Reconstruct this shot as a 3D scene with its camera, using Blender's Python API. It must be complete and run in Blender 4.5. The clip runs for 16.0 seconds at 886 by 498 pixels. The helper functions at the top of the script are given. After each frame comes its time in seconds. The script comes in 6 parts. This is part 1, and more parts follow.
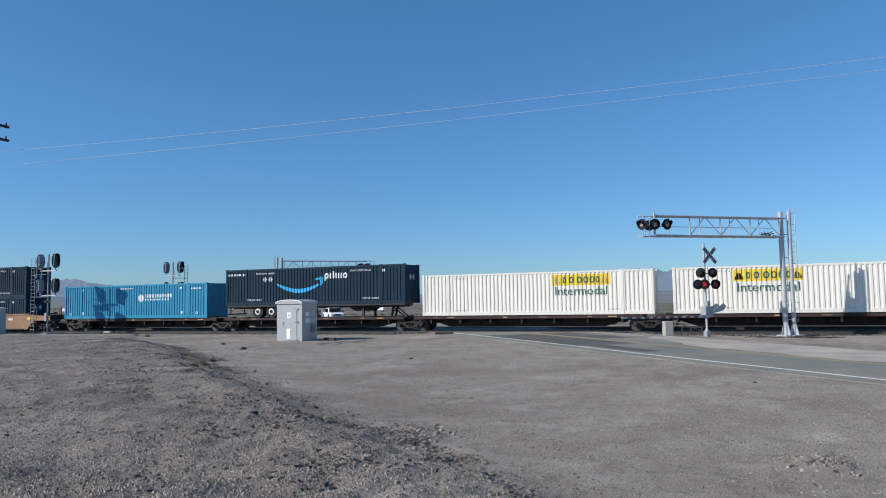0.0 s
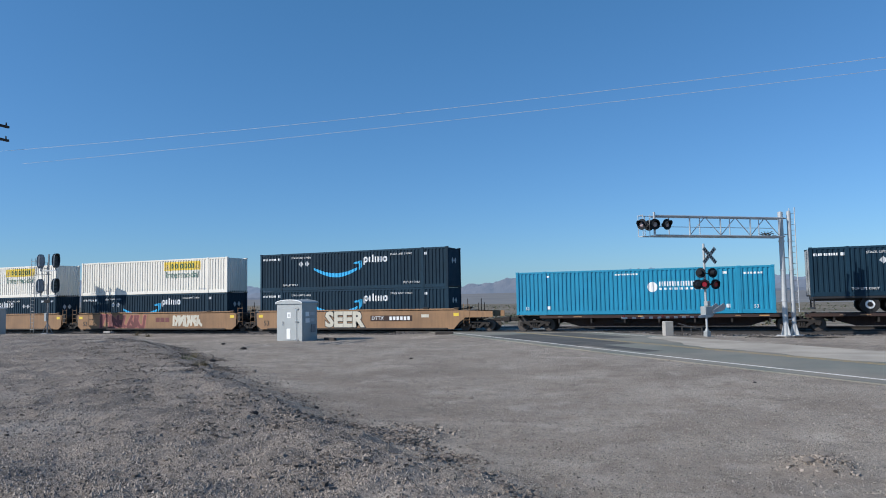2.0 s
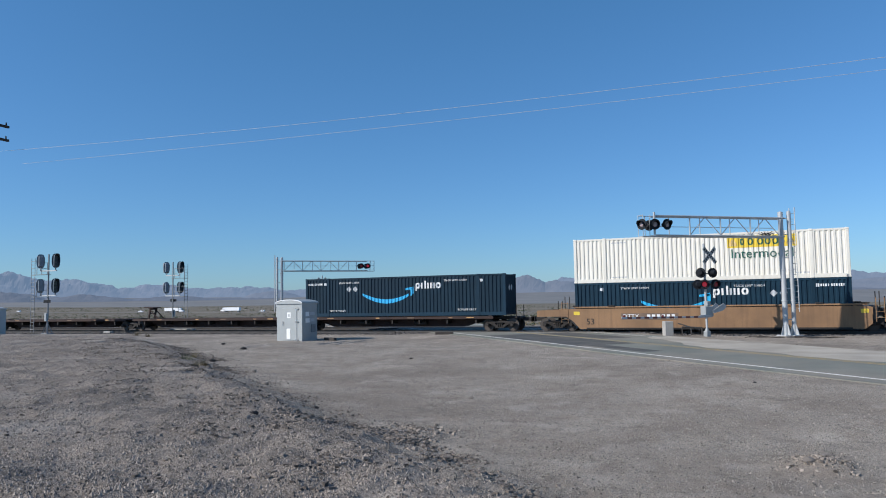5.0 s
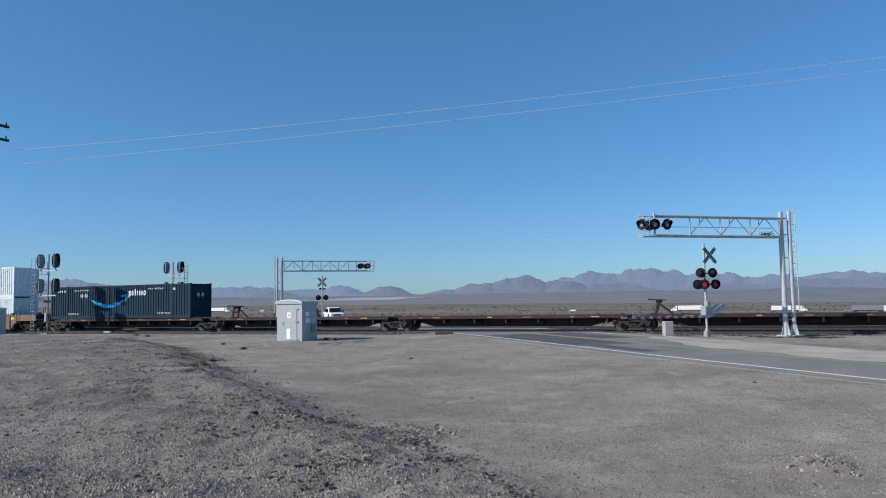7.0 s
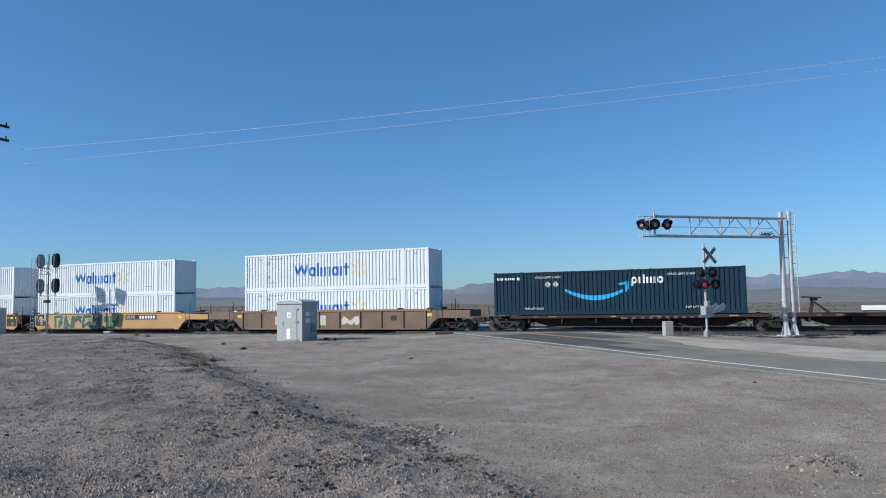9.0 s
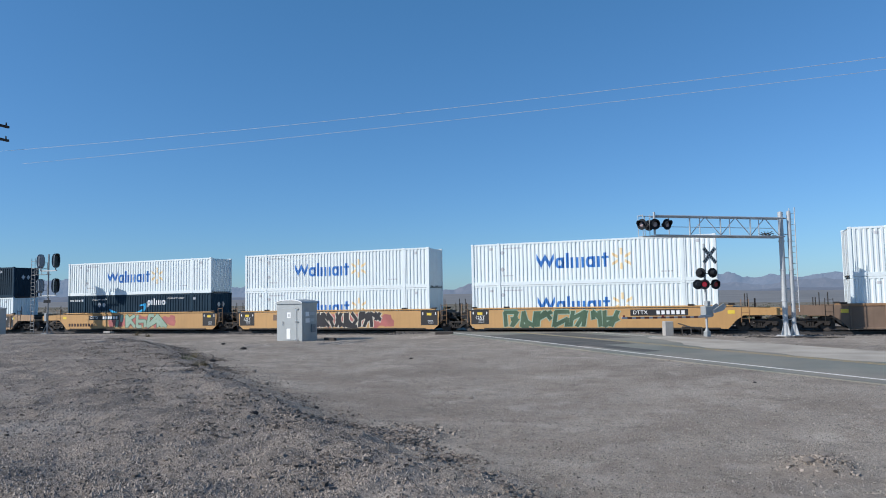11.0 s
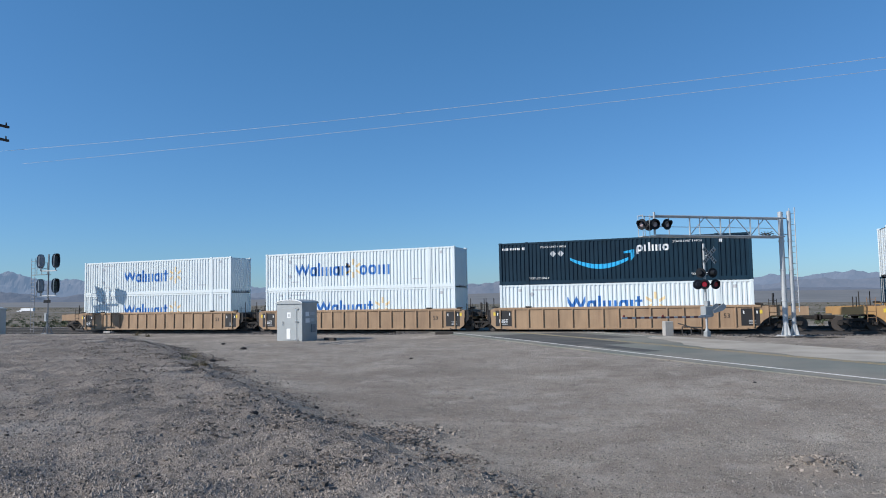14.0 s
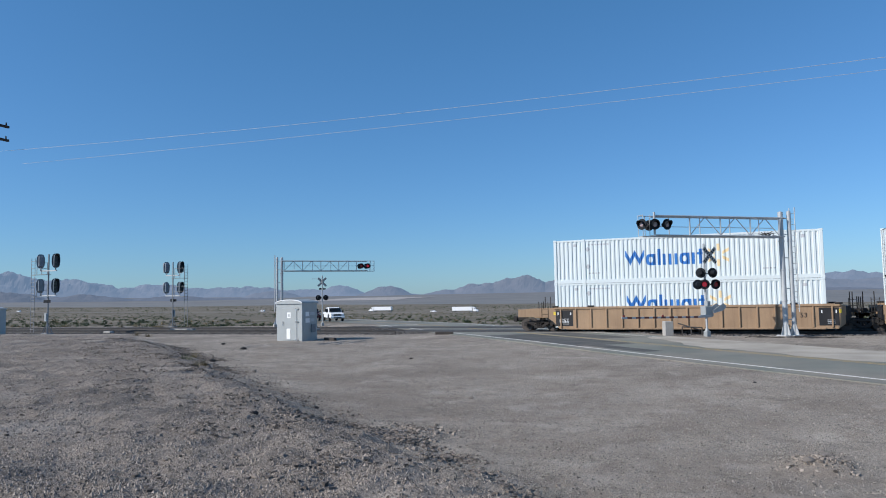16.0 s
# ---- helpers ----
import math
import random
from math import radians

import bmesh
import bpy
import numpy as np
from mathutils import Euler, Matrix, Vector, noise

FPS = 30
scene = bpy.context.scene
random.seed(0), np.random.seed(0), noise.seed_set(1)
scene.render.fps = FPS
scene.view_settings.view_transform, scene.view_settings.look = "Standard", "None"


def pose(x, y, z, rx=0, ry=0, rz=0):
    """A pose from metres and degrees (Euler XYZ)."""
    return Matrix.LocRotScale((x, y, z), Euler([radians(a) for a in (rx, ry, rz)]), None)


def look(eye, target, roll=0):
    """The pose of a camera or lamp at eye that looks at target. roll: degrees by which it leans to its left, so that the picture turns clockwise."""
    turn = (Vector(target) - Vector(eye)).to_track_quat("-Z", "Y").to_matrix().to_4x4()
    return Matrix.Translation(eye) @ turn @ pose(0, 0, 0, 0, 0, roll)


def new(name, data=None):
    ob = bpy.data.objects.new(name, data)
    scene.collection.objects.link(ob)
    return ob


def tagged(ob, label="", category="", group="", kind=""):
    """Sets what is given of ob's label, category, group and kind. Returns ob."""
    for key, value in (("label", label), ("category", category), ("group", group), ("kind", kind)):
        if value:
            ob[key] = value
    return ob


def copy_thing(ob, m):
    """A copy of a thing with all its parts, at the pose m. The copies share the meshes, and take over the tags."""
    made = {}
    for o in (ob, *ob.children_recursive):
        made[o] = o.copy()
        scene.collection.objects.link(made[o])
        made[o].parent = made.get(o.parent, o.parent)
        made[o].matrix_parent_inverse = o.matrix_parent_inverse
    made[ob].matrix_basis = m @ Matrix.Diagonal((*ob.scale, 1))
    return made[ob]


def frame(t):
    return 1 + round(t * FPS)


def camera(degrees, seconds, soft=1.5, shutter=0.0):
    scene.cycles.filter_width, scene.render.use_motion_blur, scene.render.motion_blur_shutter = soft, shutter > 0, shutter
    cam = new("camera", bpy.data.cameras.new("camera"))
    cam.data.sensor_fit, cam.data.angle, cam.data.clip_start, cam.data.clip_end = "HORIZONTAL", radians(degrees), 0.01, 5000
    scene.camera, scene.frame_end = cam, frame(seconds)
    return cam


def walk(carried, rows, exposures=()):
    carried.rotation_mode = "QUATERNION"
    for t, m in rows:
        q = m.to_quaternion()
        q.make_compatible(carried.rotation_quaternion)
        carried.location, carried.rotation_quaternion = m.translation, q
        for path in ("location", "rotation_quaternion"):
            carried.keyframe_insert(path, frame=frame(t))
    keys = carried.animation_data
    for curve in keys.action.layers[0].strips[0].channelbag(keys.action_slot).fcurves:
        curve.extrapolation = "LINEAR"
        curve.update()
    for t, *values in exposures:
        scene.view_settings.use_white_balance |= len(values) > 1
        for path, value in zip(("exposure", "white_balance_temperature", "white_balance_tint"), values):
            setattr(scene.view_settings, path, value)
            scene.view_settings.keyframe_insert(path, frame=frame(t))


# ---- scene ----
cam = camera(64.27, 16.0, soft=1.0)
EYE = Vector((0.0, 0.0, 2.294))
AIM = EYE + Vector((-math.sin(radians(21.83)) * math.cos(radians(4.056)),
                    math.cos(radians(21.83)) * math.cos(radians(4.056)), math.sin(radians(4.056))))
walk(cam, [(0.0, look(EYE, AIM, -1.03)), (16.0, look(EYE, AIM, -1.03))], exposures=[(0.0, 0.0), (16.0, 0.0)])

# ---- light: clear desert morning, sun behind the viewer's left shoulder ----
SUN_AZ, SUN_EL = 228.5, 32.0
world = bpy.data.worlds.new("desert_sky")
scene.world = world
world.use_nodes = True
wn, wl = world.node_tree.nodes, world.node_tree.links
wn.clear()
sky = wn.new("ShaderNodeTexSky")
sky.sky_type = "NISHITA"
sky.sun_disc = False
sky.sun_elevation, sky.sun_rotation = radians(SUN_EL), radians(SUN_AZ)
sky.altitude, sky.air_density, sky.dust_density, sky.ozone_density = 300.0, 1.0, 0.35, 4.0
bg = wn.new("ShaderNodeBackground")
bg.inputs["Strength"].default_value = 0.105
wo = wn.new("ShaderNodeOutputWorld")
tint = wn.new("ShaderNodeMix")
tint.data_type, tint.blend_type = "RGBA", "MULTIPLY"
tint.inputs["Factor"].default_value = 1.0
tint.inputs[7].default_value = (0.70, 0.925, 1.235, 1)      # a deep, clean desert blue
wl.new(sky.outputs[0], tint.inputs[6])
sat = wn.new("ShaderNodeHueSaturation")
sat.inputs["Saturation"].default_value = 1.0
wl.new(tint.outputs[2], sat.inputs["Color"])
haze = wn.new("ShaderNodeMix")
haze.data_type = "RGBA"
haze.inputs["Factor"].default_value = 0.20
haze.inputs[7].default_value = (0.35, 3.1, 5.2, 1)     # even blue of the dry air
wl.new(sat.outputs[0], haze.inputs[6])
wl.new(haze.outputs[2], bg.inputs["Color"])
wl.new(bg.outputs[0], wo.inputs["Surface"])
sun_data = bpy.data.lights.new("sun", "SUN")
sun_data.energy, sun_data.angle, sun_data.color = 5.0, radians(0.53), (1.0, 0.955, 0.90)
sun = new("sun", sun_data)
sun_from = Vector((math.sin(radians(SUN_AZ)) * math.cos(radians(SUN_EL)),
                   math.cos(radians(SUN_AZ)) * math.cos(radians(SUN_EL)), math.sin(radians(SUN_EL))))
sun.matrix_world = look(sun_from * 60, (0, 0, 0))


# ---- materials ----
def mat(name, col, rough=0.6, metal=0.0, var=0.18, scale=1.2, fine=25.0, bump=0.08, streak=0.0,
        dirt=(0.16, 0.12, 0.09), dirty=0.0, glow=None, power=0.0, each=0.0, spec=0.5):
    """Paint, metal or earth with two sizes of variation, dirt patches and rain streaks, at real size."""
    m = bpy.data.materials.new(name)
    m.use_nodes = True
    n, l = m.node_tree.nodes, m.node_tree.links
    b = n["Principled BSDF"]
    b.inputs["Roughness"].default_value, b.inputs["Metallic"].default_value = rough, metal
    b.inputs["Specular IOR Level"].default_value = spec
    tc = n.new("ShaderNodeTexCoord")

    def tex(sc, stretch=None, detail=4.0):
        t = n.new("ShaderNodeTexNoise")
        t.inputs["Scale"].default_value, t.inputs["Detail"].default_value = sc, detail
        if stretch:
            mp = n.new("ShaderNodeMapping")
            mp.inputs["Scale"].default_value = stretch
            l.new(tc.outputs["Object"], mp.inputs["Vector"])
            l.new(mp.outputs["Vector"], t.inputs["Vector"])
        else:
            l.new(tc.outputs["Object"], t.inputs["Vector"])
        return t

    def ramp(src, lo, hi):
        r = n.new("ShaderNodeMapRange")
        r.inputs["From Min"].default_value, r.inputs["From Max"].default_value = lo, hi
        l.new(src, r.inputs["Value"])
        return r.outputs["Result"]

    def mix(fac, a, c):
        x = n.new("ShaderNodeMix")
        x.data_type = "RGBA"
        if isinstance(fac, float):
            x.inputs["Factor"].default_value = fac
        else:
            l.new(fac, x.inputs["Factor"])
        for i, v in ((6, a), (7, c)):
            if isinstance(v, tuple):
                x.inputs[i].default_value = (*v, 1)
            else:
                l.new(v, x.inputs[i])
        return x.outputs[2]

    big, small = tex(scale), tex(fine, detail=2.0)
    lo, hi = tuple(c * (1 - var) for c in col), tuple(min(1, c * (1 + var)) for c in col)
    c1 = mix(ramp(big.outputs["Fac"], 0.35, 0.65), lo, hi)
    c2 = mix(ramp(small.outputs["Fac"], 0.25, 0.75), tuple(c * (1 - var * 0.6) for c in col), c1)
    if dirty:
        d = tex(scale * 0.7, detail=8.0)
        k = n.new("ShaderNodeMath")
        k.operation = "MULTIPLY"
        l.new(ramp(d.outputs["Fac"], 0.45, 0.75), k.inputs[0])
        k.inputs[1].default_value = dirty
        c2 = mix(k.outputs[0], c2, dirt)
    if streak:
        s = tex(2.2, (2.6, 2.6, 0.16), detail=6.0)
        k = n.new("ShaderNodeMath")
        k.operation = "MULTIPLY"
        l.new(ramp(s.outputs["Fac"], 0.48, 0.8), k.inputs[0])
        k.inputs[1].default_value = streak
        c2 = mix(k.outputs[0], c2, dirt)
    if each:
        oi = n.new("ShaderNodeObjectInfo")
        hs = n.new("ShaderNodeHueSaturation")
        l.new(ramp(oi.outputs["Random"], -1 / each, 0), hs.inputs["Value"])
        r = n.new("ShaderNodeMapRange")
        r.inputs["To Min"].default_value, r.inputs["To Max"].default_value = 1 - each, 1 + each
        l.new(oi.outputs["Random"], r.inputs["Value"])
        l.new(r.outputs["Result"], hs.inputs["Value"])
        l.new(c2, hs.inputs["Color"])
        c2 = hs.outputs["Color"]
    l.new(c2, b.inputs["Base Color"])
    if bump:
        bp = n.new("ShaderNodeBump")
        bp.inputs["Strength"].default_value, bp.inputs["Distance"].default_value = bump, 0.02
        l.new(small.outputs["Fac"], bp.inputs["Height"])
        l.new(bp.outputs["Normal"], b.inputs["Normal"])
    if glow:
        b.inputs["Emission Color"].default_value = (*glow, 1)
        b.inputs["Emission Strength"].default_value = power
    return m


NAVY = mat("navy_paint", (0.008, 0.031, 0.054), 0.65, var=0.2, streak=0.12, dirt=(0.02, 0.04, 0.058), each=0.25, spec=0.2)
WHITE = mat("white_paint", (0.685, 0.755, 0.77), 0.5, var=0.05, streak=0.16, dirt=(0.48, 0.46, 0.43), each=0.04)
CREAM = mat("cream_paint", (0.76, 0.73, 0.65), 0.55, var=0.06, streak=0.28, dirt=(0.42, 0.36, 0.28), each=0.05)
BLUE = mat("blue_paint", (0.012, 0.24, 0.40), 0.45, var=0.12, streak=0.12, dirt=(0.05, 0.22, 0.30))
SKYBLUE = mat("light_blue_decal", (0.02, 0.40, 0.72), 0.5, var=0.06, streak=0.1, dirt=(0.1, 0.3, 0.45))
ROYAL = mat("royal_blue_decal", (0.025, 0.165, 0.50), 0.5, var=0.06, streak=0.1, dirt=(0.2, 0.3, 0.5))
LETTER = mat("white_decal", (0.78, 0.79, 0.79), 0.5, var=0.05, streak=0.1, dirt=(0.4, 0.4, 0.4))
FADED = mat("faded_grey_decal", (0.47, 0.49, 0.51), 0.6, var=0.1, streak=0.1)
AMBER = mat("amber_decal", (0.80, 0.61, 0.34), 0.5, var=0.08, streak=0.15, dirt=(0.8, 0.7, 0.5))
YELLOW = mat("yellow_decal", (0.74, 0.54, 0.06), 0.5, var=0.06, streak=0.12)
GREEN = mat("dark_green_decal", (0.012, 0.10, 0.075), 0.55, var=0.1)
TAN = mat("weathered_tan_paint", (0.31, 0.178, 0.09), 0.7, var=0.2, scale=0.7, streak=0.5, dirt=(0.13, 0.08, 0.05), dirty=0.5, each=0.06)
FADEDTAN = mat("faded_tan_paint", (0.365, 0.245, 0.15), 0.75, var=0.2, scale=0.7, streak=0.5, dirt=(0.16, 0.10, 0.065), dirty=0.35, each=0.06)
GOLD = mat("yellow_railcar_paint", (0.51, 0.295, 0.115), 0.6, var=0.1, scale=0.7, streak=0.22, dirt=(0.25, 0.15, 0.07), dirty=0.12, each=0.05)
RUSTY = mat("red_brown_railcar_paint", (0.034, 0.018, 0.016), 0.8, var=0.35, scale=0.9, streak=0.3, dirt=(0.075, 0.042, 0.03), dirty=0.4)
BROWNP = mat("faded_brown_railcar_paint", (0.20, 0.135, 0.095), 0.75, var=0.25, scale=0.9, streak=0.35, dirt=(0.10, 0.07, 0.05), dirty=0.4)
SOOT = mat("sooty_steel", (0.028, 0.024, 0.022), 0.75, 0.2, var=0.35, scale=2.0, dirty=0.35, dirt=(0.06, 0.046, 0.036), bump=0.2)
BLACKP = mat("black_paint", (0.018, 0.018, 0.02), 0.55, var=0.25, dirty=0.2, dirt=(0.06, 0.05, 0.045))
STEEL = mat("worn_wheel_steel", (0.085, 0.072, 0.064), 0.6, 0.3, var=0.2, dirty=0.4, dirt=(0.08, 0.06, 0.05))
RAIL = mat("rail_steel", (0.075, 0.07, 0.068), 0.5, 0.3, var=0.25, dirty=0.5, dirt=(0.07, 0.058, 0.052))
GALV = mat("galvanised_steel", (0.45, 0.47, 0.48), 0.5, 0.2, var=0.12, scale=3.0, dirty=0.15, dirt=(0.28, 0.27, 0.26))
ALU = mat("grey_aluminium_housing", (0.36, 0.385, 0.39), 0.5, 0.3, var=0.08, scale=2.0, streak=0.1, dirt=(0.35, 0.32, 0.29))
# Pale colour stands in for sunlight reflected in the unlit lenses.
LENSOFF = mat("sun_pale_unlit_lens", (0.34, 0.27, 0.28), 0.15, var=0.2, scale=6.0)
MASTG = mat("dull_grey_mast_paint", (0.24, 0.25, 0.26), 0.6, 0.2, var=0.2, scale=3.0)
# Black signal paint, its colour lifted to blue-grey for haze and sky light.
SIGBLK = mat("haze_blued_black_signal_paint", (0.07, 0.098, 0.125), 0.6, var=0.25, scale=4.0)
LAMPBLK = mat("matt_black_lamp_housing", (0.011, 0.014, 0.019), 0.6, var=0.25, scale=4.0, spec=0.2)
REDLENS = mat("red_lens", (0.10, 0.012, 0.018), 0.2, var=0.15, scale=6.0, glow=(1.0, 0.06, 0.10), power=0.03)
REDLIT = mat("lit_red_lens", (0.35, 0.02, 0.03), 0.2, var=0.1, scale=6.0, glow=(1.0, 0.06, 0.12), power=0.20)
RUBBER = mat("tyre_rubber", (0.018, 0.018, 0.018), 0.85, var=0.3, scale=6.0)
CONCRETE = mat("pale_concrete", (0.36, 0.35, 0.33), 0.9, var=0.12, scale=2.0, fine=60, bump=0.25, dirty=0.3, dirt=(0.3, 0.26, 0.22))
TIMBER = mat("creosoted_timber", (0.05, 0.042, 0.037), 0.9, var=0.3, scale=3.0, bump=0.3)
CARWHITE = mat("white_car_paint", (0.78, 0.79, 0.80), 0.25, var=0.03)
DARKRED = mat("dark_red_car_paint", (0.05, 0.012, 0.014), 0.25, var=0.1)
GLASS = mat("dark_vehicle_glass", (0.02, 0.025, 0.03), 0.08, var=0.1, bump=0.0)
CHROME = mat("bright_metal", (0.6, 0.6, 0.6), 0.25, 0.9, var=0.1)
BARRIER = mat("barrier_red", (0.17, 0.055, 0.05), 0.6, var=0.2)
HEADLAMP = mat("headlamp_lens", (0.7, 0.7, 0.7), 0.15, var=0.1)
GRAF_PALE = mat("pale_spray_paint", (0.58, 0.55, 0.46), 0.7, var=0.15, streak=0.2)
GRAF_DARK = mat("black_spray_paint", (0.02, 0.02, 0.025), 0.7, var=0.3)
GRAF_MINT = mat("mint_spray_paint", (0.30, 0.42, 0.33), 0.7, var=0.2, dirty=0.2)
GRAF_GREEN = mat("dark_green_spray_paint", (0.05, 0.10, 0.06), 0.7, var=0.3, dirty=0.3, dirt=(0.15, 0.2, 0.12))
GRAF_PINK = mat("pink_spray_paint", (0.42, 0.13, 0.12), 0.7, var=0.25, dirty=0.2)
GRAF_MAROON = mat("maroon_spray_paint", (0.16, 0.05, 0.05), 0.7, var=0.3)


# ---- mesh helpers ----
def box(bm, x0, x1, y0, y1, z0, z1, cut=0.0):
    """A box, its edges bevelled by cut."""
    vs = [bm.verts.new((x, y, z)) for x in (x0, x1) for y in (y0, y1) for z in (z0, z1)]
    fs = [bm.faces.new([vs[i] for i in q]) for q in
          ((0, 1, 3, 2), (4, 6, 7, 5), (0, 4, 5, 1), (2, 3, 7, 6), (0, 2, 6, 4), (1, 5, 7, 3))]
    if cut:
        bmesh.ops.bevel(bm, geom=list({e for f in fs for e in f.edges}), offset=cut, segments=1, affect="EDGES", profile=0.5)
    return bm


def tube(bm, a, b, r, r2=None, seg=8, caps=True):
    """A round bar from a to b, of radius r at a and r2 at b."""
    a, b = Vector(a), Vector(b)
    q = (b - a).to_track_quat("Z", "Y")
    r2 = r if r2 is None else r2
    rings = [[bm.verts.new(p + q @ Vector((rr * math.cos(2 * math.pi * i / seg), rr * math.sin(2 * math.pi * i / seg), 0)))
              for i in range(seg)] for p, rr in ((a, r), (b, r2))]
    for i in range(seg):
        j = (i + 1) % seg
        bm.faces.new((rings[0][i], rings[0][j], rings[1][j], rings[1][i]))
    if caps:
        bm.faces.new(rings[0][::-1])
        bm.faces.new(rings[1])
    return bm


def bar(bm, a, b, w, h):
    """A square bar from a to b, w wide and h high."""
    a, b = Vector(a), Vector(b)
    q = (b - a).to_track_quat("Z", "Y")
    ends = [[bm.verts.new(p + q @ Vector((sx * w / 2, sy * h / 2, 0))) for sx, sy in ((-1, -1), (1, -1), (1, 1), (-1, 1))] for p in (a, b)]
    for i in range(4):
        j = (i + 1) % 4
        bm.faces.new((ends[0][i], ends[0][j], ends[1][j], ends[1][i]))
    bm.faces.new(ends[0][::-1])
    bm.faces.new(ends[1])
    return bm


def prism(bm, outline, y0, y1):
    """An outline of (x, z) corners, carried from y0 to y1."""
    lo = [bm.verts.new((x, y0, z)) for x, z in outline]
    hi = [bm.verts.new((x, y1, z)) for x, z in outline]
    n = len(outline)
    for i in range(n):
        j = (i + 1) % n
        bm.faces.new((lo[i], lo[j], hi[j], hi[i]))
    bm.faces.new(lo[::-1])
    bm.faces.new(hi)
    return bm


def finish(bm, name, material):
    bmesh.ops.recalc_face_normals(bm, faces=bm.faces)
    me = bpy.data.meshes.new(name)
    bm.to_mesh(me)
    bm.free()
    me.materials.append(material)
    return me


def part(name, bm, material, parent, label="", at=None):
    """Links a bmesh, or a mesh made before, as one mesh object under a thing or a part."""
    me = bm if isinstance(bm, bpy.types.Mesh) else finish(bm, name, material)
    ob = new(name, me)
    ob.parent = parent
    if at is not None:
        ob.matrix_basis = at
    if label:
        ob["label"] = label
    return ob


def thing(name, label, category, m=None, group="", kind="", mesh=None):
    ob = new(name, mesh)
    if m is not None:
        ob.matrix_basis = m
    return tagged(ob, label, category, group, kind)


def letters(words, size, material, bold=0.0, wide=1.0):
    """A flat mesh of lettering, centred, standing in the x-z plane and facing -y; bold swells the strokes."""
    cu = bpy.data.curves.new("lettering", "FONT")
    cu.body, cu.size, cu.align_x, cu.align_y, cu.extrude, cu.resolution_u, cu.offset = words, size, "CENTER", "CENTER", 0.002, 2, bold
    ob = bpy.data.objects.new("lettering", cu)
    scene.collection.objects.link(ob)
    bpy.context.view_layer.update()
    me = bpy.data.meshes.new_from_object(ob.evaluated_get(bpy.context.evaluated_depsgraph_get()))
    bpy.data.objects.remove(ob)
    me.materials.clear()
    me.materials.append(material)
    me.transform(Matrix.Rotation(radians(90), 4, "X") @ Matrix.Diagonal((wide, 1, 1, 1)))
    return me


# ---- ground ----
ROAD_D = Vector((-0.677, 0.736, 0))      # the road runs obliquely over the tracks
ROAD_N = Vector((0.736, 0.677, 0))
ROAD_MID, ROAD_HALF = 21.6, 4.6
TRACKS = (48.24, 54.0)


def smooth(a, b, x):
    k = np.clip((x - a) / (b - a), 0, 1)
    return k * k * (3 - 2 * k)


def wave(x, y, s, seed):
    """Soft unevenness of size s, from a few crossing waves."""
    rng = np.random.RandomState(seed)
    out = 0
    for k in range(6):
        a, f, ph = rng.uniform(0, 6.28), rng.uniform(0.7, 1.9) / s, rng.uniform(0, 6.28)
        out = out + np.sin((x * math.cos(a) + y * math.sin(a)) * f * 6.28 + ph)
    return out / 6


def patchy(x, y, s, seed):
    """Irregular unevenness of size s between -1 and 1, smooth between the corners of a random lattice."""
    x, y = np.asarray(x, float) / s + 511.3, np.asarray(y, float) / s + 307.7
    i, j = np.floor(x).astype(np.int64), np.floor(y).astype(np.int64)
    u, v = x - i, y - j
    u, v = u * u * (3 - 2 * u), v * v * (3 - 2 * v)

    def corner(a, b):
        h = (a * 374761393 + b * 668265263 + seed * 982451653) & 0x7FFFFFFF
        h = ((h ^ (h >> 13)) * 1274126177) & 0x7FFFFFFF
        return ((h ^ (h >> 16)) & 0xFFFF) / 32767.5 - 1
    lo = corner(i, j) * (1 - u) + corner(i + 1, j) * u
    hi = corner(i, j + 1) * (1 - u) + corner(i + 1, j + 1) * u
    return lo * (1 - v) + hi * v


def bank(x, y):
    """How far a place lies on the gravel bank: 1 on top, 0 on the sandy flat."""
    s = x * ROAD_N.x + y * ROAD_N.y + 0.0
    d = x * ROAD_D.x + y * ROAD_D.y
    edge = 5.1 - 0.13 * d + 0.45 * wave(x, y, 7.0, 3)
    return smooth(0.8, -2.2, s - edge)


def road_level(x, y):
    """The height of the road's surface: level over the tracks, then a gentle fall."""
    return -0.035 - 0.05 * smooth(42, 30, y) - 0.016 * np.clip(y - 60, 0, 200)


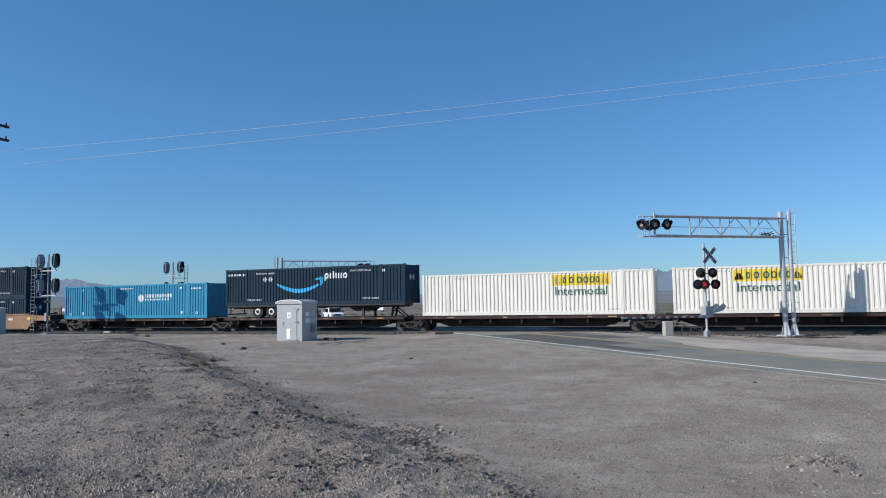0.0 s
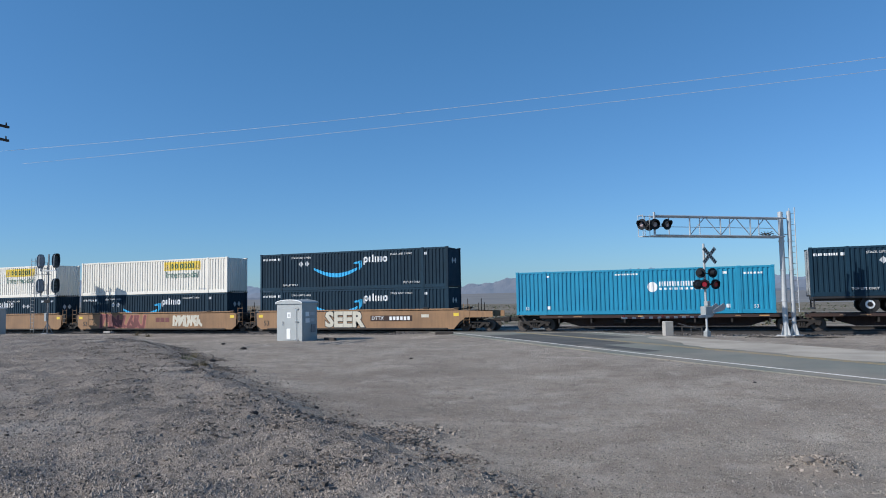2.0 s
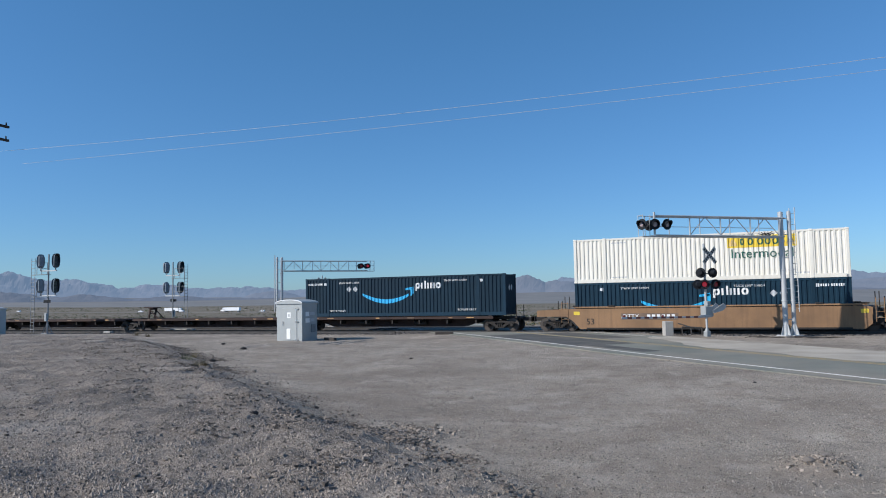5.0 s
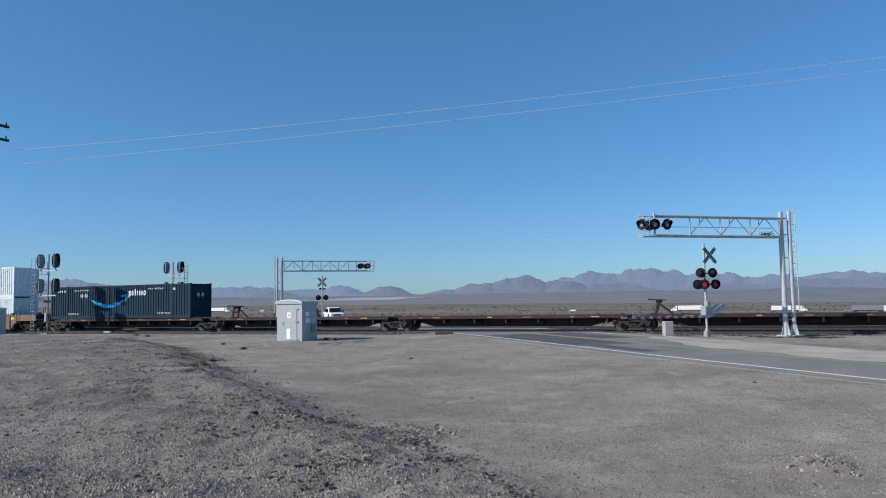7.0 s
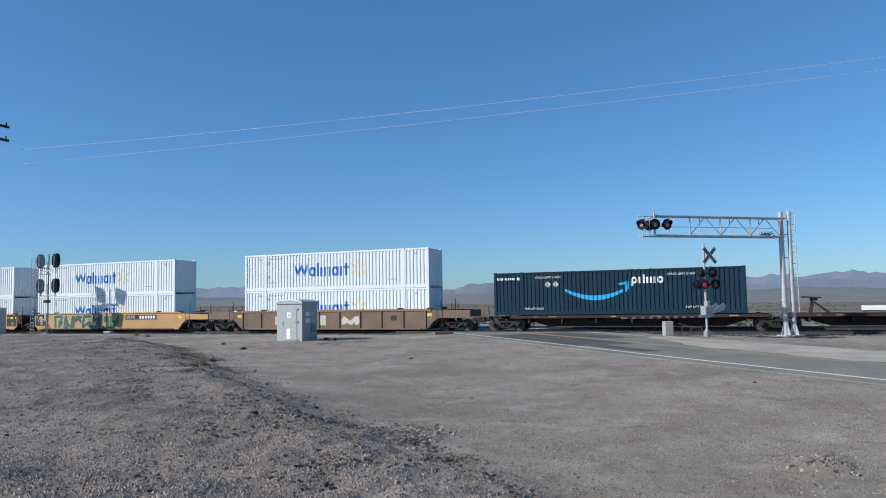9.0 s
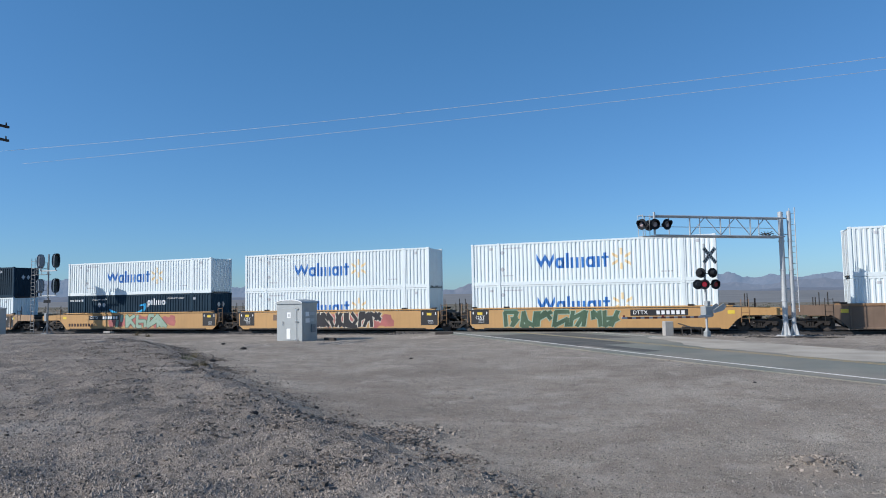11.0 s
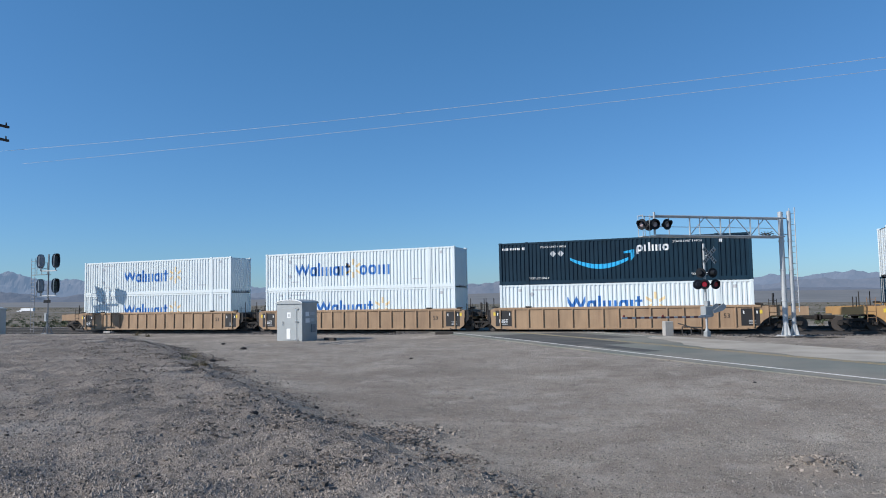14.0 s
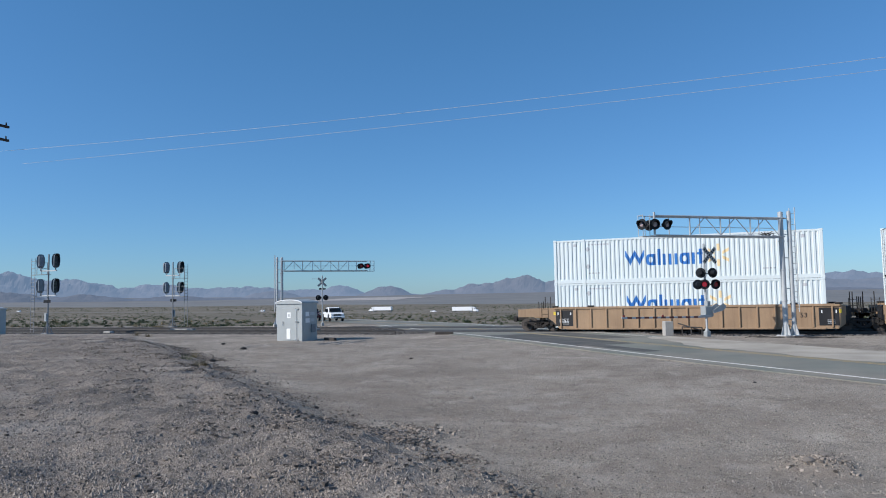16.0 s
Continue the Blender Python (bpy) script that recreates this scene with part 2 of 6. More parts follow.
def height(x, y):
    x, y = np.asarray(x, float), np.asarray(y, float)
    s = x * ROAD_N.x + y * ROAD_N.y
    off = np.abs(s - ROAD_MID)
    onroad = smooth(7.8, 5.3, off)
    near = smooth(58, 40, y)
    g = bank(x, y)
    z = -0.14 + near * (0.55 * g * smooth(46, 30, y) - 0.16 * smooth(0, 4, s - 3 + 0.13 * y) * smooth(16, 9, s) * smooth(30, 18, y))
    z = z + near * (0.17 * np.exp(-((x - 1.15) ** 2 + (y - 11.9) ** 2) / 0.22) + 0.07 * np.exp(-((x + 5.7) ** 2 + (y - 12.4) ** 2) / 0.6))
    rough = 0.055 * wave(x, y, 2.6, 5) + 0.036 * wave(x, y, 1.1, 6) * (0.3 + bank(x, y)) + 0.012 * wave(x, y, 0.4, 7) * smooth(40, 15, y)
    clods = 0.020 * patchy(x, y, 0.75, 41) + 0.034 * patchy(x, y, 0.37, 42) + 0.018 * patchy(x, y, 0.19, 43)
    edge = np.exp(-((x * ROAD_N.x + y * ROAD_N.y - 4.6 + 0.13 * (x * ROAD_D.x + y * ROAD_D.y)) / 1.3) ** 2)
    rough = rough + clods * (0.5 + 0.35 * g + 0.9 * edge) * smooth(34, 20, y)
    z = z + rough * (1 - onroad) * (0.5 + 0.7 * g) * smooth(46, 40, y)
    # track bed, then the long fall to the highway and the basin, then the rising fans
    bed = smooth(45.0, 46.6, y) * smooth(57.5, 56.0, y)
    z = z * (1 - bed) + bed * np.where(onroad > 0.5, -0.05, -0.20)
    far = smooth(57, 62, y)
    plain = -0.3 - (9.35 + 0.009 * np.clip(x, -900, 500)) * np.clip((y - 60) / 435, 0, 1) - 5.0 * np.clip((y - 510) / 1200, 0, 1) + 0.18 * wave(x, y, 30, 8)
    fan = smooth(1700, 4300, y + 0.12 * np.abs(x)) * 38 + smooth(600, 3500, -x - 0.4 * y) * 45
    z = z * (1 - far) + far * (plain + fan)
    flat = onroad * smooth(120, 95, y)
    return z * (1 - flat) + flat * (road_level(x, y) - 0.03)


def axis(*runs):
    """Steps along an axis: runs of (start, end, step)."""
    out = []
    for a, b, st in runs:
        out += list(np.arange(a, b, st))
    return np.array(out + [runs[-1][1]])
xs = axis((-4800, -1200, 120), (-1200, -300, 30), (-300, -80, 6), (-80, -30, 0.8), (-30, -14, 0.28), (-14, 6, 0.09), (6, 24, 0.4), (24, 100, 5), (100, 1000, 50), (1000, 4800, 200))
ys = axis((-400, -20, 40), (-20, 4, 1.5), (4, 14, 0.08), (14, 22, 0.14), (22, 34, 0.25), (34, 62, 0.33), (62, 120, 1.5), (120, 600, 10), (600, 1600, 40), (1600, 4400, 120))
gx, gy = np.meshgrid(xs, ys)
gz = height(gx, gy)
nx, ny = len(xs), len(ys)
idx = np.arange(nx * ny).reshape(ny, nx)
quads = np.stack([idx[:-1, :-1], idx[:-1, 1:], idx[1:, 1:], idx[1:, :-1]], -1).reshape(-1, 4)
gme = bpy.data.meshes.new("ground")
gme.from_pydata(np.stack([gx, gy, gz], -1).reshape(-1, 3).tolist(), [], quads.tolist())
gme.polygons.foreach_set("use_smooth", [True] * len(gme.polygons))
for nm, val in (("gravel", np.clip(bank(gx, gy) * smooth(46, 30, gy), 0, 1)),
                ("ballast", smooth(45.4, 46.2, gy + 0.3 * wave(gx, gy, 2.0, 21)) * smooth(59, 57, gy)),
                ("plain", smooth(60, 75, gy))):
    at = gme.attributes.new(nm, "FLOAT", "POINT")
    at.data.foreach_set("value", val.reshape(-1).astype(np.float32))


def ground_material():
    m = bpy.data.materials.new("desert_ground")
    m.use_nodes = True
    n, l = m.node_tree.nodes, m.node_tree.links
    b = n["Principled BSDF"]
    b.inputs["Roughness"].default_value = 0.95
    b.inputs["Specular IOR Level"].default_value = 0.15
    geo = n.new("ShaderNodeNewGeometry")

    def tex(sc, detail=6.0, stretch=None):
        t = n.new("ShaderNodeTexNoise")
        t.inputs["Scale"].default_value, t.inputs["Detail"].default_value = sc, detail
        if stretch:
            mp = n.new("ShaderNodeMapping")
            mp.inputs["Scale"].default_value = stretch
            l.new(geo.outputs["Position"], mp.inputs["Vector"])
            l.new(mp.outputs["Vector"], t.inputs["Vector"])
        else:
            l.new(geo.outputs["Position"], t.inputs["Vector"])
        return t.outputs["Fac"]

    def rng(src, lo, hi, a=0.0, c=1.0):
        r = n.new("ShaderNodeMapRange")
        for k, v in (("From Min", lo), ("From Max", hi), ("To Min", a), ("To Max", c)):
            r.inputs[k].default_value = v
        l.new(src, r.inputs["Value"])
        return r.outputs["Result"]

    def mix(fac, a, c):
        x = n.new("ShaderNodeMix")
        x.data_type = "RGBA"
        l.new(fac, x.inputs["Factor"])
        for i, v in ((6, a), (7, c)):
            if isinstance(v, tuple):
                x.inputs[i].default_value = (*v, 1)
            else:
                l.new(v, x.inputs[i])
        return x.outputs[2]

    def attr(nm):
        a = n.new("ShaderNodeAttribute")
        a.attribute_name = nm
        return a.outputs["Fac"]

    def math_(op, a, c):
        k = n.new("ShaderNodeMath")
        k.operation = op
        for i, v in enumerate((a, c)):
            if isinstance(v, float):
                k.inputs[i].default_value = v
            else:
                l.new(v, k.inputs[i])
        return k.outputs[0]

    sand = mix(rng(tex(0.35), 0.35, 0.65), (0.372, 0.323, 0.27), (0.50, 0.44, 0.371))
    sand = mix(rng(tex(150.0, 3.0), 0.48, 0.60, 0.0, 0.85), sand, (0.17, 0.145, 0.122))
    sand = mix(rng(tex(45.0, 4.0), 0.50, 0.64, 0.0, 0.75), sand, (0.20, 0.172, 0.148))
    sand = mix(rng(tex(14.0, 5.0), 0.52, 0.68, 0.0, 0.6), sand, (0.19, 0.163, 0.14))
    sand = mix(rng(tex(0.9, 7.0), 0.50, 0.66, 0.0, 0.6), sand, (0.24, 0.198, 0.165))
    sand = mix(rng(tex(0.16, 7.0), 0.50, 0.64, 0.0, 0.6), sand, (0.19, 0.158, 0.132))
    sand = mix(rng(tex(2.6, 8.0), 0.54, 0.68, 0.0, 0.55), sand, (0.17, 0.143, 0.12))
    sand = mix(rng(tex(0.8, 7.0), 0.58, 0.70, 0.0, 0.4), sand, (0.52, 0.46, 0.40))
    grav = mix(rng(tex(0.5), 0.35, 0.65), (0.335, 0.284, 0.24), (0.48, 0.41, 0.348))
    grav = mix(rng(tex(160.0, 3.0), 0.46, 0.60), grav, (0.115, 0.10, 0.087))
    grav = mix(rng(tex(48.0, 4.0), 0.48, 0.62, 0.0, 0.85), grav, (0.12, 0.104, 0.09))
    grav = mix(rng(tex(0.7, 7.0), 0.5, 0.7, 0.0, 0.5), grav, (0.15, 0.125, 0.106))
    grav = mix(rng(tex(2.2, 6.0, (1.4, 0.6, 1.0)), 0.52, 0.68, 0.0, 0.55), grav, (0.135, 0.115, 0.10))
    grav = mix(rng(tex(0.42, 5.0), 0.56, 0.70, 0.0, 0.55), grav, (0.46, 0.405, 0.35))
    edge = math_("ADD", attr("gravel"), rng(tex(1.3, 6.0), 0.3, 0.7, -0.35, 0.35))
    near = mix(rng(edge, 0.3, 0.7), sand, grav)
    bal = mix(rng(tex(14.0, 3.0), 0.35, 0.65), (0.042, 0.040, 0.040), (0.115, 0.105, 0.10))
    near = mix(attr("ballast"), near, bal)
    dirt = mix(rng(tex(0.02, 5.0, (0.35, 1.0, 1.0)), 0.38, 0.62), (0.135, 0.118, 0.09), (0.235, 0.20, 0.16))
    dirt = mix(rng(tex(0.22, 3.0), 0.5, 0.62, 0.0, 0.7), dirt, (0.075, 0.078, 0.048))
    col = mix(attr("plain"), near, dirt)
    l.new(col, b.inputs["Base Color"])
    bp = n.new("ShaderNodeBump")
    bp.inputs["Strength"].default_value, bp.inputs["Distance"].default_value = 0.9, 0.02
    l.new(math_("ADD", math_("ADD", tex(120.0, 4.0), tex(38.0, 4.0)), math_("MULTIPLY", tex(6.0, 6.0), 1.6)), bp.inputs["Height"])
    l.new(bp.outputs["Normal"], b.inputs["Normal"])
    return m


gme.materials.append(ground_material())
ground = thing("ground", "dry desert ground of sand and dark gravel", "ground", kind="structure", mesh=gme)


# Rock or ground colour with blue air haze painted in as emission.
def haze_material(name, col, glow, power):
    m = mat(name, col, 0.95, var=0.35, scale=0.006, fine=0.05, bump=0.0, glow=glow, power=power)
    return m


def mountain_range(name, label, dist, depth, hills, base, material, seed, az0, az1, rug=0.35):
    """A far range: hills are (bearing in degrees, rise in degrees, half width in degrees)."""
    n_az, n_d = int((az1 - az0) / 0.12), 14
    verts, faces = [], []
    for i in range(n_az + 1):
        az = az0 + (az1 - az0) * i / n_az
        rise = 0.0
        for a, r, w in hills:
            k = abs(az - a) / w
            rise = max(rise, r * (0.5 + 0.5 * math.cos(math.pi * k)) ** 0.6) if k < 1 else rise
        for j in range(n_d + 1):
            v = j / n_d
            d = dist + depth * v
            x, y = d * math.sin(radians(az)), d * math.cos(radians(az))
            q = Vector((x / 260, y / 260, seed))
            rid = 1 - abs(noise.fractal(q, 0.9, 2.1, 6)) * 1.3
            fine = noise.fractal(q * 3.1, 0.8, 2.2, 4)
            shape = min(1.0, v * 1.3) ** 1.15
            h = (rise * (1 - rug * 0.3) + rug * 0.5 * rise * (rid - 0.6) + 0.12 * rise * fine * (0.4 + v)) * shape
            verts.append((x, y, base + 12 * shape + dist * 1.1 * math.tan(radians(max(h, -0.2)))))
    for i in range(n_az):
        for j in range(n_d):
            a = i * (n_d + 1) + j
            faces.append((a, a + n_d + 1, a + n_d + 2, a + 1))
    me = bpy.data.meshes.new(name)
    me.from_pydata(verts, [], faces)
    me.materials.append(material)
    return thing(name, label, "mountains", kind="structure", mesh=me)


# The blue glow is painted haze, stronger on the farther ranges.
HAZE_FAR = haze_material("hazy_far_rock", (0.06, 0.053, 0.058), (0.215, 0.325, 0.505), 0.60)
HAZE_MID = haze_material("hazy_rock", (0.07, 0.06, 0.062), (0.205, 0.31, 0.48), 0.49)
HAZE_LOW = haze_material("hazy_dark_low_hills", (0.06, 0.055, 0.058), (0.19, 0.28, 0.44), 0.38)
# Basin floor and lake bed carry the distance haze as emission too.
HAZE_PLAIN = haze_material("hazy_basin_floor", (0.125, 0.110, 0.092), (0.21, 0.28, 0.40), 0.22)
PLAYA = haze_material("hazy_pale_dry_lake", (0.30, 0.27, 0.25), (0.25, 0.27, 0.32), 0.22)
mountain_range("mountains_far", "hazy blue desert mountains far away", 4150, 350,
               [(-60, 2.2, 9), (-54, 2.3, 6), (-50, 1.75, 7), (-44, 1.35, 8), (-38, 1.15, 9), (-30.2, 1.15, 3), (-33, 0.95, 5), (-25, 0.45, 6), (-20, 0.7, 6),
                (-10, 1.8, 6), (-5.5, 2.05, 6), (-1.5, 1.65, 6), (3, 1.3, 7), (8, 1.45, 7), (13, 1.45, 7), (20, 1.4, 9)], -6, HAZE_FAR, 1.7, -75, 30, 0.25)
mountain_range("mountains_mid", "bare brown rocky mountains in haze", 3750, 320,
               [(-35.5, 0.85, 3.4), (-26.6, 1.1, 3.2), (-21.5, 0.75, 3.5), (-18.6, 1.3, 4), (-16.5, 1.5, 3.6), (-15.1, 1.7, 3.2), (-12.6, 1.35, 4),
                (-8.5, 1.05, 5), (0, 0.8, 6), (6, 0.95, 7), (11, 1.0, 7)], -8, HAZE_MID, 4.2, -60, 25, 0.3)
mountain_range("hills_low", "dark low desert hills in haze", 3300, 260,
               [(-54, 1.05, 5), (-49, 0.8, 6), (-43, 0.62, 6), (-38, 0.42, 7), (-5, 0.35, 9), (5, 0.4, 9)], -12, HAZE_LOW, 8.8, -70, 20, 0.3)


def basin(name, label, x0, x1, y0, y1, lift, material):
    """The far basin floor, a thin sheet added just over the ground to glow with painted haze."""
    bx, by = np.linspace(x0, x1, 40), np.linspace(y0, y1, 16)
    mx, my = np.meshgrid(bx, by)
    mz = height(mx, my) + lift * np.clip((my - y0) / 0.25 / (y1 - y0), 0.0, 1) - 0.4 * (my == y0)
    ii = np.arange(mx.size).reshape(mx.shape)
    me = bpy.data.meshes.new(name)
    me.from_pydata(np.stack([mx, my, mz], -1).reshape(-1, 3).tolist(), [], np.stack([ii[:-1, :-1], ii[:-1, 1:], ii[1:, 1:], ii[1:, :-1]], -1).reshape(-1, 4).tolist())
    me.materials.append(material)
    return thing(name, label, "backdrop", kind="structure", mesh=me)


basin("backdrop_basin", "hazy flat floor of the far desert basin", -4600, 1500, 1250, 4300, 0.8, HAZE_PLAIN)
basin("backdrop_dry_lake", "pale dry lake bed far off in the hazy basin", -1560, -1150, 2350, 2800, 2.5, PLAYA)

# ---- road ----
ASPHALT = mat("worn_grey_asphalt", (0.175, 0.182, 0.155), 0.9, var=0.22, scale=0.35, fine=30, bump=0.25, dirty=0.75, dirt=(0.27, 0.225, 0.185))
ROADPAINT = mat("worn_white_road_paint", (0.66, 0.64, 0.60), 0.8, var=0.15, scale=2.0, dirty=0.4, dirt=(0.25, 0.23, 0.2))
ROADYELLOW = mat("worn_yellow_road_paint", (0.33, 0.245, 0.11), 0.8, var=0.15, scale=2.0, dirty=0.8, dirt=(0.25, 0.2, 0.14))


def road_strip(name, label, s0, s1, d0, d1, lift, thick, material, parent=None, step=0.6):
    """A strip along the road, from offset s0 to s1 across it, following the ground."""
    n = max(2, int((d1 - d0) / step))
    bm = bmesh.new()
    rows = []
    for i in range(n + 1):
        d = d0 + (d1 - d0) * i / n
        mid = ROAD_D * d + ROAD_N * ROAD_MID
        z = float(road_level(mid.x, mid.y)) + lift - 0.05
        if mid.y > 100:
            z = max(z, float(height(mid.x, mid.y)) + lift)
        row = []
        for s, dz in ((s0, -thick), (s0, 0), (s1, 0), (s1, -thick)):
            p = ROAD_D * d + ROAD_N * (ROAD_MID + s)
            row.append(bm.verts.new((p.x, p.y, z + dz)))
        rows.append(row)
    for a, b in zip(rows, rows[1:]):
        for k in range(3):
            bm.faces.new((a[k], a[k + 1], b[k + 1], b[k]))
    bm.faces.new(rows[0])
    bm.faces.new(rows[-1][::-1])
    me = finish(bm, name, material)
    if parent:
        return part(name, me, material, parent)
    return thing(name, label, "road", kind="structure", mesh=me)


road = road_strip("road", "worn grey two-lane asphalt road over the tracks", -ROAD_HALF, ROAD_HALF, -25, 110, 0.05, 0.12, ASPHALT)
for s, w in ((-3.75, 0.14), (3.75, 0.10)):
    road_strip("edge_line", "", s - w / 2, s + w / 2, -25, 110, 0.056, 0.004, ROADPAINT, road)
for s in (-0.14, 0.14):
    road_strip("centre_line", "", s - 0.05, s + 0.05, -25, 110, 0.056, 0.004, ROADYELLOW, road)

PATCH = mat("dark_asphalt_patch", (0.075, 0.074, 0.07), 0.9, var=0.3, scale=0.8, fine=25, bump=0.25, dirty=0.5, dirt=(0.17, 0.155, 0.13))
for s0, s1, d0, d1 in ((-3.6, -0.35, 29.5, 40.5), (0.35, 2.4, 33.5, 40.5), (-3.2, -2.2, 25.0, 29.5)):
    road_strip("asphalt_patch", "", s0, s1, d0, d1, 0.0535, 0.003, PATCH, road)["label"] = "dark patched asphalt"

DRIFT = mat("sand_blown_over_asphalt", (0.41, 0.366, 0.305), 0.95, var=0.2, scale=0.6, fine=30, bump=0.3, dirty=0.6, dirt=(0.19, 0.17, 0.145))
bm = bmesh.new()
rows = []
for i in range(91):
    d = -12 + i * 0.5
    lo = 0.5 + 0.22 * math.sin(d * 0.9) + 0.12 * math.sin(d * 2.7) + 2.6 * max(0.0, (d - 24) / 9.0) ** 1.5
    row = []
    for s in (min(lo, 4.3), 3.2, 4.55):
        p = ROAD_D * d + ROAD_N * (ROAD_MID + max(s, min(lo, 4.3)))
        row.append(bm.verts.new((p.x, p.y, float(road_level(p.x, p.y)) + 0.004)))
    rows.append(row)
for a, b in zip(rows, rows[1:]):
    for k in range(2):
        bm.faces.new((a[k], a[k + 1], b[k + 1], b[k]))
part("sand_drift", bm, DRIFT, road, "pale sand blown over the lane")

# ---- tracks ----
PANEL = mat("worn_rubber_crossing_panel", (0.05, 0.048, 0.046), 0.85, var=0.25, scale=1.5, dirty=0.5, dirt=(0.15, 0.13, 0.11))
for y in TRACKS:
    tr = thing("railway_track", "rusty steel rails on dark ties and ballast", "track", pose(0, y, 0), kind="structure")
    for sgn in (-1, 1):
        bm = bmesh.new()
        yc = sgn * 0.7525
        prof = [(-0.07, -0.18), (0.07, -0.18), (0.07, -0.165), (0.012, -0.145), (0.012, -0.045), (0.036, -0.035), (0.036, 0.0), (-0.036, 0.0), (-0.036, -0.035), (-0.012, -0.045), (-0.012, -0.145), (-0.07, -0.165)]
        ends = [[bm.verts.new((x, yc + a, b)) for a, b in prof] for x in (-420, 320)]
        for i in range(len(prof)):
            j = (i + 1) % len(prof)
            bm.faces.new((ends[0][i], ends[0][j], ends[1][j], ends[1][i]))
        part("rail", bm, RAIL, tr)
    tie = finish(box(bmesh.new(), -0.11, 0.11, -1.3, 1.3, -0.34, -0.175), "tie", TIMBER)
    for i in range(130):
        part("tie", tie, TIMBER, tr, at=pose(-66 + i * 0.6, 0, 0))
    bm = bmesh.new()
    for x in np.arange(-180, 60, 0.6):
        if not -66.3 < x < 11.8:
            box(bm, x - 0.11, x + 0.11, -1.3, 1.3, -0.34, -0.176)
    part("far_ties", bm, TIMBER, tr)["kind"] = "stuff"
    xm = (ROAD_MID - ROAD_N.y * y) / ROAD_N.x
    for y0, y1 in ((-0.66, 0.66), (-1.5, -0.85), (0.85, 1.5)):
        for k in range(5):
            bm = box(bmesh.new(), xm - 7.5 + k * 3.0, xm - 4.52 + k * 3.0, y0, y1, -0.2, -0.006, 0.01)
            part("crossing_panel", bm, PANEL, tr)
# ---- train ----
LEN, WID, HIGH = 16.15, 2.6, 2.9
PITCH, DEEP = 0.279, 0.045


def corr(x):
    """Depth of a container's pressed side at x, measured inward from its outer ribs."""
    k = ((x + LEN / 2) / PITCH) % 1.0
    if k < 0.40:
        return 0.0
    if k < 0.52:
        return DEEP * (k - 0.40) / 0.12
    if k < 0.88:
        return DEEP
    return DEEP * (1.0 - k) / 0.12


def breaks(x0, x1):
    """The places between x0 and x1 where the pressed side bends."""
    out = {x0, x1}
    k0 = int((x0 + LEN / 2) / PITCH) - 1
    k1 = int((x1 + LEN / 2) / PITCH) + 1
    for k in range(k0, k1 + 1):
        for f in (0.0, 0.40, 0.52, 0.88):
            x = -LEN / 2 + (k + f) * PITCH
            if x0 < x < x1:
                out.add(x)
    return sorted(out)


POSTS = (-LEN / 2 + 0.09, -6.07, 6.07, LEN / 2 - 0.09)


def pressed_side(side):
    """One long side of a container: vertical corrugations between the top and bottom rails."""
    bm = bmesh.new()
    prev = None
    for x in breaks(-LEN / 2 + 0.1, LEN / 2 - 0.1):
        y = side * (WID / 2 - 0.012 - corr(x))
        a = (bm.verts.new((x, y, 0.16)), bm.verts.new((x, y, HIGH - 0.12)))
        if prev:
            bm.faces.new((prev[0], a[0], a[1], prev[1]))
        prev = a
    return bm


def slab(bm, x0, x1, lo, hi, step=0.06):
    """A painted shape that follows the pressed near side: from lo(x) up to hi(x)."""
    xs_ = set(breaks(x0, x1))
    n = max(1, int((x1 - x0) / step))
    xs_ |= {x0 + (x1 - x0) * i / n for i in range(n + 1)}
    prev = None
    for x in sorted(xs_):
        y = -(WID / 2 - 0.012 - corr(x)) - 0.005
        a = (bm.verts.new((x, y, lo(x) if callable(lo) else lo)), bm.verts.new((x, y, hi(x) if callable(hi) else hi)))
        if prev:
            bm.faces.new((prev[0], a[0], a[1], prev[1]))
        prev = a
    return bm


BOX_CACHE = {}


def shared(key, make):
    if key not in BOX_CACHE:
        BOX_CACHE[key] = make()
    return BOX_CACHE[key]


def word_bars(bm, x0, widths, heights, z, gap):
    """Plain upright bars in place of a word, one to three a letter."""
    x = x0
    for w, h in zip(widths, heights):
        n = 1 if w < 0.2 else 2 if w < 0.6 else 3
        t = w / (n + 0.75 * (n - 1))
        for i in range(n):
            slab(bm, x + i * 1.75 * t, x + i * 1.75 * t + t, z, z + h)
        x += w + gap
    return bm


def ring(bm, x0, w, z, h, t):
    """An oval ring of line width t, following the pressed side."""
    xc, zc, a, b = x0 + w / 2, z + h / 2, w / 2, h / 2

    def o(x):
        return b * max(0.0, 1 - (abs(x - xc) / a) ** 2.6) ** (1 / 2.6)

    def i_(x):
        return (b - t) * max(0.0, 1 - (abs(x - xc) / (a - t)) ** 2.6) ** (1 / 2.6)
    slab(bm, x0, xc - a + t, lambda x: zc - o(x), lambda x: zc + o(x), 0.03)
    slab(bm, xc - a + t, xc + a - t, lambda x: zc + i_(x), lambda x: zc + o(x), 0.04)
    slab(bm, xc - a + t, xc + a - t, lambda x: zc - o(x), lambda x: zc - i_(x), 0.04)
    slab(bm, xc + a - t, x0 + w, lambda x: zc - o(x), lambda x: zc + o(x), 0.03)
    return bm


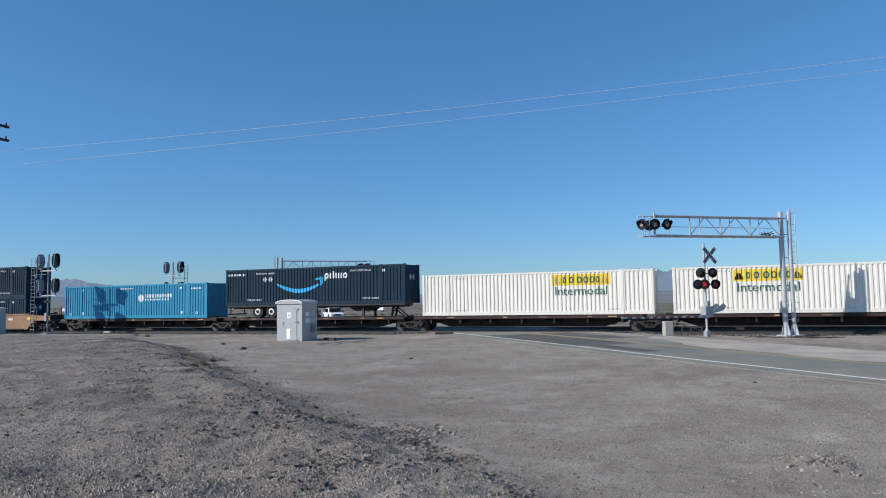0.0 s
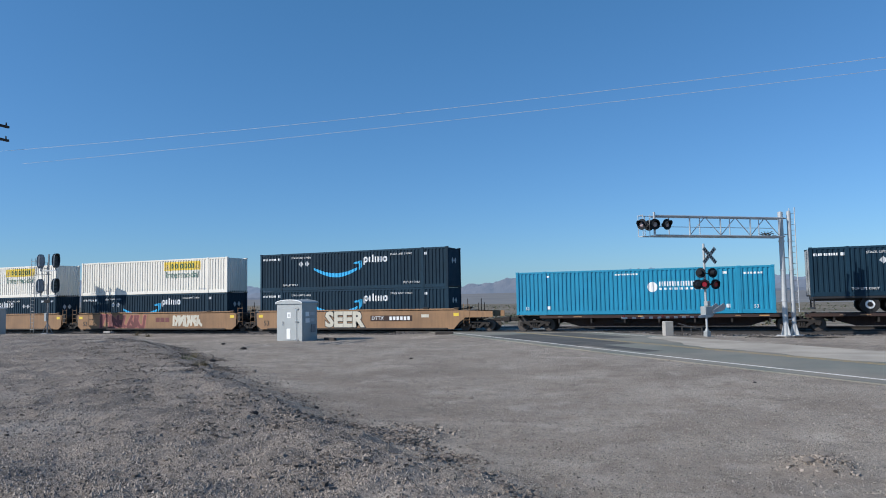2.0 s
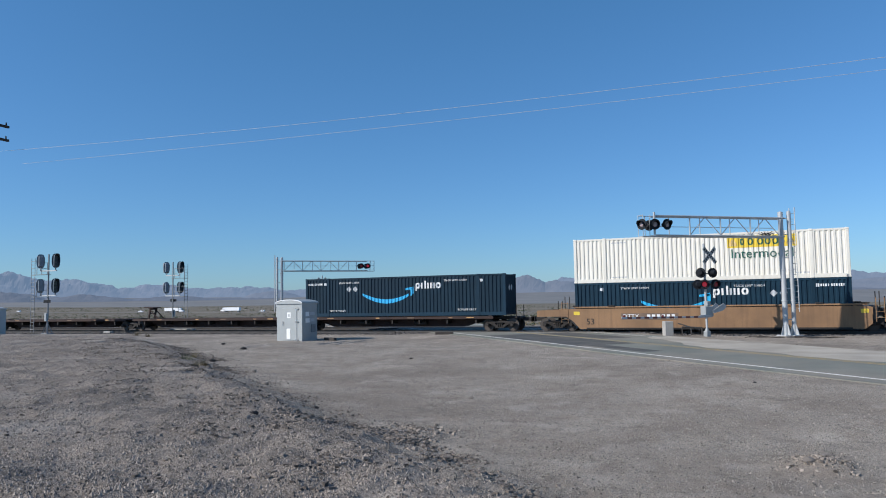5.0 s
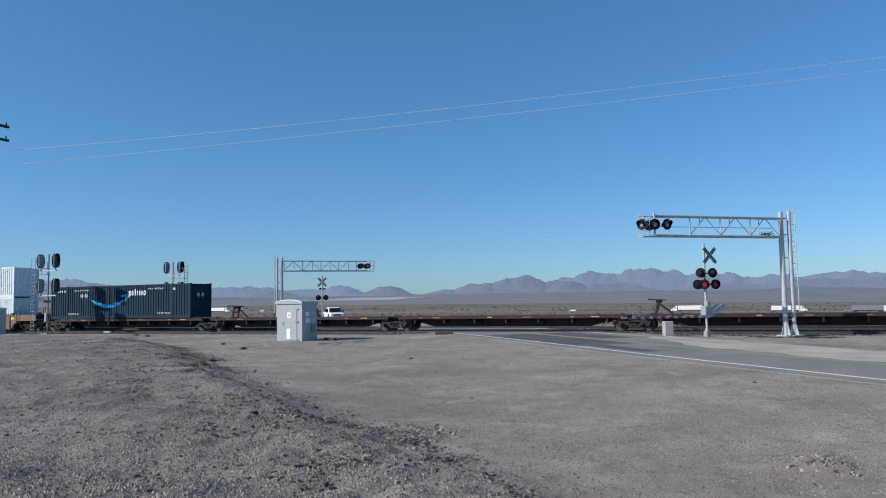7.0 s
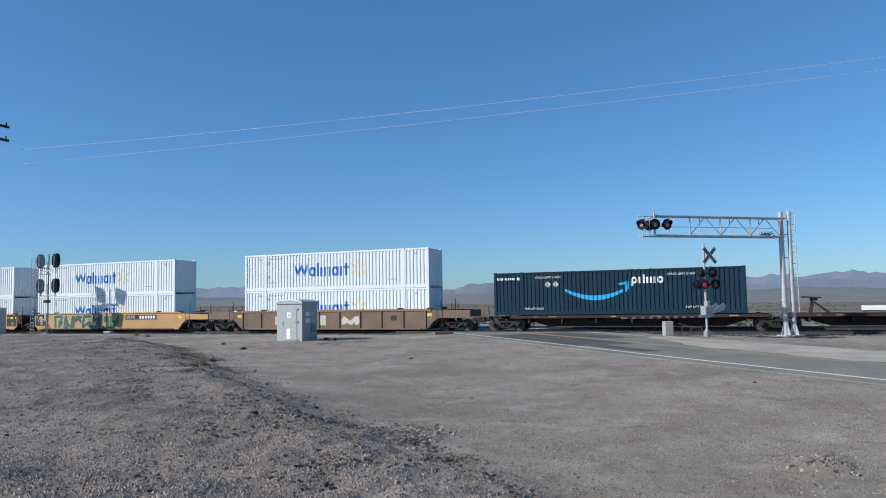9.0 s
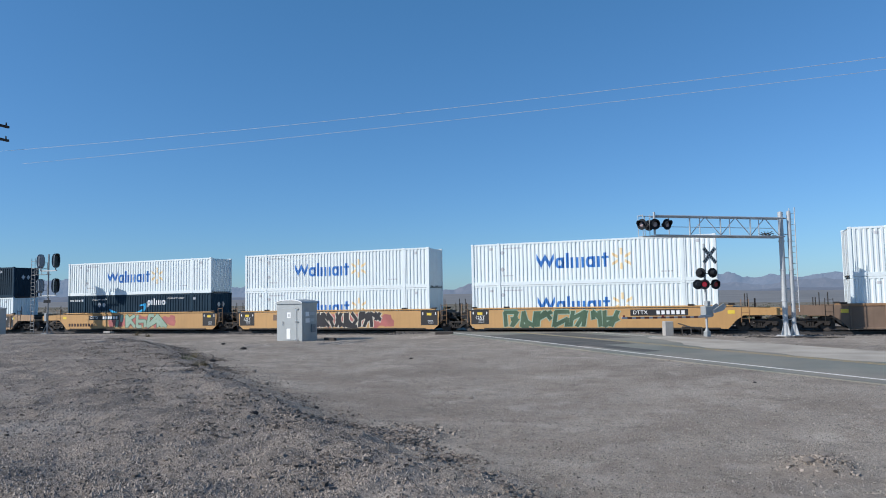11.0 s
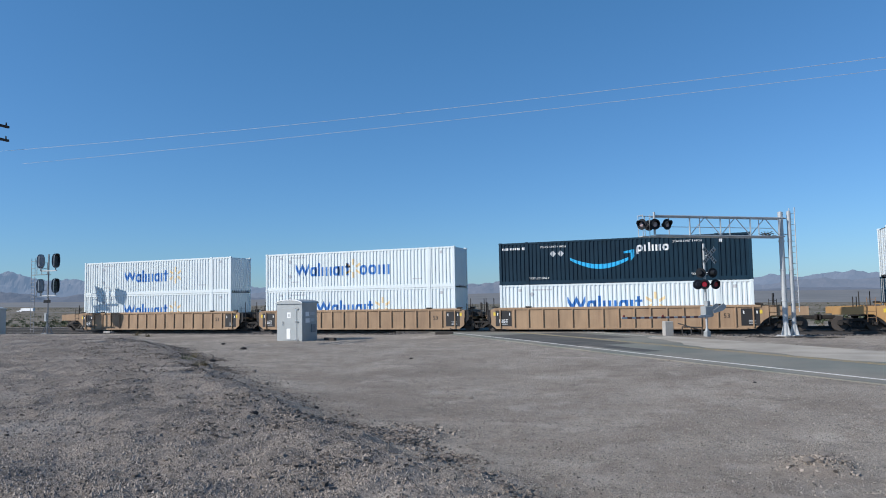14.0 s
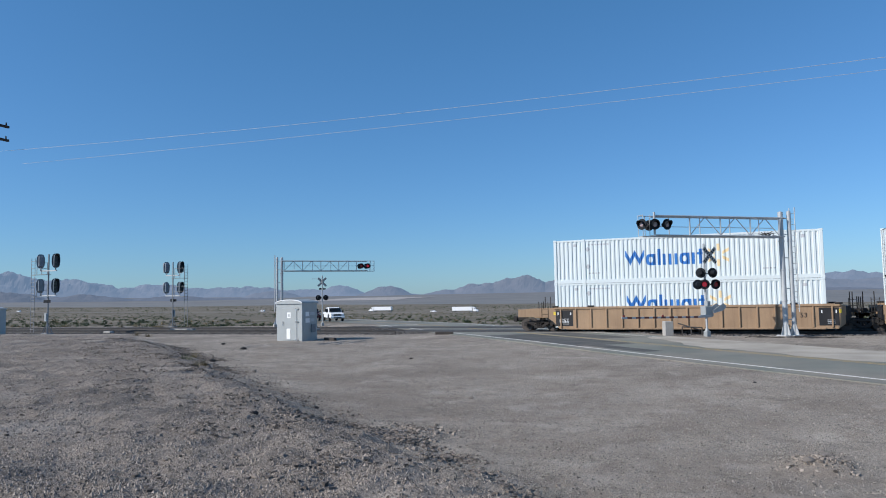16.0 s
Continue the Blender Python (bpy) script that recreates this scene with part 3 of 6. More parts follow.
def smile(bm, x0, x1, z, sag, thick):
    """A curved band that swings down and up again, with a hooked tip."""
    L = x1 - x0

    def mid(x):
        k = (x - x0) / L
        return z - sag * math.sin(math.pi * min(1, k * 0.93 + 0.02)) ** 0.9 + 0.10 * k

    def th(x):
        k = (x - x0) / L
        return thick * (0.22 + 0.78 * math.sin(math.pi * min(1.0, k * 0.82 + 0.10)) ** 0.8)
    slab(bm, x0, x1 - 0.25, lambda x: mid(x) - th(x) / 2, lambda x: mid(x) + th(x) / 2)
    tip = z + 0.32
    slab(bm, x1 - 0.55, x1 + 0.10, lambda x: tip - 0.13 + 0.09 * (x - x1 + 0.55), lambda x: tip + 0.12 * (x - x1 + 0.55) / 0.65)
    slab(bm, x1 - 0.10, x1 + 0.12, lambda x: tip - 0.62 + 1.2 * (x - x1 + 0.10), lambda x: tip + 0.05)
    return bm


def burst(bm, xc, zc, r):
    """Six short rays round a centre."""
    for k in range(6):
        a = math.pi / 2 + k * math.pi / 3
        dx, dz = math.cos(a), math.sin(a)
        if abs(dx) < 0.01:
            slab(bm, xc - 0.085, xc + 0.085, zc + (0.38 * r if dz > 0 else -r), zc + (r if dz > 0 else -0.38 * r))
        else:
            xa, xb = sorted((xc + dx * r * 0.36, xc + dx * r))
            sl = dz / dx
            slab(bm, xa, xb, lambda x: zc + (x - xc) * sl - 0.10, lambda x: zc + (x - xc) * sl + 0.10)
    return bm


def diamonds(bm, xc, z):
    for dx in (-0.27, 0.27):
        slab(bm, xc + dx - 0.22, xc + dx + 0.22, lambda x: z - (0.22 - abs(x - xc - dx)), lambda x: z + (0.22 - abs(x - xc - dx)), 0.04)
    return bm


def pieces(me):
    """The loose pieces of a mesh, each as a mesh of its own."""
    root = list(range(len(me.vertices)))

    def find(i):
        while root[i] != i:
            i = root[i]
        return i
    for f in me.polygons:
        a = find(f.vertices[0])
        for v in f.vertices[1:]:
            root[find(v)] = a
    groups = {}
    for f in me.polygons:
        groups.setdefault(find(f.vertices[0]), []).append(tuple(f.vertices))
    out = []
    for faces in groups.values():
        ids = sorted({v for f in faces for v in f})
        at_ = {v: i for i, v in enumerate(ids)}
        m = bpy.data.meshes.new(me.name)
        m.from_pydata([tuple(me.vertices[v].co) for v in ids], [], [tuple(at_[v] for v in f) for f in faces])
        m.materials.append(me.materials[0])
        out.append(m)
    return out


BAR_NAMES = {"word_bars": "word_bar", "number_bars": "number_bar", "small_marks": "small_mark", "diamond_mark": "diamond_mark", "ray_mark": "ray",
             "curved_band": "curved_band", "yellow_panel": "yellow_panel", "panel_mark": "panel_mark", "name_bars": "name_bar"}


def decal_sets(style):
    """The painted marks of a container: (part name, mesh, label)."""
    out = []
    for nm, me, lab in decal_groups(style):
        for m in ([me] if nm == "curved_band" else pieces(me)):
            out.append((BAR_NAMES[nm], m, lab))
    return out


def decal_groups(style):
    out = []
    if style in ("navy", "navy_flip"):
        shift = 0.0 if style == "navy" else -0.7
        out.append(("curved_band", finish(smile(bmesh.new(), -3.12 + shift, 0.95 + shift, 1.70, 0.66, 0.31), "curved_band", SKYBLUE), "light blue curved band"))
        bm = bmesh.new()
        ring(bm, 1.22 + shift, 0.40, 1.98, 0.42, 0.115)
        slab(bm, 1.22 + shift, 1.335 + shift, 1.82, 2.18)
        slab(bm, 1.70 + shift, 1.82 + shift, 1.98, 2.40)
        slab(bm, 1.97 + shift, 2.09 + shift, 1.98, 2.54)
        for k in range(3):
            slab(bm, 2.18 + 0.22 * k + shift, 2.30 + 0.22 * k + shift, 1.98, 2.39)
        ring(bm, 2.84 + shift, 0.40, 1.98, 0.42, 0.115)
        out.append(("word_bars", finish(bm, "word_bars", LETTER), "white bars of a name"))
        dx = -4.0 if style == "navy" else 4.2
        out.append(("diamond_mark", finish(diamonds(bmesh.new(), dx, 2.05), "diamond_mark", FADED), "pair of white diamonds"))
        bm = bmesh.new()
        nx_ = -7.85 if style == "navy" else 6.45
        for i in range(10):
            slab(bm, nx_ + i * 0.125 + (0.06 if i > 3 else 0), nx_ + i * 0.125 + 0.085 + (0.06 if i > 3 else 0), 2.40, 2.55)
        slab(bm, -6.42, -6.22, 2.38, 2.57)
        slab(bm, 6.22, 6.40, 2.38, 2.57)
        out.append(("number_bars", finish(bm, "number_bars", LETTER), "white bars of a number"))
    if style in ("white", "white_com"):
        s = 0.0 if style == "white" else -1.9
        bm = bmesh.new()
        # plain bars of the size and colour of the big blue name
        x, z = -3.38 + s, 1.06
        for lean in (1, -1, 1, -1):
            def low(u, x=x, lean=lean):
                return z + 0.64 * (1 - (u - x) / 0.34 if lean == 1 else (u - x) / 0.34)
            slab(bm, x, x + 0.34, low, lambda u, low=low: min(z + 1.0, low(u) + 0.42))
            x += 0.29
        x += 0.14
        ring(bm, x, 0.60, z, 0.72, 0.175)
        slab(bm, x + 0.43, x + 0.60, z, z + 0.72)
        slab(bm, x + 0.73, x + 0.91, z, z + 1.02)
        for k in range(3):
            slab(bm, x + 1.04 + 0.36 * k, x + 1.21 + 0.36 * k, z, z + 0.70)
        ring(bm, x + 2.06, 0.60, z, 0.72, 0.175)
        slab(bm, x + 2.49, x + 2.66, z, z + 0.72)
        slab(bm, x + 2.79, x + 2.97, z, z + 0.72)
        slab(bm, x + 3.22, x + 3.40, z, z + 0.94)
        slab(bm, x + 3.10, x + 3.56, z + 0.58, z + 0.72)
        if style == "white_com":
            ring(bm, 0.40, 0.60, z, 0.74, 0.175)
            ring(bm, 1.12, 0.68, z, 0.74, 0.175)
            for k in range(3):
                slab(bm, 1.95 + 0.38 * k, 2.13 + 0.38 * k, z, z + 0.72)
        out.append(("word_bars", finish(bm, "word_bars", ROYAL), "large royal blue bars of a name"))
        out.append(("ray_mark", finish(burst(bmesh.new(), 2.28 + (s if s == 0 else -2.45), 1.56, 0.70), "ray_mark", AMBER), "faded yellow six-ray mark"))
        bm = bmesh.new()
        for z in (2.25, 1.1):
            slab(bm, -5.98, -5.62, lambda u, z=z: z - (0.18 - abs(u + 5.8)), lambda u, z=z: z + (0.18 - abs(u + 5.8)), 0.05)
        for i in range(7):
            slab(bm, -5.75 + i * 0.2, -5.62 + i * 0.2, 2.50, 2.60)
        for i in range(4):
            slab(bm, -5.75 + i * 0.2, -5.62 + i * 0.2, 0.62, 0.70)
            slab(bm, 4.75 + i * 0.2, 4.88 + i * 0.2, 0.62, 0.70)
        slab(bm, -6.75, -6.5, 2.45, 2.62)
        slab(bm, 6.9, 7.12, 2.42, 2.62)
        out.append(("small_marks", finish(bm, "small_marks", FADED), "faded grey diamonds and bars"))
    if style in ("cream", "cream_flip"):
        cs = 0.47 if style == "cream" else -5.5
        bm = bmesh.new()
        slab(bm, 0.98 + cs, 4.85 + cs, 1.95, 2.68)
        out.append(("yellow_panel", finish(bm, "yellow_panel", YELLOW), "yellow name panel"))
        bm = bmesh.new()
        for k in (1.06, 4.28):
            slab(bm, k + cs, k + 0.5 + cs, 2.06, lambda u, k=k: 2.14 + 0.34 * abs(math.sin((u - cs - k) * 6.28)))
        out.append(("panel_mark", finish(bm, "panel_mark", AMBER), ""))
        bm = bmesh.new()
        for i in range(5):
            slab(bm, -5.6 + i * 0.2, -5.47 + i * 0.2, 0.30, 0.38)
            slab(bm, 5.2 + i * 0.2, 5.33 + i * 0.2, 0.30, 0.38)
            slab(bm, -5.6 + i * 0.2, -5.47 + i * 0.2, 2.55, 2.63)
        out.append(("small_marks", finish(bm, "small_marks", FADED), ""))
    if style == "blue":
        bm = bmesh.new()
        slab(bm, 0.62, 1.26, lambda u: 1.72 - math.sqrt(max(0, 0.1024 - (u - 0.94) ** 2)), lambda u: 1.72 + math.sqrt(max(0, 0.1024 - (u - 0.94) ** 2)), 0.04)
        word_bars(bm, 1.36, (0.25, 0.25, 0.25, 0.27, 0.25, 0.10, 0.25, 0.25, 0.27, 0.25), (0.30,) * 10, 1.76, 0.065)
        for i in range(9):
            slab(bm, 1.36 + i * 0.31, 1.54 + i * 0.31, 1.52, 1.66)
        slab(bm, -6.0, -5.75, 2.50, 2.62)
        for i in range(8):
            slab(bm, -1.4 + i * 0.19, -1.27 + i * 0.19, 2.52, 2.62)
            if i < 6:
                slab(bm, 6.35 + i * 0.19, 6.48 + i * 0.19, 2.40, 2.52)
        slab(bm, 5.15, 5.4, 2.45, 2.6)
        slab(bm, -5.95, -5.72, 0.36, 0.58)
        slab(bm, 5.3, 5.52, 0.36, 0.58)
        out.append(("word_bars", finish(bm, "word_bars", LETTER), "white round mark and bars of a name"))
    return out


PAINTS = {"navy": (NAVY, "dark navy"), "navy_flip": (NAVY, "dark navy"), "white": (WHITE, "white"), "white_com": (WHITE, "white"),
          "cream": (CREAM, "cream-white"), "cream_flip": (CREAM, "cream-white"), "blue": (BLUE, "bright blue")}

def text_mesh(words, size, material):
    return shared((words, size, material.name), lambda: letters(words, size, material))


SIDE_MESH = {}


def side_mesh(side, paint):
    key = (side, paint.name)
    if key not in SIDE_MESH:
        SIDE_MESH[key] = finish(pressed_side(side), "side_panel", paint)
    return SIDE_MESH[key]


def container(style, label, m, group):
    """A 53-foot container, 16.15 m long; its origin is the middle of its floor."""
    paint, _ = PAINTS[style]
    key = paint.name
    ob = thing("container", label, "container", m, group)
    part("side_panel", side_mesh(-1, paint), paint, ob)
    part("side_panel", side_mesh(1, paint), paint, ob)

    for nm, z0, z1 in (("top_rail", HIGH - 0.13, HIGH - 0.002), ("bottom_rail", 0.0, 0.25)):
        for s in (-1, 1):
            me = shared((nm, s, key), lambda: finish(box(bmesh.new(), -LEN / 2 + 0.02, LEN / 2 - 0.02, min(s * (WID / 2 - 0.008), s * (WID / 2 - 0.10)), max(s * (WID / 2 - 0.008), s * (WID / 2 - 0.10)), z0, z1, 0.01), nm, paint))
            part(nm, me, paint, ob)

    def post(end):
        bm = bmesh.new()
        w = 0.09 if end else 0.11
        box(bm, -w, w, -0.07, 0.07, 0.0, HIGH + (0.0 if end else 0.02), 0.012)
        for z in (0.0, HIGH - 0.10):
            box(bm, -0.1, 0.1, -0.085, 0.085, z, z + 0.12, 0.012)
        return finish(bm, "corner_post", paint)
    for x in POSTS:
        end = abs(x) > 7
        me = shared(("post", end, key), lambda: post(end))
        for s in (-1, 1):
            part("corner_post" if end else "lift_post", me, paint, ob, at=pose(x, s * (WID / 2 - 0.062), 0))

    def roof():
        bm = bmesh.new()
        prev = None
        for i in range(int(LEN / 0.2)):
            x = -LEN / 2 + 0.06 + i * 0.2
            z = HIGH - 0.045 + (0.02 if i % 2 else 0.0)
            a = (bm.verts.new((x, -WID / 2 + 0.03, z)), bm.verts.new((x, WID / 2 - 0.03, z)))
            if prev:
                bm.faces.new((prev[0], a[0], a[1], prev[1]))
            prev = a
        return finish(bm, "roof", paint)
    part("roof", shared(("roof", key), roof), paint, ob)

    def floor_():
        return finish(box(bmesh.new(), -LEN / 2 + 0.05, LEN / 2 - 0.05, -WID / 2 + 0.08, WID / 2 - 0.08, 0.02, 0.15), "floor_frame", SOOT)
    part("floor_frame", shared(("floor", key), floor_), SOOT, ob)

    def front():
        bm = bmesh.new()
        prev = None
        for i in range(41):
            y = -WID / 2 + 0.1 + i * (WID - 0.2) / 40
            x = LEN / 2 - 0.03 - (0.035 if (i // 2) % 2 else 0.0)
            a = (bm.verts.new((x, y, 0.05)), bm.verts.new((x, y, HIGH - 0.05)))
            if prev:
                bm.faces.new((prev[0], a[0], a[1], prev[1]))
            prev = a
        return finish(bm, "end_panel", paint)
    part("end_panel", shared(("front", key), front), paint, ob)
    for s in (-1, 1):
        def leaf():
            return finish(box(bmesh.new(), -LEN / 2 + 0.02, -LEN / 2 + 0.07, min(0.01 * s, s * 1.2), max(0.01 * s, s * 1.2), 0.1, HIGH - 0.12, 0.01), "door_leaf", paint)
        door = part("door_leaf", shared(("leaf", s, key), leaf), paint, ob)
        for y in (0.35, 0.85):
            part("lock_rod", shared("lock_rod", lambda: finish(tube(bmesh.new(), (-LEN / 2 - 0.01, 0, 0.08), (-LEN / 2 - 0.01, 0, HIGH - 0.1), 0.02, seg=6), "lock_rod", GALV)), GALV, door, at=pose(0, s * y, 0))
    for nm, me, lab in shared(("decals", style), lambda: decal_sets(style)):
        part(nm, me, None, ob, lab)
    yt = -WID / 2 - 0.001
    if style in ("navy", "navy_flip"):
        for x in ((-4.25, 4.35) if style == "navy" else (-4.2, 2.6)):
            part("lettering", text_mesh("STACK LIMIT 3 HIGH", 0.19, LETTER), LETTER, ob, at=pose(x, yt, 2.52))
        for x in (-5.25, 5.2):
            part("lettering", text_mesh("TOP LIFT ONLY", 0.2, LETTER), LETTER, ob, at=pose(x, yt, 0.42))
        bm_key = "end_diamonds"
        def ends():
            bm = bmesh.new()
            for y in (-0.32, 0.22):
                vs = [bm.verts.new((LEN / 2 - 0.018, y + a, 1.95 + b)) for a, b in ((-0.2, 0), (0, -0.24), (0.2, 0), (0, 0.24))]
                bm.faces.new(vs)
            return finish(bm, "end_diamonds", FADED)
        part("end_diamond", shared(bm_key, ends), FADED, ob)
    if style in ("cream", "cream_flip"):
        cs = 0.47 if style == "cream" else -5.5
        part("lettering", text_mesh("Intermodal", 0.80, GREEN), GREEN, ob, at=pose(2.92 + cs, yt, 1.56))
        def name_bars():
            bm = bmesh.new()
            for k, w in ((1.72, 0.24), (2.14, 0.32), (2.68, 0.34), (3.10, 0.34), (3.52, 0.34), (3.92, 0.26)):
                ring(bm, k + cs, w, 2.10, 0.42, 0.075)
            return finish(bm, "name_bars", GREEN)
        for m in shared(("name_bars", style), lambda: pieces(name_bars())):
            part("name_bar", m, GREEN, ob, at=pose(0, -0.006, 0))
    if style == "blue":
        for x in (-7.3, 7.0):
            part("lettering", text_mesh("53", 0.3, LETTER), LETTER, ob, at=pose(x, yt, 0.42))
    return ob


def bogie(parent, x, label=""):
    """A two-axle freight bogie at x, its wheels on the rails."""
    def bolster():
        bm = bmesh.new()
        box(bm, -0.22, 0.22, -1.0, 1.0, 0.42, 0.72, 0.03)
        tube(bm, (0, 0, 0.72), (0, 0, 0.86), 0.2, seg=12)
        return finish(bm, "bogie", SOOT)

    def frame_():
        bm = bmesh.new()
        for s in (-1, 1):
            bar(bm, (s * 0.10, 0, 0.26), (s * 0.62, 0, 0.56), 0.12, 0.16)
            bar(bm, (s * 0.34, 0, 0.62), (s * 1.02, 0, 0.54), 0.13, 0.18)
            box(bm, s * 0.89 - 0.17, s * 0.89 + 0.17, -0.09, 0.09, 0.34, 0.56, 0.03)
            for k in (-0.13, 0.0, 0.13):
                tube(bm, (k, s * 0.05, 0.3), (k, s * 0.05, 0.52), 0.055, seg=6)
        box(bm, -0.42, 0.42, -0.075, 0.075, 0.56, 0.70, 0.03)
        box(bm, -0.34, 0.34, -0.09, 0.09, 0.20, 0.31, 0.02)
        return finish(bm, "sideframe", SOOT)

    def wheel():
        bm = bmesh.new()
        tube(bm, (0, -0.065, 0), (0, 0.05, 0), 0.42, seg=24)
        tube(bm, (0, 0.05, 0), (0, 0.075, 0), 0.447, seg=24)
        tube(bm, (0, -0.10, 0), (0, -0.066, 0), 0.15, seg=12)
        tube(bm, (0, -0.075, 0), (0, -0.066, 0), 0.36, 0.3, seg=20)
        return finish(bm, "wheel", STEEL)
    b = part("bogie", shared("bolster", bolster), SOOT, parent, label, at=pose(x, 0, 0))
    for s in (-1, 1):
        part("sideframe", shared("sideframe", frame_), SOOT, b, at=pose(0, s * 1.0, 0))
        for w in (-0.89, 0.89):
            part("wheel", shared("wheel", wheel), STEEL, b, at=pose(w, s * 0.74, 0.425, 0, 0, 0 if s < 0 else 180))
            part("bearing_cap", shared("cap", lambda: finish(tube(bmesh.new(), (0, -0.12, 0), (0, 0, 0), 0.1, 0.12, seg=10), "bearing_cap", SOOT)), SOOT, b, at=pose(w, s * 1.09, 0.45, 0, 0, 0 if s < 0 else 180))
    for w in (-0.89, 0.89):
        part("axle", shared("axle", lambda: finish(tube(bmesh.new(), (0, -1.05, 0), (0, 1.05, 0), 0.085, seg=10), "axle", SOOT)), SOOT, b, at=pose(w, 0, 0.425))
    return b


def ladder(bm, x0, x1, y, z0, z1, n, r=0.014):
    for x in (x0, x1):
        tube(bm, (x, y, z0), (x, y, z1), r * 1.3, seg=6)
    for i in range(n):
        z = z0 + (z1 - z0) * (i + 0.7) / n
        tube(bm, (x0, y, z), (x1, y, z), r, seg=6)
    return bm


def end_gear(ob, x, s, paint):
    """End platform, brake gear, handrails and coupler stub at a unit's end; s is the way out."""
    bm = bmesh.new()
    box(bm, min(x, x + s * 1.5), max(x, x + s * 1.5), -0.55, 0.55, 0.86, 1.06, 0.02)
    box(bm, min(x, x + s * 0.5), max(x, x + s * 0.5), -1.28, 1.28, 1.00, 1.12, 0.015)
    part("end_platform", bm, paint, ob)
    for dx, yy, top in ((0.55, -1.2, 2.3), (0.75, 1.2, 2.3), (1.15, -0.6, 2.0), (1.15, 0.7, 2.0)):
        part("grab_pole", tube(bmesh.new(), (x + s * dx, yy, 1.0), (x + s * dx, yy, top), 0.028, seg=6), SOOT, ob)
    bm = bmesh.new()
    box(bm, min(x + s * 0.2, x + s * 0.7), max(x + s * 0.2, x + s * 0.7), -0.7, -0.3, 1.06, 1.36, 0.03)
    tube(bm, (x + s * 0.9, -0.5, 1.2), (x + s * 0.9, 0.6, 1.2), 0.14, seg=10)
    part("brake_gear", bm, SOOT, ob)


def coupler(ob, x, s):
    bm = bmesh.new()
    box(bm, min(x, x + s * 0.9), max(x, x + s * 0.9), -0.16, 0.16, 0.68, 0.92, 0.03)
    box(bm, min(x + s * 0.7, x + s * 1.0), max(x + s * 0.7, x + s * 1.0), -0.24, 0.24, 0.62, 0.98, 0.05)
    part("coupler", bm, SOOT, ob)


def well_unit(u0, u1, paint, style, label, left_end, right_end, lb=True, rb=False, marks=(), ribs=17, chord=None):
    """A well-car unit whose bogies stand at u0 and u1; style smooth or ribbed; the ends are joint, coupler or none."""
    mid = (u0 + u1) / 2
    half = (u1 - u0) / 2
    ob = thing("well_car", label, "railcar", pose(mid, TRACKS[0], 0), "well cars of the train")
    body = 8.45
    for s in (-1, 1):
        y = s * 1.40
        bm = bmesh.new()
        le = half + 1.35 if left_end == "coupler" else half - 0.3
        re = half + 1.35 if right_end == "coupler" else half - 0.3
        low, top = (0.98, 1.40) if style == "smooth" else (0.96, 1.48)
        def end(kind, reach):
            """The outline at one end, from the bottom up: cut away over a bogie of its own, upright at a joint."""
            if kind == "coupler":
                return [(body - 0.35, 0.16), (body + 0.1, 0.66), (body + 0.55, low), (reach, low), (reach, top)]
            return [(body - 0.15, 0.16), (body + 0.22, 0.45), (body + 0.22, low), (body + 0.26, low), (body + 0.26, top)]
        out = end(right_end, re) + [(body, top + 0.08), (-body, top + 0.08)] + [(-x_, z_) for x_, z_ in end(left_end, le)[::-1]]
        prism(bm, out, y - 0.035, y + 0.035)
        part("side_sill", bm, paint, ob)
        bm = bmesh.new()
        box(bm, -body, body, y - 0.09, y + 0.09, 1.52 if style == "smooth" else 1.46, 1.62, 0.02)
        part("top_chord", bm, chord or paint, ob)
        bm = bmesh.new()
        box(bm, -body + 0.8, body - 0.8, y - 0.10, y + 0.10, 0.12, 0.24, 0.02)
        part("bottom_chord", bm, paint if style == "ribbed" else SOOT, ob)
        if style == "ribbed":
            rib = shared(("rib", paint.name), lambda: finish(box(bmesh.new(), -0.045, 0.045, -0.075, 0.0, 0.23, 1.47, 0.012), "rib", paint))
            for i in range(ribs):
                part("rib", rib, paint, ob, at=pose(-8.0 + i * 16.0 / (ribs - 1), y + 0.11 if s > 0 else y - 0.034, 0))
        for x in (-8.35, 8.35, -6.0, 6.0):
            bm = bmesh.new()
            box(bm, x - 0.2, x + 0.2, y - 0.12, y + 0.05, 1.60, 1.70, 0.015)
            part("locating_cone", bm, SOOT, ob)
    bm = bmesh.new()
    box(bm, -body + 0.4, body - 0.4, -1.36, 1.36, 0.14, 0.24)
    part("well_floor", bm, SOOT, ob)
    for s, kind in ((-1, left_end), (1, right_end)):
        end_gear(ob, s * (body + 0.1), s, paint if style == "ribbed" else BLACKP)
        if kind == "coupler":
            coupler(ob, s * (half + 1.05), s)
        bm = bmesh.new()
        prism(bm, [(s * (body - 0.1), 0.3), (s * (body + 0.55), 0.85), (s * (body + 0.55), 1.48), (s * (body - 0.1), 1.48)], -1.33, 1.33)
        part("end_bulkhead", bm, BLACKP, ob)
        bm = bmesh.new()
        ladder(bm, s * (body + 0.42), s * (body + 0.85), -1.44, 0.55, 1.95, 4)
        part("ladder", bm, TAN if style == "smooth" else SOOT, ob)
        bm = bmesh.new()
        box(bm, s * (body - 0.15) - 0.2, s * (body - 0.15) + 0.2, -1.442, -1.437, 1.08, 1.3)
        part("reflector_plate", bm, YELLOW, ob)
    if lb:
        bogie(ob, -half)
    if rb:
        bogie(ob, half)
    for fn in marks:
        fn(ob)
    return ob


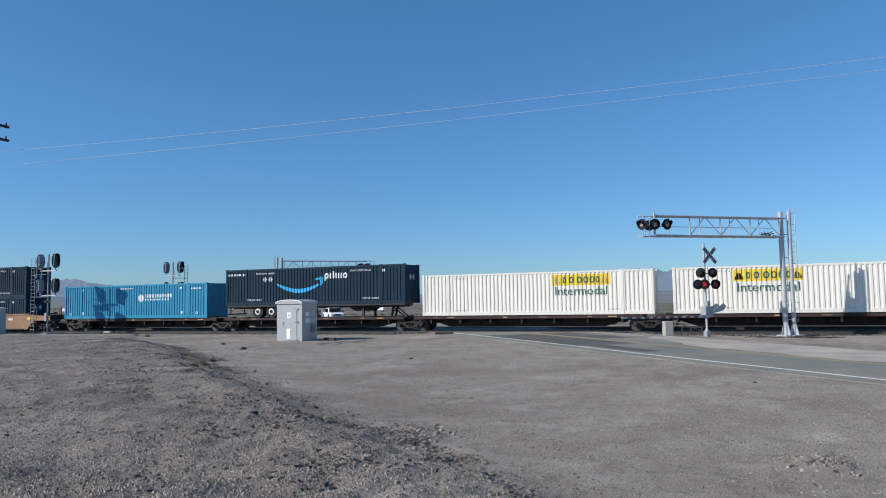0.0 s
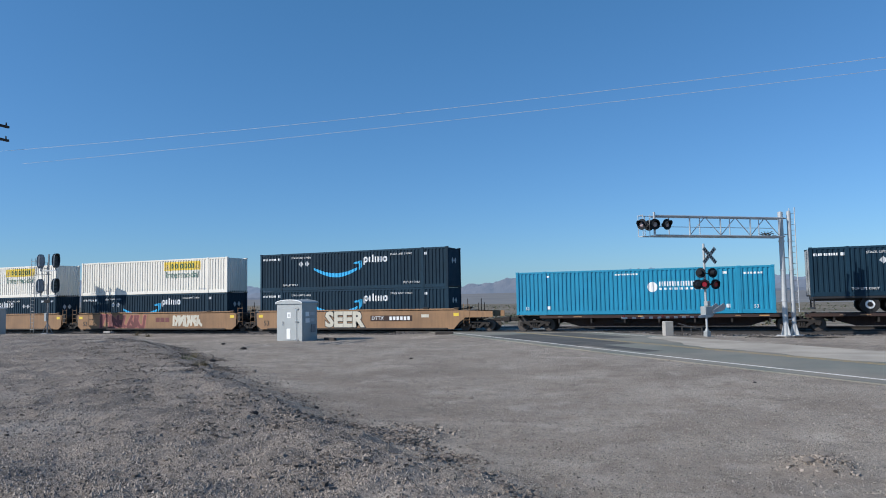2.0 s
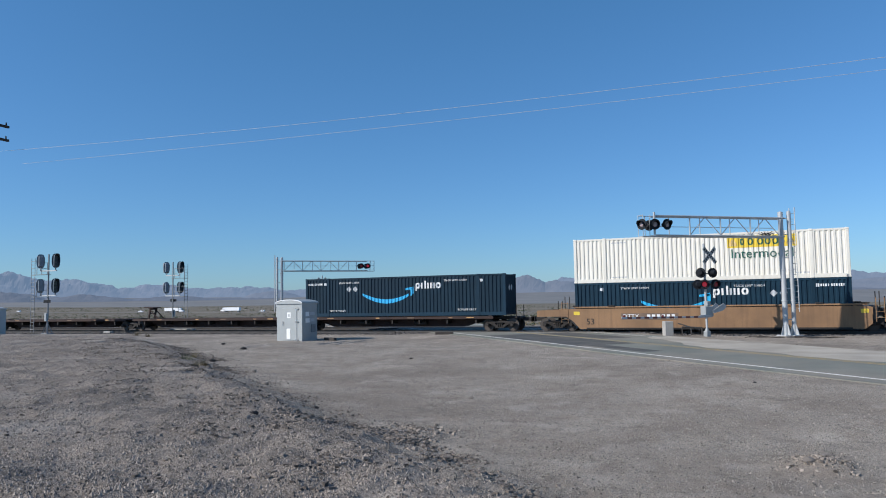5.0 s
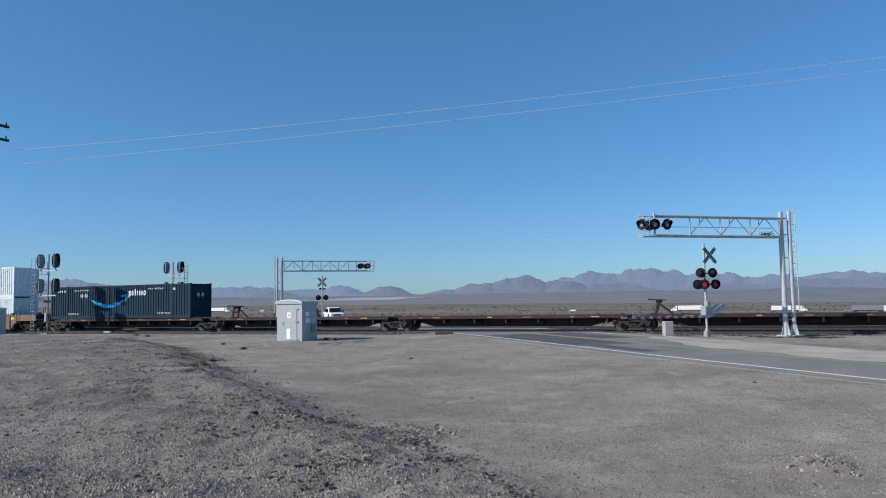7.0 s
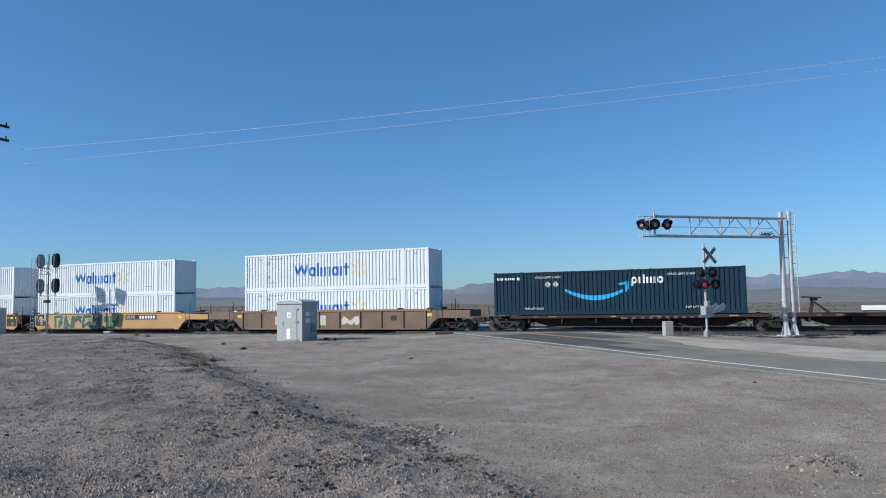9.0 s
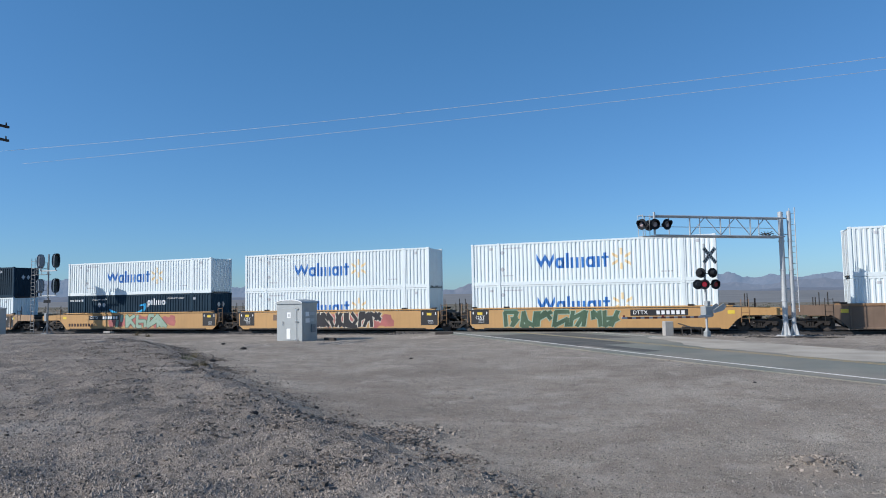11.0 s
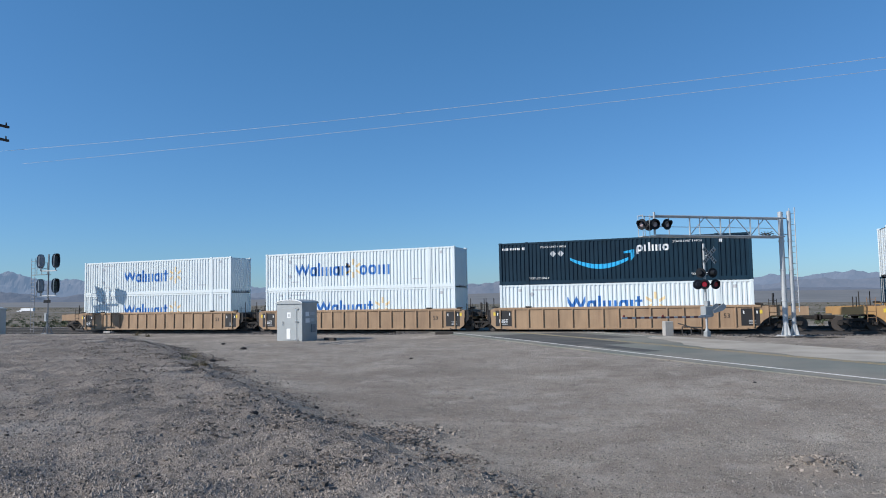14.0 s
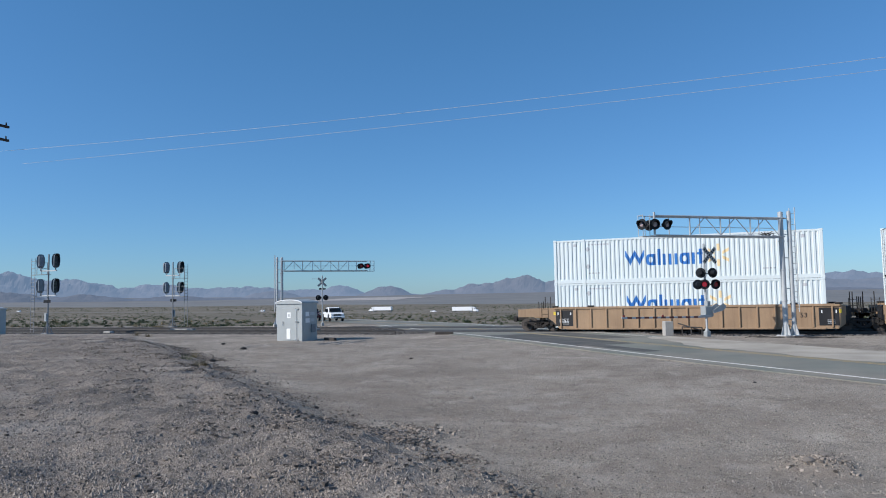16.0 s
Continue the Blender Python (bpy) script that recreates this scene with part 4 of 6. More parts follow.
def plate(name, x0, x1, z0, z1, material, label="", y=-1.4395, d=0.003):
    def make(ob):
        part(name, box(bmesh.new(), x0, x1, y - d, y, z0, z1), material, ob, label)
    return make


def end_plate(x0, x1, z0, z1, tag=True):
    """A black end panel with a yellow label and a few white bars."""
    def make(ob):
        pl = part("end_panel", box(bmesh.new(), x0, x1, -1.4425, -1.4385, z0, z1), BLACKP, ob, "black end panel")
        xm = (x0 + x1) / 2
        if tag:
            part("label_plate", box(bmesh.new(), xm - 0.18, xm + 0.18, -1.445, -1.443, z1 - 0.36, z1 - 0.18), YELLOW, pl)
        for xx in (x0 + 0.12, x1 - 0.18):
            part("white_bar", box(bmesh.new(), xx, xx + 0.07, -1.445, -1.443, z1 - 0.32, z1 - 0.14), LETTER, pl)
        for k in range(3):
            part("white_bar", box(bmesh.new(), xm - 0.1, xm + 0.3, -1.445, -1.443, z0 + 0.12 + k * 0.09, z0 + 0.155 + k * 0.09), FADED, pl)
    return make


def words(txt, size, x, z, material, y=-1.4465):
    def make(ob):
        part("lettering", text_mesh(txt, size, material), material, ob, at=pose(x, y, z))
    return make


def spray_word(txt, size, x, z, fill, line, wide=1.0):
    """A sprayed word in swollen letters with a dark outline."""
    def make(ob):
        o = part("spray_outline", letters(txt, size, line, 0.125, wide), line, ob, at=pose(x, -1.4415, z))
        part("spray_fill", letters(txt, size, fill, 0.07, wide), fill, o, at=pose(0, -0.004, 0))
    return make


def bars(x0, n, w, gap, z0, z1, material, back=None, mark=""):
    """Plain bars in place of a number or a name, after a reporting mark if there is one."""
    def make(ob):
        if mark:
            part("lettering", text_mesh(mark, (z1 - z0) * 1.45, material), material, ob, at=pose(x0 + 2 * (w + gap) - gap, -1.4465, (z0 + z1) / 2))
        for i in range(5 if mark else 0, n):
            part("number_bar", box(bmesh.new(), x0 + i * (w + gap), x0 + i * (w + gap) + w, -1.445, -1.4385, z0, z1), material, ob)
        if back:
            part("number_plate", box(bmesh.new(), x0 - 0.12, x0 + n * (w + gap) + 0.1, -1.442, -1.438, z0 - 0.08, z1 + 0.08), back, ob)
    return make


def graffiti(x0, x1, z0, z1, n, fill, line, seed, cloud=None):
    """Sprayed tags: letter-sized tangles of thick strokes with an outline, and a soft cloud behind."""
    def make(ob):
        rng = random.Random(seed)
        w, h = (x1 - x0) / n, z1 - z0

        def stroke(bm, a, b, r, y0, y1):
            """One straight stroke with pointed, slanted ends, kept between the top and the foot of the side."""
            d = Vector((b[0] - a[0], b[1] - a[1]))
            d.normalize()
            q = Vector((-d.y, d.x))
            pts = []
            for c, k, e in ((a, 1, -0.6), (a, -1, -0.2), (b, -1, 0.6), (b, 1, 0.2)):
                x, z = c[0] + q.x * r * k + d.x * r * e, c[1] + q.y * r * k + d.y * r * e
                pts.append((x, min(z1 + 0.05, max(z0 - 0.03, z))))
            if abs(pts[0][1] - pts[1][1]) + abs(pts[0][0] - pts[1][0]) > 0.02:
                prism(bm, pts, y0, y1)
        if cloud:
            bm = bmesh.new()
            for k in range(9):
                xc, zc = x0 - 0.8 + (x1 - x0 + 1.6) * (k + 0.5) / 9, (z0 + z1) / 2 + rng.uniform(-0.15, 0.05)
                rx, rz, ph = (x1 - x0) / 11, h * rng.uniform(0.32, 0.5), rng.uniform(0, 6)
                out = []
                for i in range(18):
                    t = 2 * math.pi * i / 18
                    r = 1 + 0.16 * math.sin(3 * t + ph) + 0.1 * math.sin(7 * t + 2 * ph)
                    out.append((xc + rx * r * math.cos(t), min(z1 + 0.03, max(z0 - 0.02, zc + rz * r * math.sin(t)))))
                prism(bm, out, -1.4372 - 0.0001 * k, -1.436)
            part("spray_cloud", bm, cloud, ob)
        for k in range(n):
            xa, lean = x0 + w * k, rng.uniform(-0.1, 0.2) * w
            grid = [(xa + w * (0.12 + 0.38 * i) + lean * j / 2, z0 + h * (0.12 + 0.38 * j)) for i in range(3) for j in range(3)]
            left, right = (grid[0], grid[2]), (grid[6], grid[8])
            legs = [left if rng.random() < 0.75 else right]
            for _ in range(4):
                legs.append(tuple(rng.sample(grid, 2)))
            r = min(0.19, 0.17 * w + 0.06)
            dy = 0.0012 * (k % 2)
            om, fm = bmesh.new(), bmesh.new()
            for i, (a, b) in enumerate(legs):
                stroke(om, a, b, r, -1.4386 - dy - 0.00012 * i, -1.4374)
                stroke(fm, a, b, r - 0.06, -1.4410 - dy - 0.00012 * i, -1.4398)
            o = part("spray_outline", om, line, ob)
            part("spray_fill", fm, fill, o)
    return make


def spine_unit(u0, u1, label, lb=True, rb=False, hitch=None, left_end="joint", right_end="joint", stands=1):
    """A skeleton car unit: one deep centre sill with narrow decks, bogies at u0 and u1."""
    mid, half = (u0 + u1) / 2, (u1 - u0) / 2
    ob = thing("spine_car", label, "railcar", pose(mid, TRACKS[0], 0), "skeleton cars of the train")
    bm = bmesh.new()
    prism(bm, [(-half + 0.3, 0.78), (-half + 1.6, 0.70), (-half + 2.9, 0.30), (half - 2.9, 0.30), (half - 1.6, 0.70), (half - 0.3, 0.78), (half - 0.3, 1.0), (-half + 0.3, 1.0)], -0.45, 0.45)
    part("centre_sill", bm, RUSTY, ob)
    for s in (-1, 1):
        bm = bmesh.new()
        box(bm, -half + 0.4, half - 0.4, min(s * 0.45, s * 1.28), max(s * 0.45, s * 1.28), 0.97, 1.03)
        box(bm, -half + 0.4, half - 0.4, min(s * 1.22, s * 1.30), max(s * 1.22, s * 1.30), 0.86, 1.05, 0.01)
        part("deck", bm, RUSTY, ob)
    for i, x in enumerate((-6.4, -5.1, -1.2, 1.6, 4.6, 6.2)):
        bm = bmesh.new()
        box(bm, x - (0.35 if i % 2 else 0.1), x + 0.2, -1.308, -1.30, 0.93, 1.0)
        part("reflector_plate", bm, (BROWNP, TAN, GOLD)[i % 3], ob)
    for x in np.linspace(-half + 1.7, half - 1.7, 7):
        bm = bmesh.new()
        prism(bm, [(x - 0.05, 0.55), (x + 0.05, 0.55), (x + 0.05, 0.98), (x - 0.05, 0.98)], -1.22, 1.22)
        part("cross_bearer", bm, SOOT, ob)
    for x in (-7.6, 7.6):
        for s in (-1, 1):
            part("container_pedestal", box(bmesh.new(), x - 0.12, x + 0.12, s * 1.22 - 0.08, s * 1.22 + 0.08, 1.03, 1.10, 0.01), SOOT, ob)
    for x in (-2.4, 2.1):
        part("air_tank", tube(bmesh.new(), (x - 0.5, -0.7, 0.62), (x + 0.5, -0.7, 0.62), 0.2, seg=12), SOOT, ob)
    if hitch is not None:
        bm = bmesh.new()
        for y in (-0.34, 0.34):
            bar(bm, (hitch + 0.02, y, 1.0), (hitch + 0.22, y, 1.95), 0.11, 0.13)
            bar(bm, (hitch + 1.15, y, 1.0), (hitch + 0.26, y, 1.72), 0.06, 0.08)
        bar(bm, (hitch + 0.12, -0.4, 1.5), (hitch + 0.12, 0.4, 1.5), 0.10, 0.10)
        prism(bm, [(hitch - 0.42, 1.98), (hitch + 0.62, 1.94), (hitch + 0.62, 2.01), (hitch - 0.42, 2.08)], -0.45, 0.45)
        box(bm, hitch + 0.05, hitch + 0.42, -0.3, 0.3, 1.80, 1.96, 0.03)
        part("trailer_hitch", bm, RUSTY, ob, "rusty raised trailer hitch")
    if lb:
        bogie(ob, -half)
    if rb:
        bogie(ob, half)
    for s, kind in ((-1, left_end), (1, right_end)):
        if kind == "coupler":
            coupler(ob, s * (half + 1.3), s)
            bm = bmesh.new()
            box(bm, min(s * (half - 0.3), s * (half + 1.4)), max(s * (half - 0.3), s * (half + 1.4)), -0.6, 0.6, 0.80, 1.0, 0.02)
            for y in (-1.0, 0.9):
                tube(bm, (s * (half + 1.2), y, 0.9), (s * (half + 1.2), y, 1.8), 0.028, seg=6)
            bar(bm, (s * (half + 1.2), -1.1, 0.95), (s * (half + 1.2), 1.1, 0.95), 0.1, 0.12)
            part("end_platform", bm, SOOT, ob)
    return ob


MOVERS = []


def rides(ob):
    MOVERS.append((ob, ob.matrix_basis.copy()))
    return ob


def load(style, label, u_left, z):
    return rides(container(style, label, pose(u_left + LEN / 2, TRACKS[0], z), "containers on the train"))


SPINE_Z, LOW_Z, TOP_Z = 1.10, 0.25, 3.16
SPINE_LABEL = "low rust-brown skeleton railcar on steel bogies"
# front skeleton car
for a, b, kw in ((165.9, 183.0, {"rb": True}), (149.0, 165.9, {}), (132.05, 149.0, {"hitch": 6.6}), (115.75, 132.05, {"left_end": "coupler"})):
    rides(spine_unit(a, b, SPINE_LABEL + " under load", **kw))
load("cream_flip", "cream-white corrugated container with a yellow name panel on a railcar", 167.4, SPINE_Z)
load("cream", "cream-white corrugated container with rust stains on a railcar", 150.1, SPINE_Z)
load("blue", "bright blue corrugated container on a skeleton railcar", 114.55, SPINE_Z)

# three joined well cars with tan sides
rides(well_unit(92.2, 111.5, TAN, "smooth", "tan well railcar with pale graffiti", "joint", "coupler", True, True,
                (words("53", 0.55, -7.75, 0.62, BLACKP), spray_word("EKS", 1.62, -4.72, 0.86, GRAF_PALE, GRAF_DARK, 1.12),
                 spray_word("SEER", 1.55, -0.75, 0.84, GRAF_PALE, GRAF_DARK, 1.02), bars(1.6, 11, 0.2, 0.09, 0.82, 1.08, LETTER, RUSTY, "DTTX"),
                 plate("panel", 5.6, 6.2, 1.0, 1.22, GRAF_PALE))))
rides(well_unit(72.7, 92.2, TAN, "smooth", "tan well railcar with maroon and pale graffiti", "joint", "joint", True, False,
                (words("53", 0.55, -7.75, 0.62, BLACKP), graffiti(-6.0, -0.9, 0.22, 1.48, 5, GRAF_MAROON, GRAF_PINK, 9, None),
                 bars(0.35, 3, 0.42, 0.1, 0.78, 1.15, GRAF_MAROON), graffiti(2.2, 5.3, 0.35, 1.4, 5, GRAF_PALE, TAN, 11))))
rides(well_unit(53.4, 72.7, TAN, "smooth", "plain tan well railcar", "coupler", "joint", True, False,
                (words("53", 0.55, -7.4, 0.62, BLACKP), bars(-5.3, 11, 0.2, 0.1, 0.82, 1.08, LETTER, BROWNP, "DTTX"))))
for u, low, top in ((93.4, "navy", "navy"), (74.0, "navy", "cream"), (54.65, "navy_flip", "cream")):
    load(low, "dark navy corrugated container down in a well railcar", u, LOW_Z)
    load(top, {"navy": "dark navy corrugated container stacked on another", "cream": "cream-white corrugated container stacked on a navy one"}[top], u, TOP_Z)

# second skeleton car, mostly empty
rides(spine_unit(32.85, 49.3, SPINE_LABEL + " under load", rb=True, right_end="coupler"))
rides(spine_unit(15.7, 32.85, "low empty rust-brown skeleton railcar", hitch=-7.3))
rides(spine_unit(-1.5, 15.7, "low empty rust-brown skeleton railcar"))
rides(spine_unit(-18.6, -1.5, "low empty rust-brown skeleton railcar", hitch=-6.7))
rides(spine_unit(-35.7, -18.6, SPINE_LABEL + " under load", left_end="coupler"))
load("navy", "dark navy corrugated container on a skeleton railcar", 33.7, SPINE_Z)
load("navy", "dark navy corrugated container on a skeleton railcar", -36.4, SPINE_Z)

# a single well car with dark side bays
rides(well_unit(-59.6, -39.5, BROWNP, "ribbed", "weathered brown well railcar with pale sprayed marks", "coupler", "coupler", True, True,
                (plate("sprayed_patch", -4.9, -4.0, 0.5, 1.15, FADED), plate("sprayed_patch", -2.9, -2.5, 0.45, 1.2, GRAF_PALE), plate("sprayed_patch", -0.9, -0.3, 0.45, 1.2, GRAF_PALE), graffiti(1.1, 2.6, 0.5, 1.1, 1, GRAF_PALE, GRAF_PALE, 8), plate("sprayed_patch", 5.2, 5.7, 0.8, 1.15, BLACKP)), 10, TAN))
rides(well_unit(-82.1, -62.4, GOLD, "smooth", "yellow well railcar with green graffiti", "joint", "coupler", True, True,
                (end_plate(-8.6, -7.3, 0.5, 1.5), words("125T", 0.34, -7.95, 0.95, LETTER),
                 graffiti(-6.2, 1.6, 0.22, 1.45, 7, GRAF_GREEN, GRAF_MINT, 21), bars(2.4, 11, 0.2, 0.1, 1.08, 1.32, LETTER, BLACKP, "DTTX"))))
rides(well_unit(-101.9, -82.1, GOLD, "smooth", "yellow well railcar with black and white graffiti", "joint", "joint", True, False,
                (end_plate(-8.6, -7.2, 0.45, 1.5), end_plate(7.3, 8.6, 0.45, 1.5), words("125T", 0.34, -7.9, 0.95, LETTER),
                 bars(-5.4, 3, 0.5, 0.12, 0.85, 1.3, BROWNP), graffiti(-2.9, 4.2, 0.22, 1.5, 7, GRAF_DARK, GRAF_PALE, 31, GRAF_PINK))))
rides(well_unit(-121.4, -101.9, GOLD, "smooth", "yellow well railcar with mint green graffiti", "coupler", "joint", True, False,
                (end_plate(7.3, 8.6, 0.45, 1.5), bars(-5.2, 11, 0.2, 0.1, 1.06, 1.3, LETTER, BLACKP, "DTTX"),
                 bars(-7.8, 9, 0.22, 0.12, 0.42, 0.68, RUSTY), graffiti(-2.2, 3.6, 0.25, 1.48, 5, GRAF_MINT, GRAF_GREEN, 41, GRAF_PINK))))
for a, b, le, re, rb in ((-144.6, -125.3, "joint", "coupler", True), (-164.0, -144.6, "joint", "joint", False), (-183.2, -164.0, "coupler", "joint", False)):
    rides(well_unit(a, b, FADEDTAN, "ribbed", "tan well railcar with ribbed sides", le, re, True, rb,
                    (words("53", 0.4, 6.5, 0.95, BLACKP), end_plate(7.3, 8.35, 0.35, 1.4, False),
                     end_plate(-8.35, -7.2, 0.35, 1.4, False), words("125T", 0.34, -7.8, 0.7, LETTER))))
for u, low, top in ((-57.45, "white", "white"), (-80.8, "white", "white"), (-100.2, "white", "white"), (-119.75, "navy", "white"),
                    (-143.0, "white", "navy"), (-162.45, "white", "white_com"), (-182.0, "white", "white")):
    load(low, {"navy": "dark navy corrugated container down in a well railcar", "white": "white corrugated container down in a well railcar"}[low], u, LOW_Z)
    load(top, {"navy": "dark navy corrugated container stacked on a white one", "white": "white corrugated container with blue bars stacked on another",
               "white_com": "white corrugated container with two groups of blue bars"}[top], u, TOP_Z)


def chassis(u_left):
    """The wheeled frame under the container that rides as a trailer."""
    ob = thing("trailer_chassis", "black wheeled trailer frame with tandem axles on a railcar", "trailer", pose(u_left + LEN / 2, TRACKS[0], 1.05))
    bm = bmesh.new()
    for s in (-0.45, 0.45):
        box(bm, -7.9, 7.6, s - 0.08, s + 0.08, 0.72, 0.98, 0.01)
    for x in (-7.9, -5, -2, 1, 4, 7.5):
        box(bm, x - 0.06, x + 0.06, -1.2, 1.2, 0.8, 0.98)
    box(bm, -8.0, 8.0, -1.29, -1.2, 0.86, 0.99, 0.01)
    part("chassis_frame", bm, BLACKP, ob)
    for x in (-5.05, -3.75):
        for s in (-1, 1):
            bm = bmesh.new()
            for o in (1.02, 0.70):
                tube(bm, (0, s * o - 0.13, 0), (0, s * o + 0.13, 0), 0.5, seg=24)
            w = part("tyre", bm, RUBBER, ob, at=pose(x, 0, 0.5))
            part("rim", tube(bmesh.new(), (0, s * 1.12, 0), (0, s * 1.158, 0), 0.22, 0.25, seg=18), LETTER, w)
            part("hub", tube(bmesh.new(), (0, s * 1.14, 0), (0, s * 1.20, 0), 0.14, seg=12), SOOT, w)
    bm = bmesh.new()
    for s in (-1, 1):
        box(bm, 4.35, 4.5, s * 0.95 - 0.08, s * 0.95 + 0.08, 0.05, 0.85)
        box(bm, 4.25, 4.6, s * 0.95 - 0.15, s * 0.95 + 0.15, 0.0, 0.05)
        bar(bm, (4.45, s * 0.95, 0.4), (3.4, s * 0.6, 0.8), 0.06, 0.06)
    part("landing_gear", bm, BLACKP, ob)
    bm = bmesh.new()
    prism(bm, [(2.9, 0.72), (5.2, 0.72), (4.8, 0.45), (3.4, 0.45)], -0.4, 0.4)
    part("support_box", bm, BLACKP, ob)
    bm = bmesh.new()
    bar(bm, (-7.9, -0.9, 0.8), (-7.9, -0.9, 0.3), 0.08, 0.08)
    bar(bm, (-7.9, 0.9, 0.8), (-7.9, 0.9, 0.3), 0.08, 0.08)
    bar(bm, (-7.9, -1.2, 0.3), (-7.9, 1.2, 0.3), 0.1, 0.1)
    part("bumper", bm, BLACKP, ob)
    return ob


rides(chassis(132.6))
load("navy", "dark navy corrugated container on a wheeled trailer frame", 132.6, 2.04)

# ---- crossing signals beside the road ----
ROAD_ANGLE = math.degrees(math.atan2(ROAD_N.y, ROAD_N.x))


def on_ground(x, y):
    return float(height(x, y))


def lamp_head(parent, x, y, z, turn, lit=False, off=False):
    """A flashing crossing lamp: round black target, hood, can and red lens; faces local -y turned by turn degrees."""
    def target():
        bm = bmesh.new()
        tube(bm, (0, 0.0, 0), (0, 0.03, 0), 0.285, seg=24)
        tube(bm, (0, 0.03, 0), (0, 0.30, 0), 0.17, 0.12, seg=16)
        return finish(bm, "lamp", LAMPBLK)

    def hood():
        bm = bmesh.new()
        rings = []
        for y0, r in ((0.0, 0.175), (-0.30, 0.19)):
            rings.append([[bm.verts.new((rr * math.cos(a), y0 * (0.55 + 0.45 * math.sin(a)), rr * math.sin(a))) for a in [math.radians(-30 + 240 * i / 14) for i in range(15)]] for rr in (r, r - 0.012)])
        for i in range(14):
            for q in (0, 1):
                bm.faces.new((rings[0][q][i], rings[0][q][i + 1], rings[1][q][i + 1], rings[1][q][i]))
            bm.faces.new((rings[1][0][i], rings[1][0][i + 1], rings[1][1][i + 1], rings[1][1][i]))
        return finish(bm, "hood", LAMPBLK)
    h = part("lamp", shared("lamp_target", target), LAMPBLK, parent, "round black crossing lamp", at=pose(x, y, z, 0, 0, turn))
    part("hood", shared("lamp_hood", hood), LAMPBLK, h)
    mt = REDLIT if lit else LENSOFF if off else REDLENS
    part("lens", shared(("lens", lit, off), lambda: finish(tube(bmesh.new(), (0, -0.035, 0), (0, -0.004, 0), 0.10, 0.14, seg=20), "lens", mt)), mt, h)
    return h


def gantry(x, y, turn, arm, name_label, lit, lift=0.0):
    """A cantilever signal bridge: two posts, a ladder, a lattice arm of length arm along local -x, and lamps at its tip."""
    z0 = on_ground(x, y) - 0.03
    ob = thing("signal_gantry", name_label, "signal gantry", pose(x, y, z0 + lift, 0, 0, turn), "crossing signals")
    for px_, py_, r, top in ((0.0, 0.0, 0.14, 6.85), (0.46, -0.12, 0.115, 6.88)):
        bm = bmesh.new()
        tube(bm, (px_, py_, 0.0), (px_, py_, top), r, r * 0.95, seg=16)
        tube(bm, (px_, py_, top), (px_, py_, top + 0.05), r * 0.8, 0.03, seg=16)
        for z in (1.9, 3.6, 5.2):
            tube(bm, (px_, py_, z), (px_, py_, z + 0.06), r * 1.18, seg=16)
        p = part("post", bm, GALV, ob)
        bm = bmesh.new()
        box(bm, px_ - 0.34, px_ + 0.34, py_ - 0.34, py_ + 0.34, 0.0, 0.05, 0.01)
        for a in range(4):
            c, s = math.cos(a * math.pi / 2), math.sin(a * math.pi / 2)
            vs = [bm.verts.new((px_ + c * d_ + s * w, py_ + s * d_ - c * w, z)) for w in (-0.012, 0.012) for d_, z in ((r, 0.05), (0.34, 0.05), (r, 0.72))]
            bm.faces.new(vs[:3])
            bm.faces.new(vs[3:][::-1])
            bm.faces.new((vs[1], vs[4], vs[5], vs[2]))
        part("base_plate", bm, GALV, p)
    part("footing", box(bmesh.new(), -0.4, 0.85, -0.45, 0.45, -0.5, 0.0, 0.02), CONCRETE, ob)
    for z in (0.9, 2.6, 4.3, 5.6, 6.5):
        part("tie_bar", bar(bmesh.new(), (0, 0, z), (0.46, -0.12, z), 0.08, 0.05), GALV, ob)
    bm = bmesh.new()
    for yy in (-0.3, 0.08):
        tube(bm, (0.7, yy, 1.3), (0.7, yy, 7.1), 0.025, seg=6)
    part("ladder_rail", bm, GALV, ob)
    rung = finish(tube(bmesh.new(), (0.7, -0.3, 0), (0.7, 0.08, 0), 0.014, seg=6), "rung", GALV)
    for i in range(18):
        part("rung", rung, GALV, ob, at=pose(0, 0, 1.5 + i * 0.31))
    for z in (1.8, 4.0, 6.3):
        part("ladder_bracket", bar(bmesh.new(), (0.46, -0.12, z), (0.7, -0.1, z), 0.04, 0.03), GALV, ob)
    for z, r in ((6.50, 0.06), (5.48, 0.05)):
        for yy in (-0.16, 0.30):
            part("chord", tube(bmesh.new(), (0.1, yy, z), (-arm, yy, z), r * 0.8, seg=10), GALV, ob)
    n = max(4, round(arm / 1.05))
    for i in range(n):
        xa, xb = -0.25 - (arm - 0.4) * i / n, -0.25 - (arm - 0.4) * (i + 1) / n
        if i % 2 == 0:
            part("strut", tube(bmesh.new(), (xa, -0.16, 5.5), (xa, -0.16, 6.5), 0.038, seg=8), GALV, ob)
        else:
            part("strut", tube(bmesh.new(), (xa, 0.30, 5.5), (xa, 0.30, 6.5), 0.025, seg=8), GALV, ob)
        za, zb = (5.5, 6.48) if i % 2 == 0 else (6.48, 5.5)
        if i < n - 2:
            part("diagonal", tube(bmesh.new(), (xa, -0.16, za), (xb, -0.16, zb), 0.024, seg=8), GALV, ob)
    part("handrail", tube(bmesh.new(), (-0.2, 0.34, 5.98), (-arm - 0.3, 0.34, 5.98), 0.018, seg=6), GALV, ob)
    part("walkway", box(bmesh.new(), -arm - 0.75, -0.2, -0.14, 0.28, 5.40, 5.44), GALV, ob, "galvanised grating walkway")
    bm = bmesh.new()
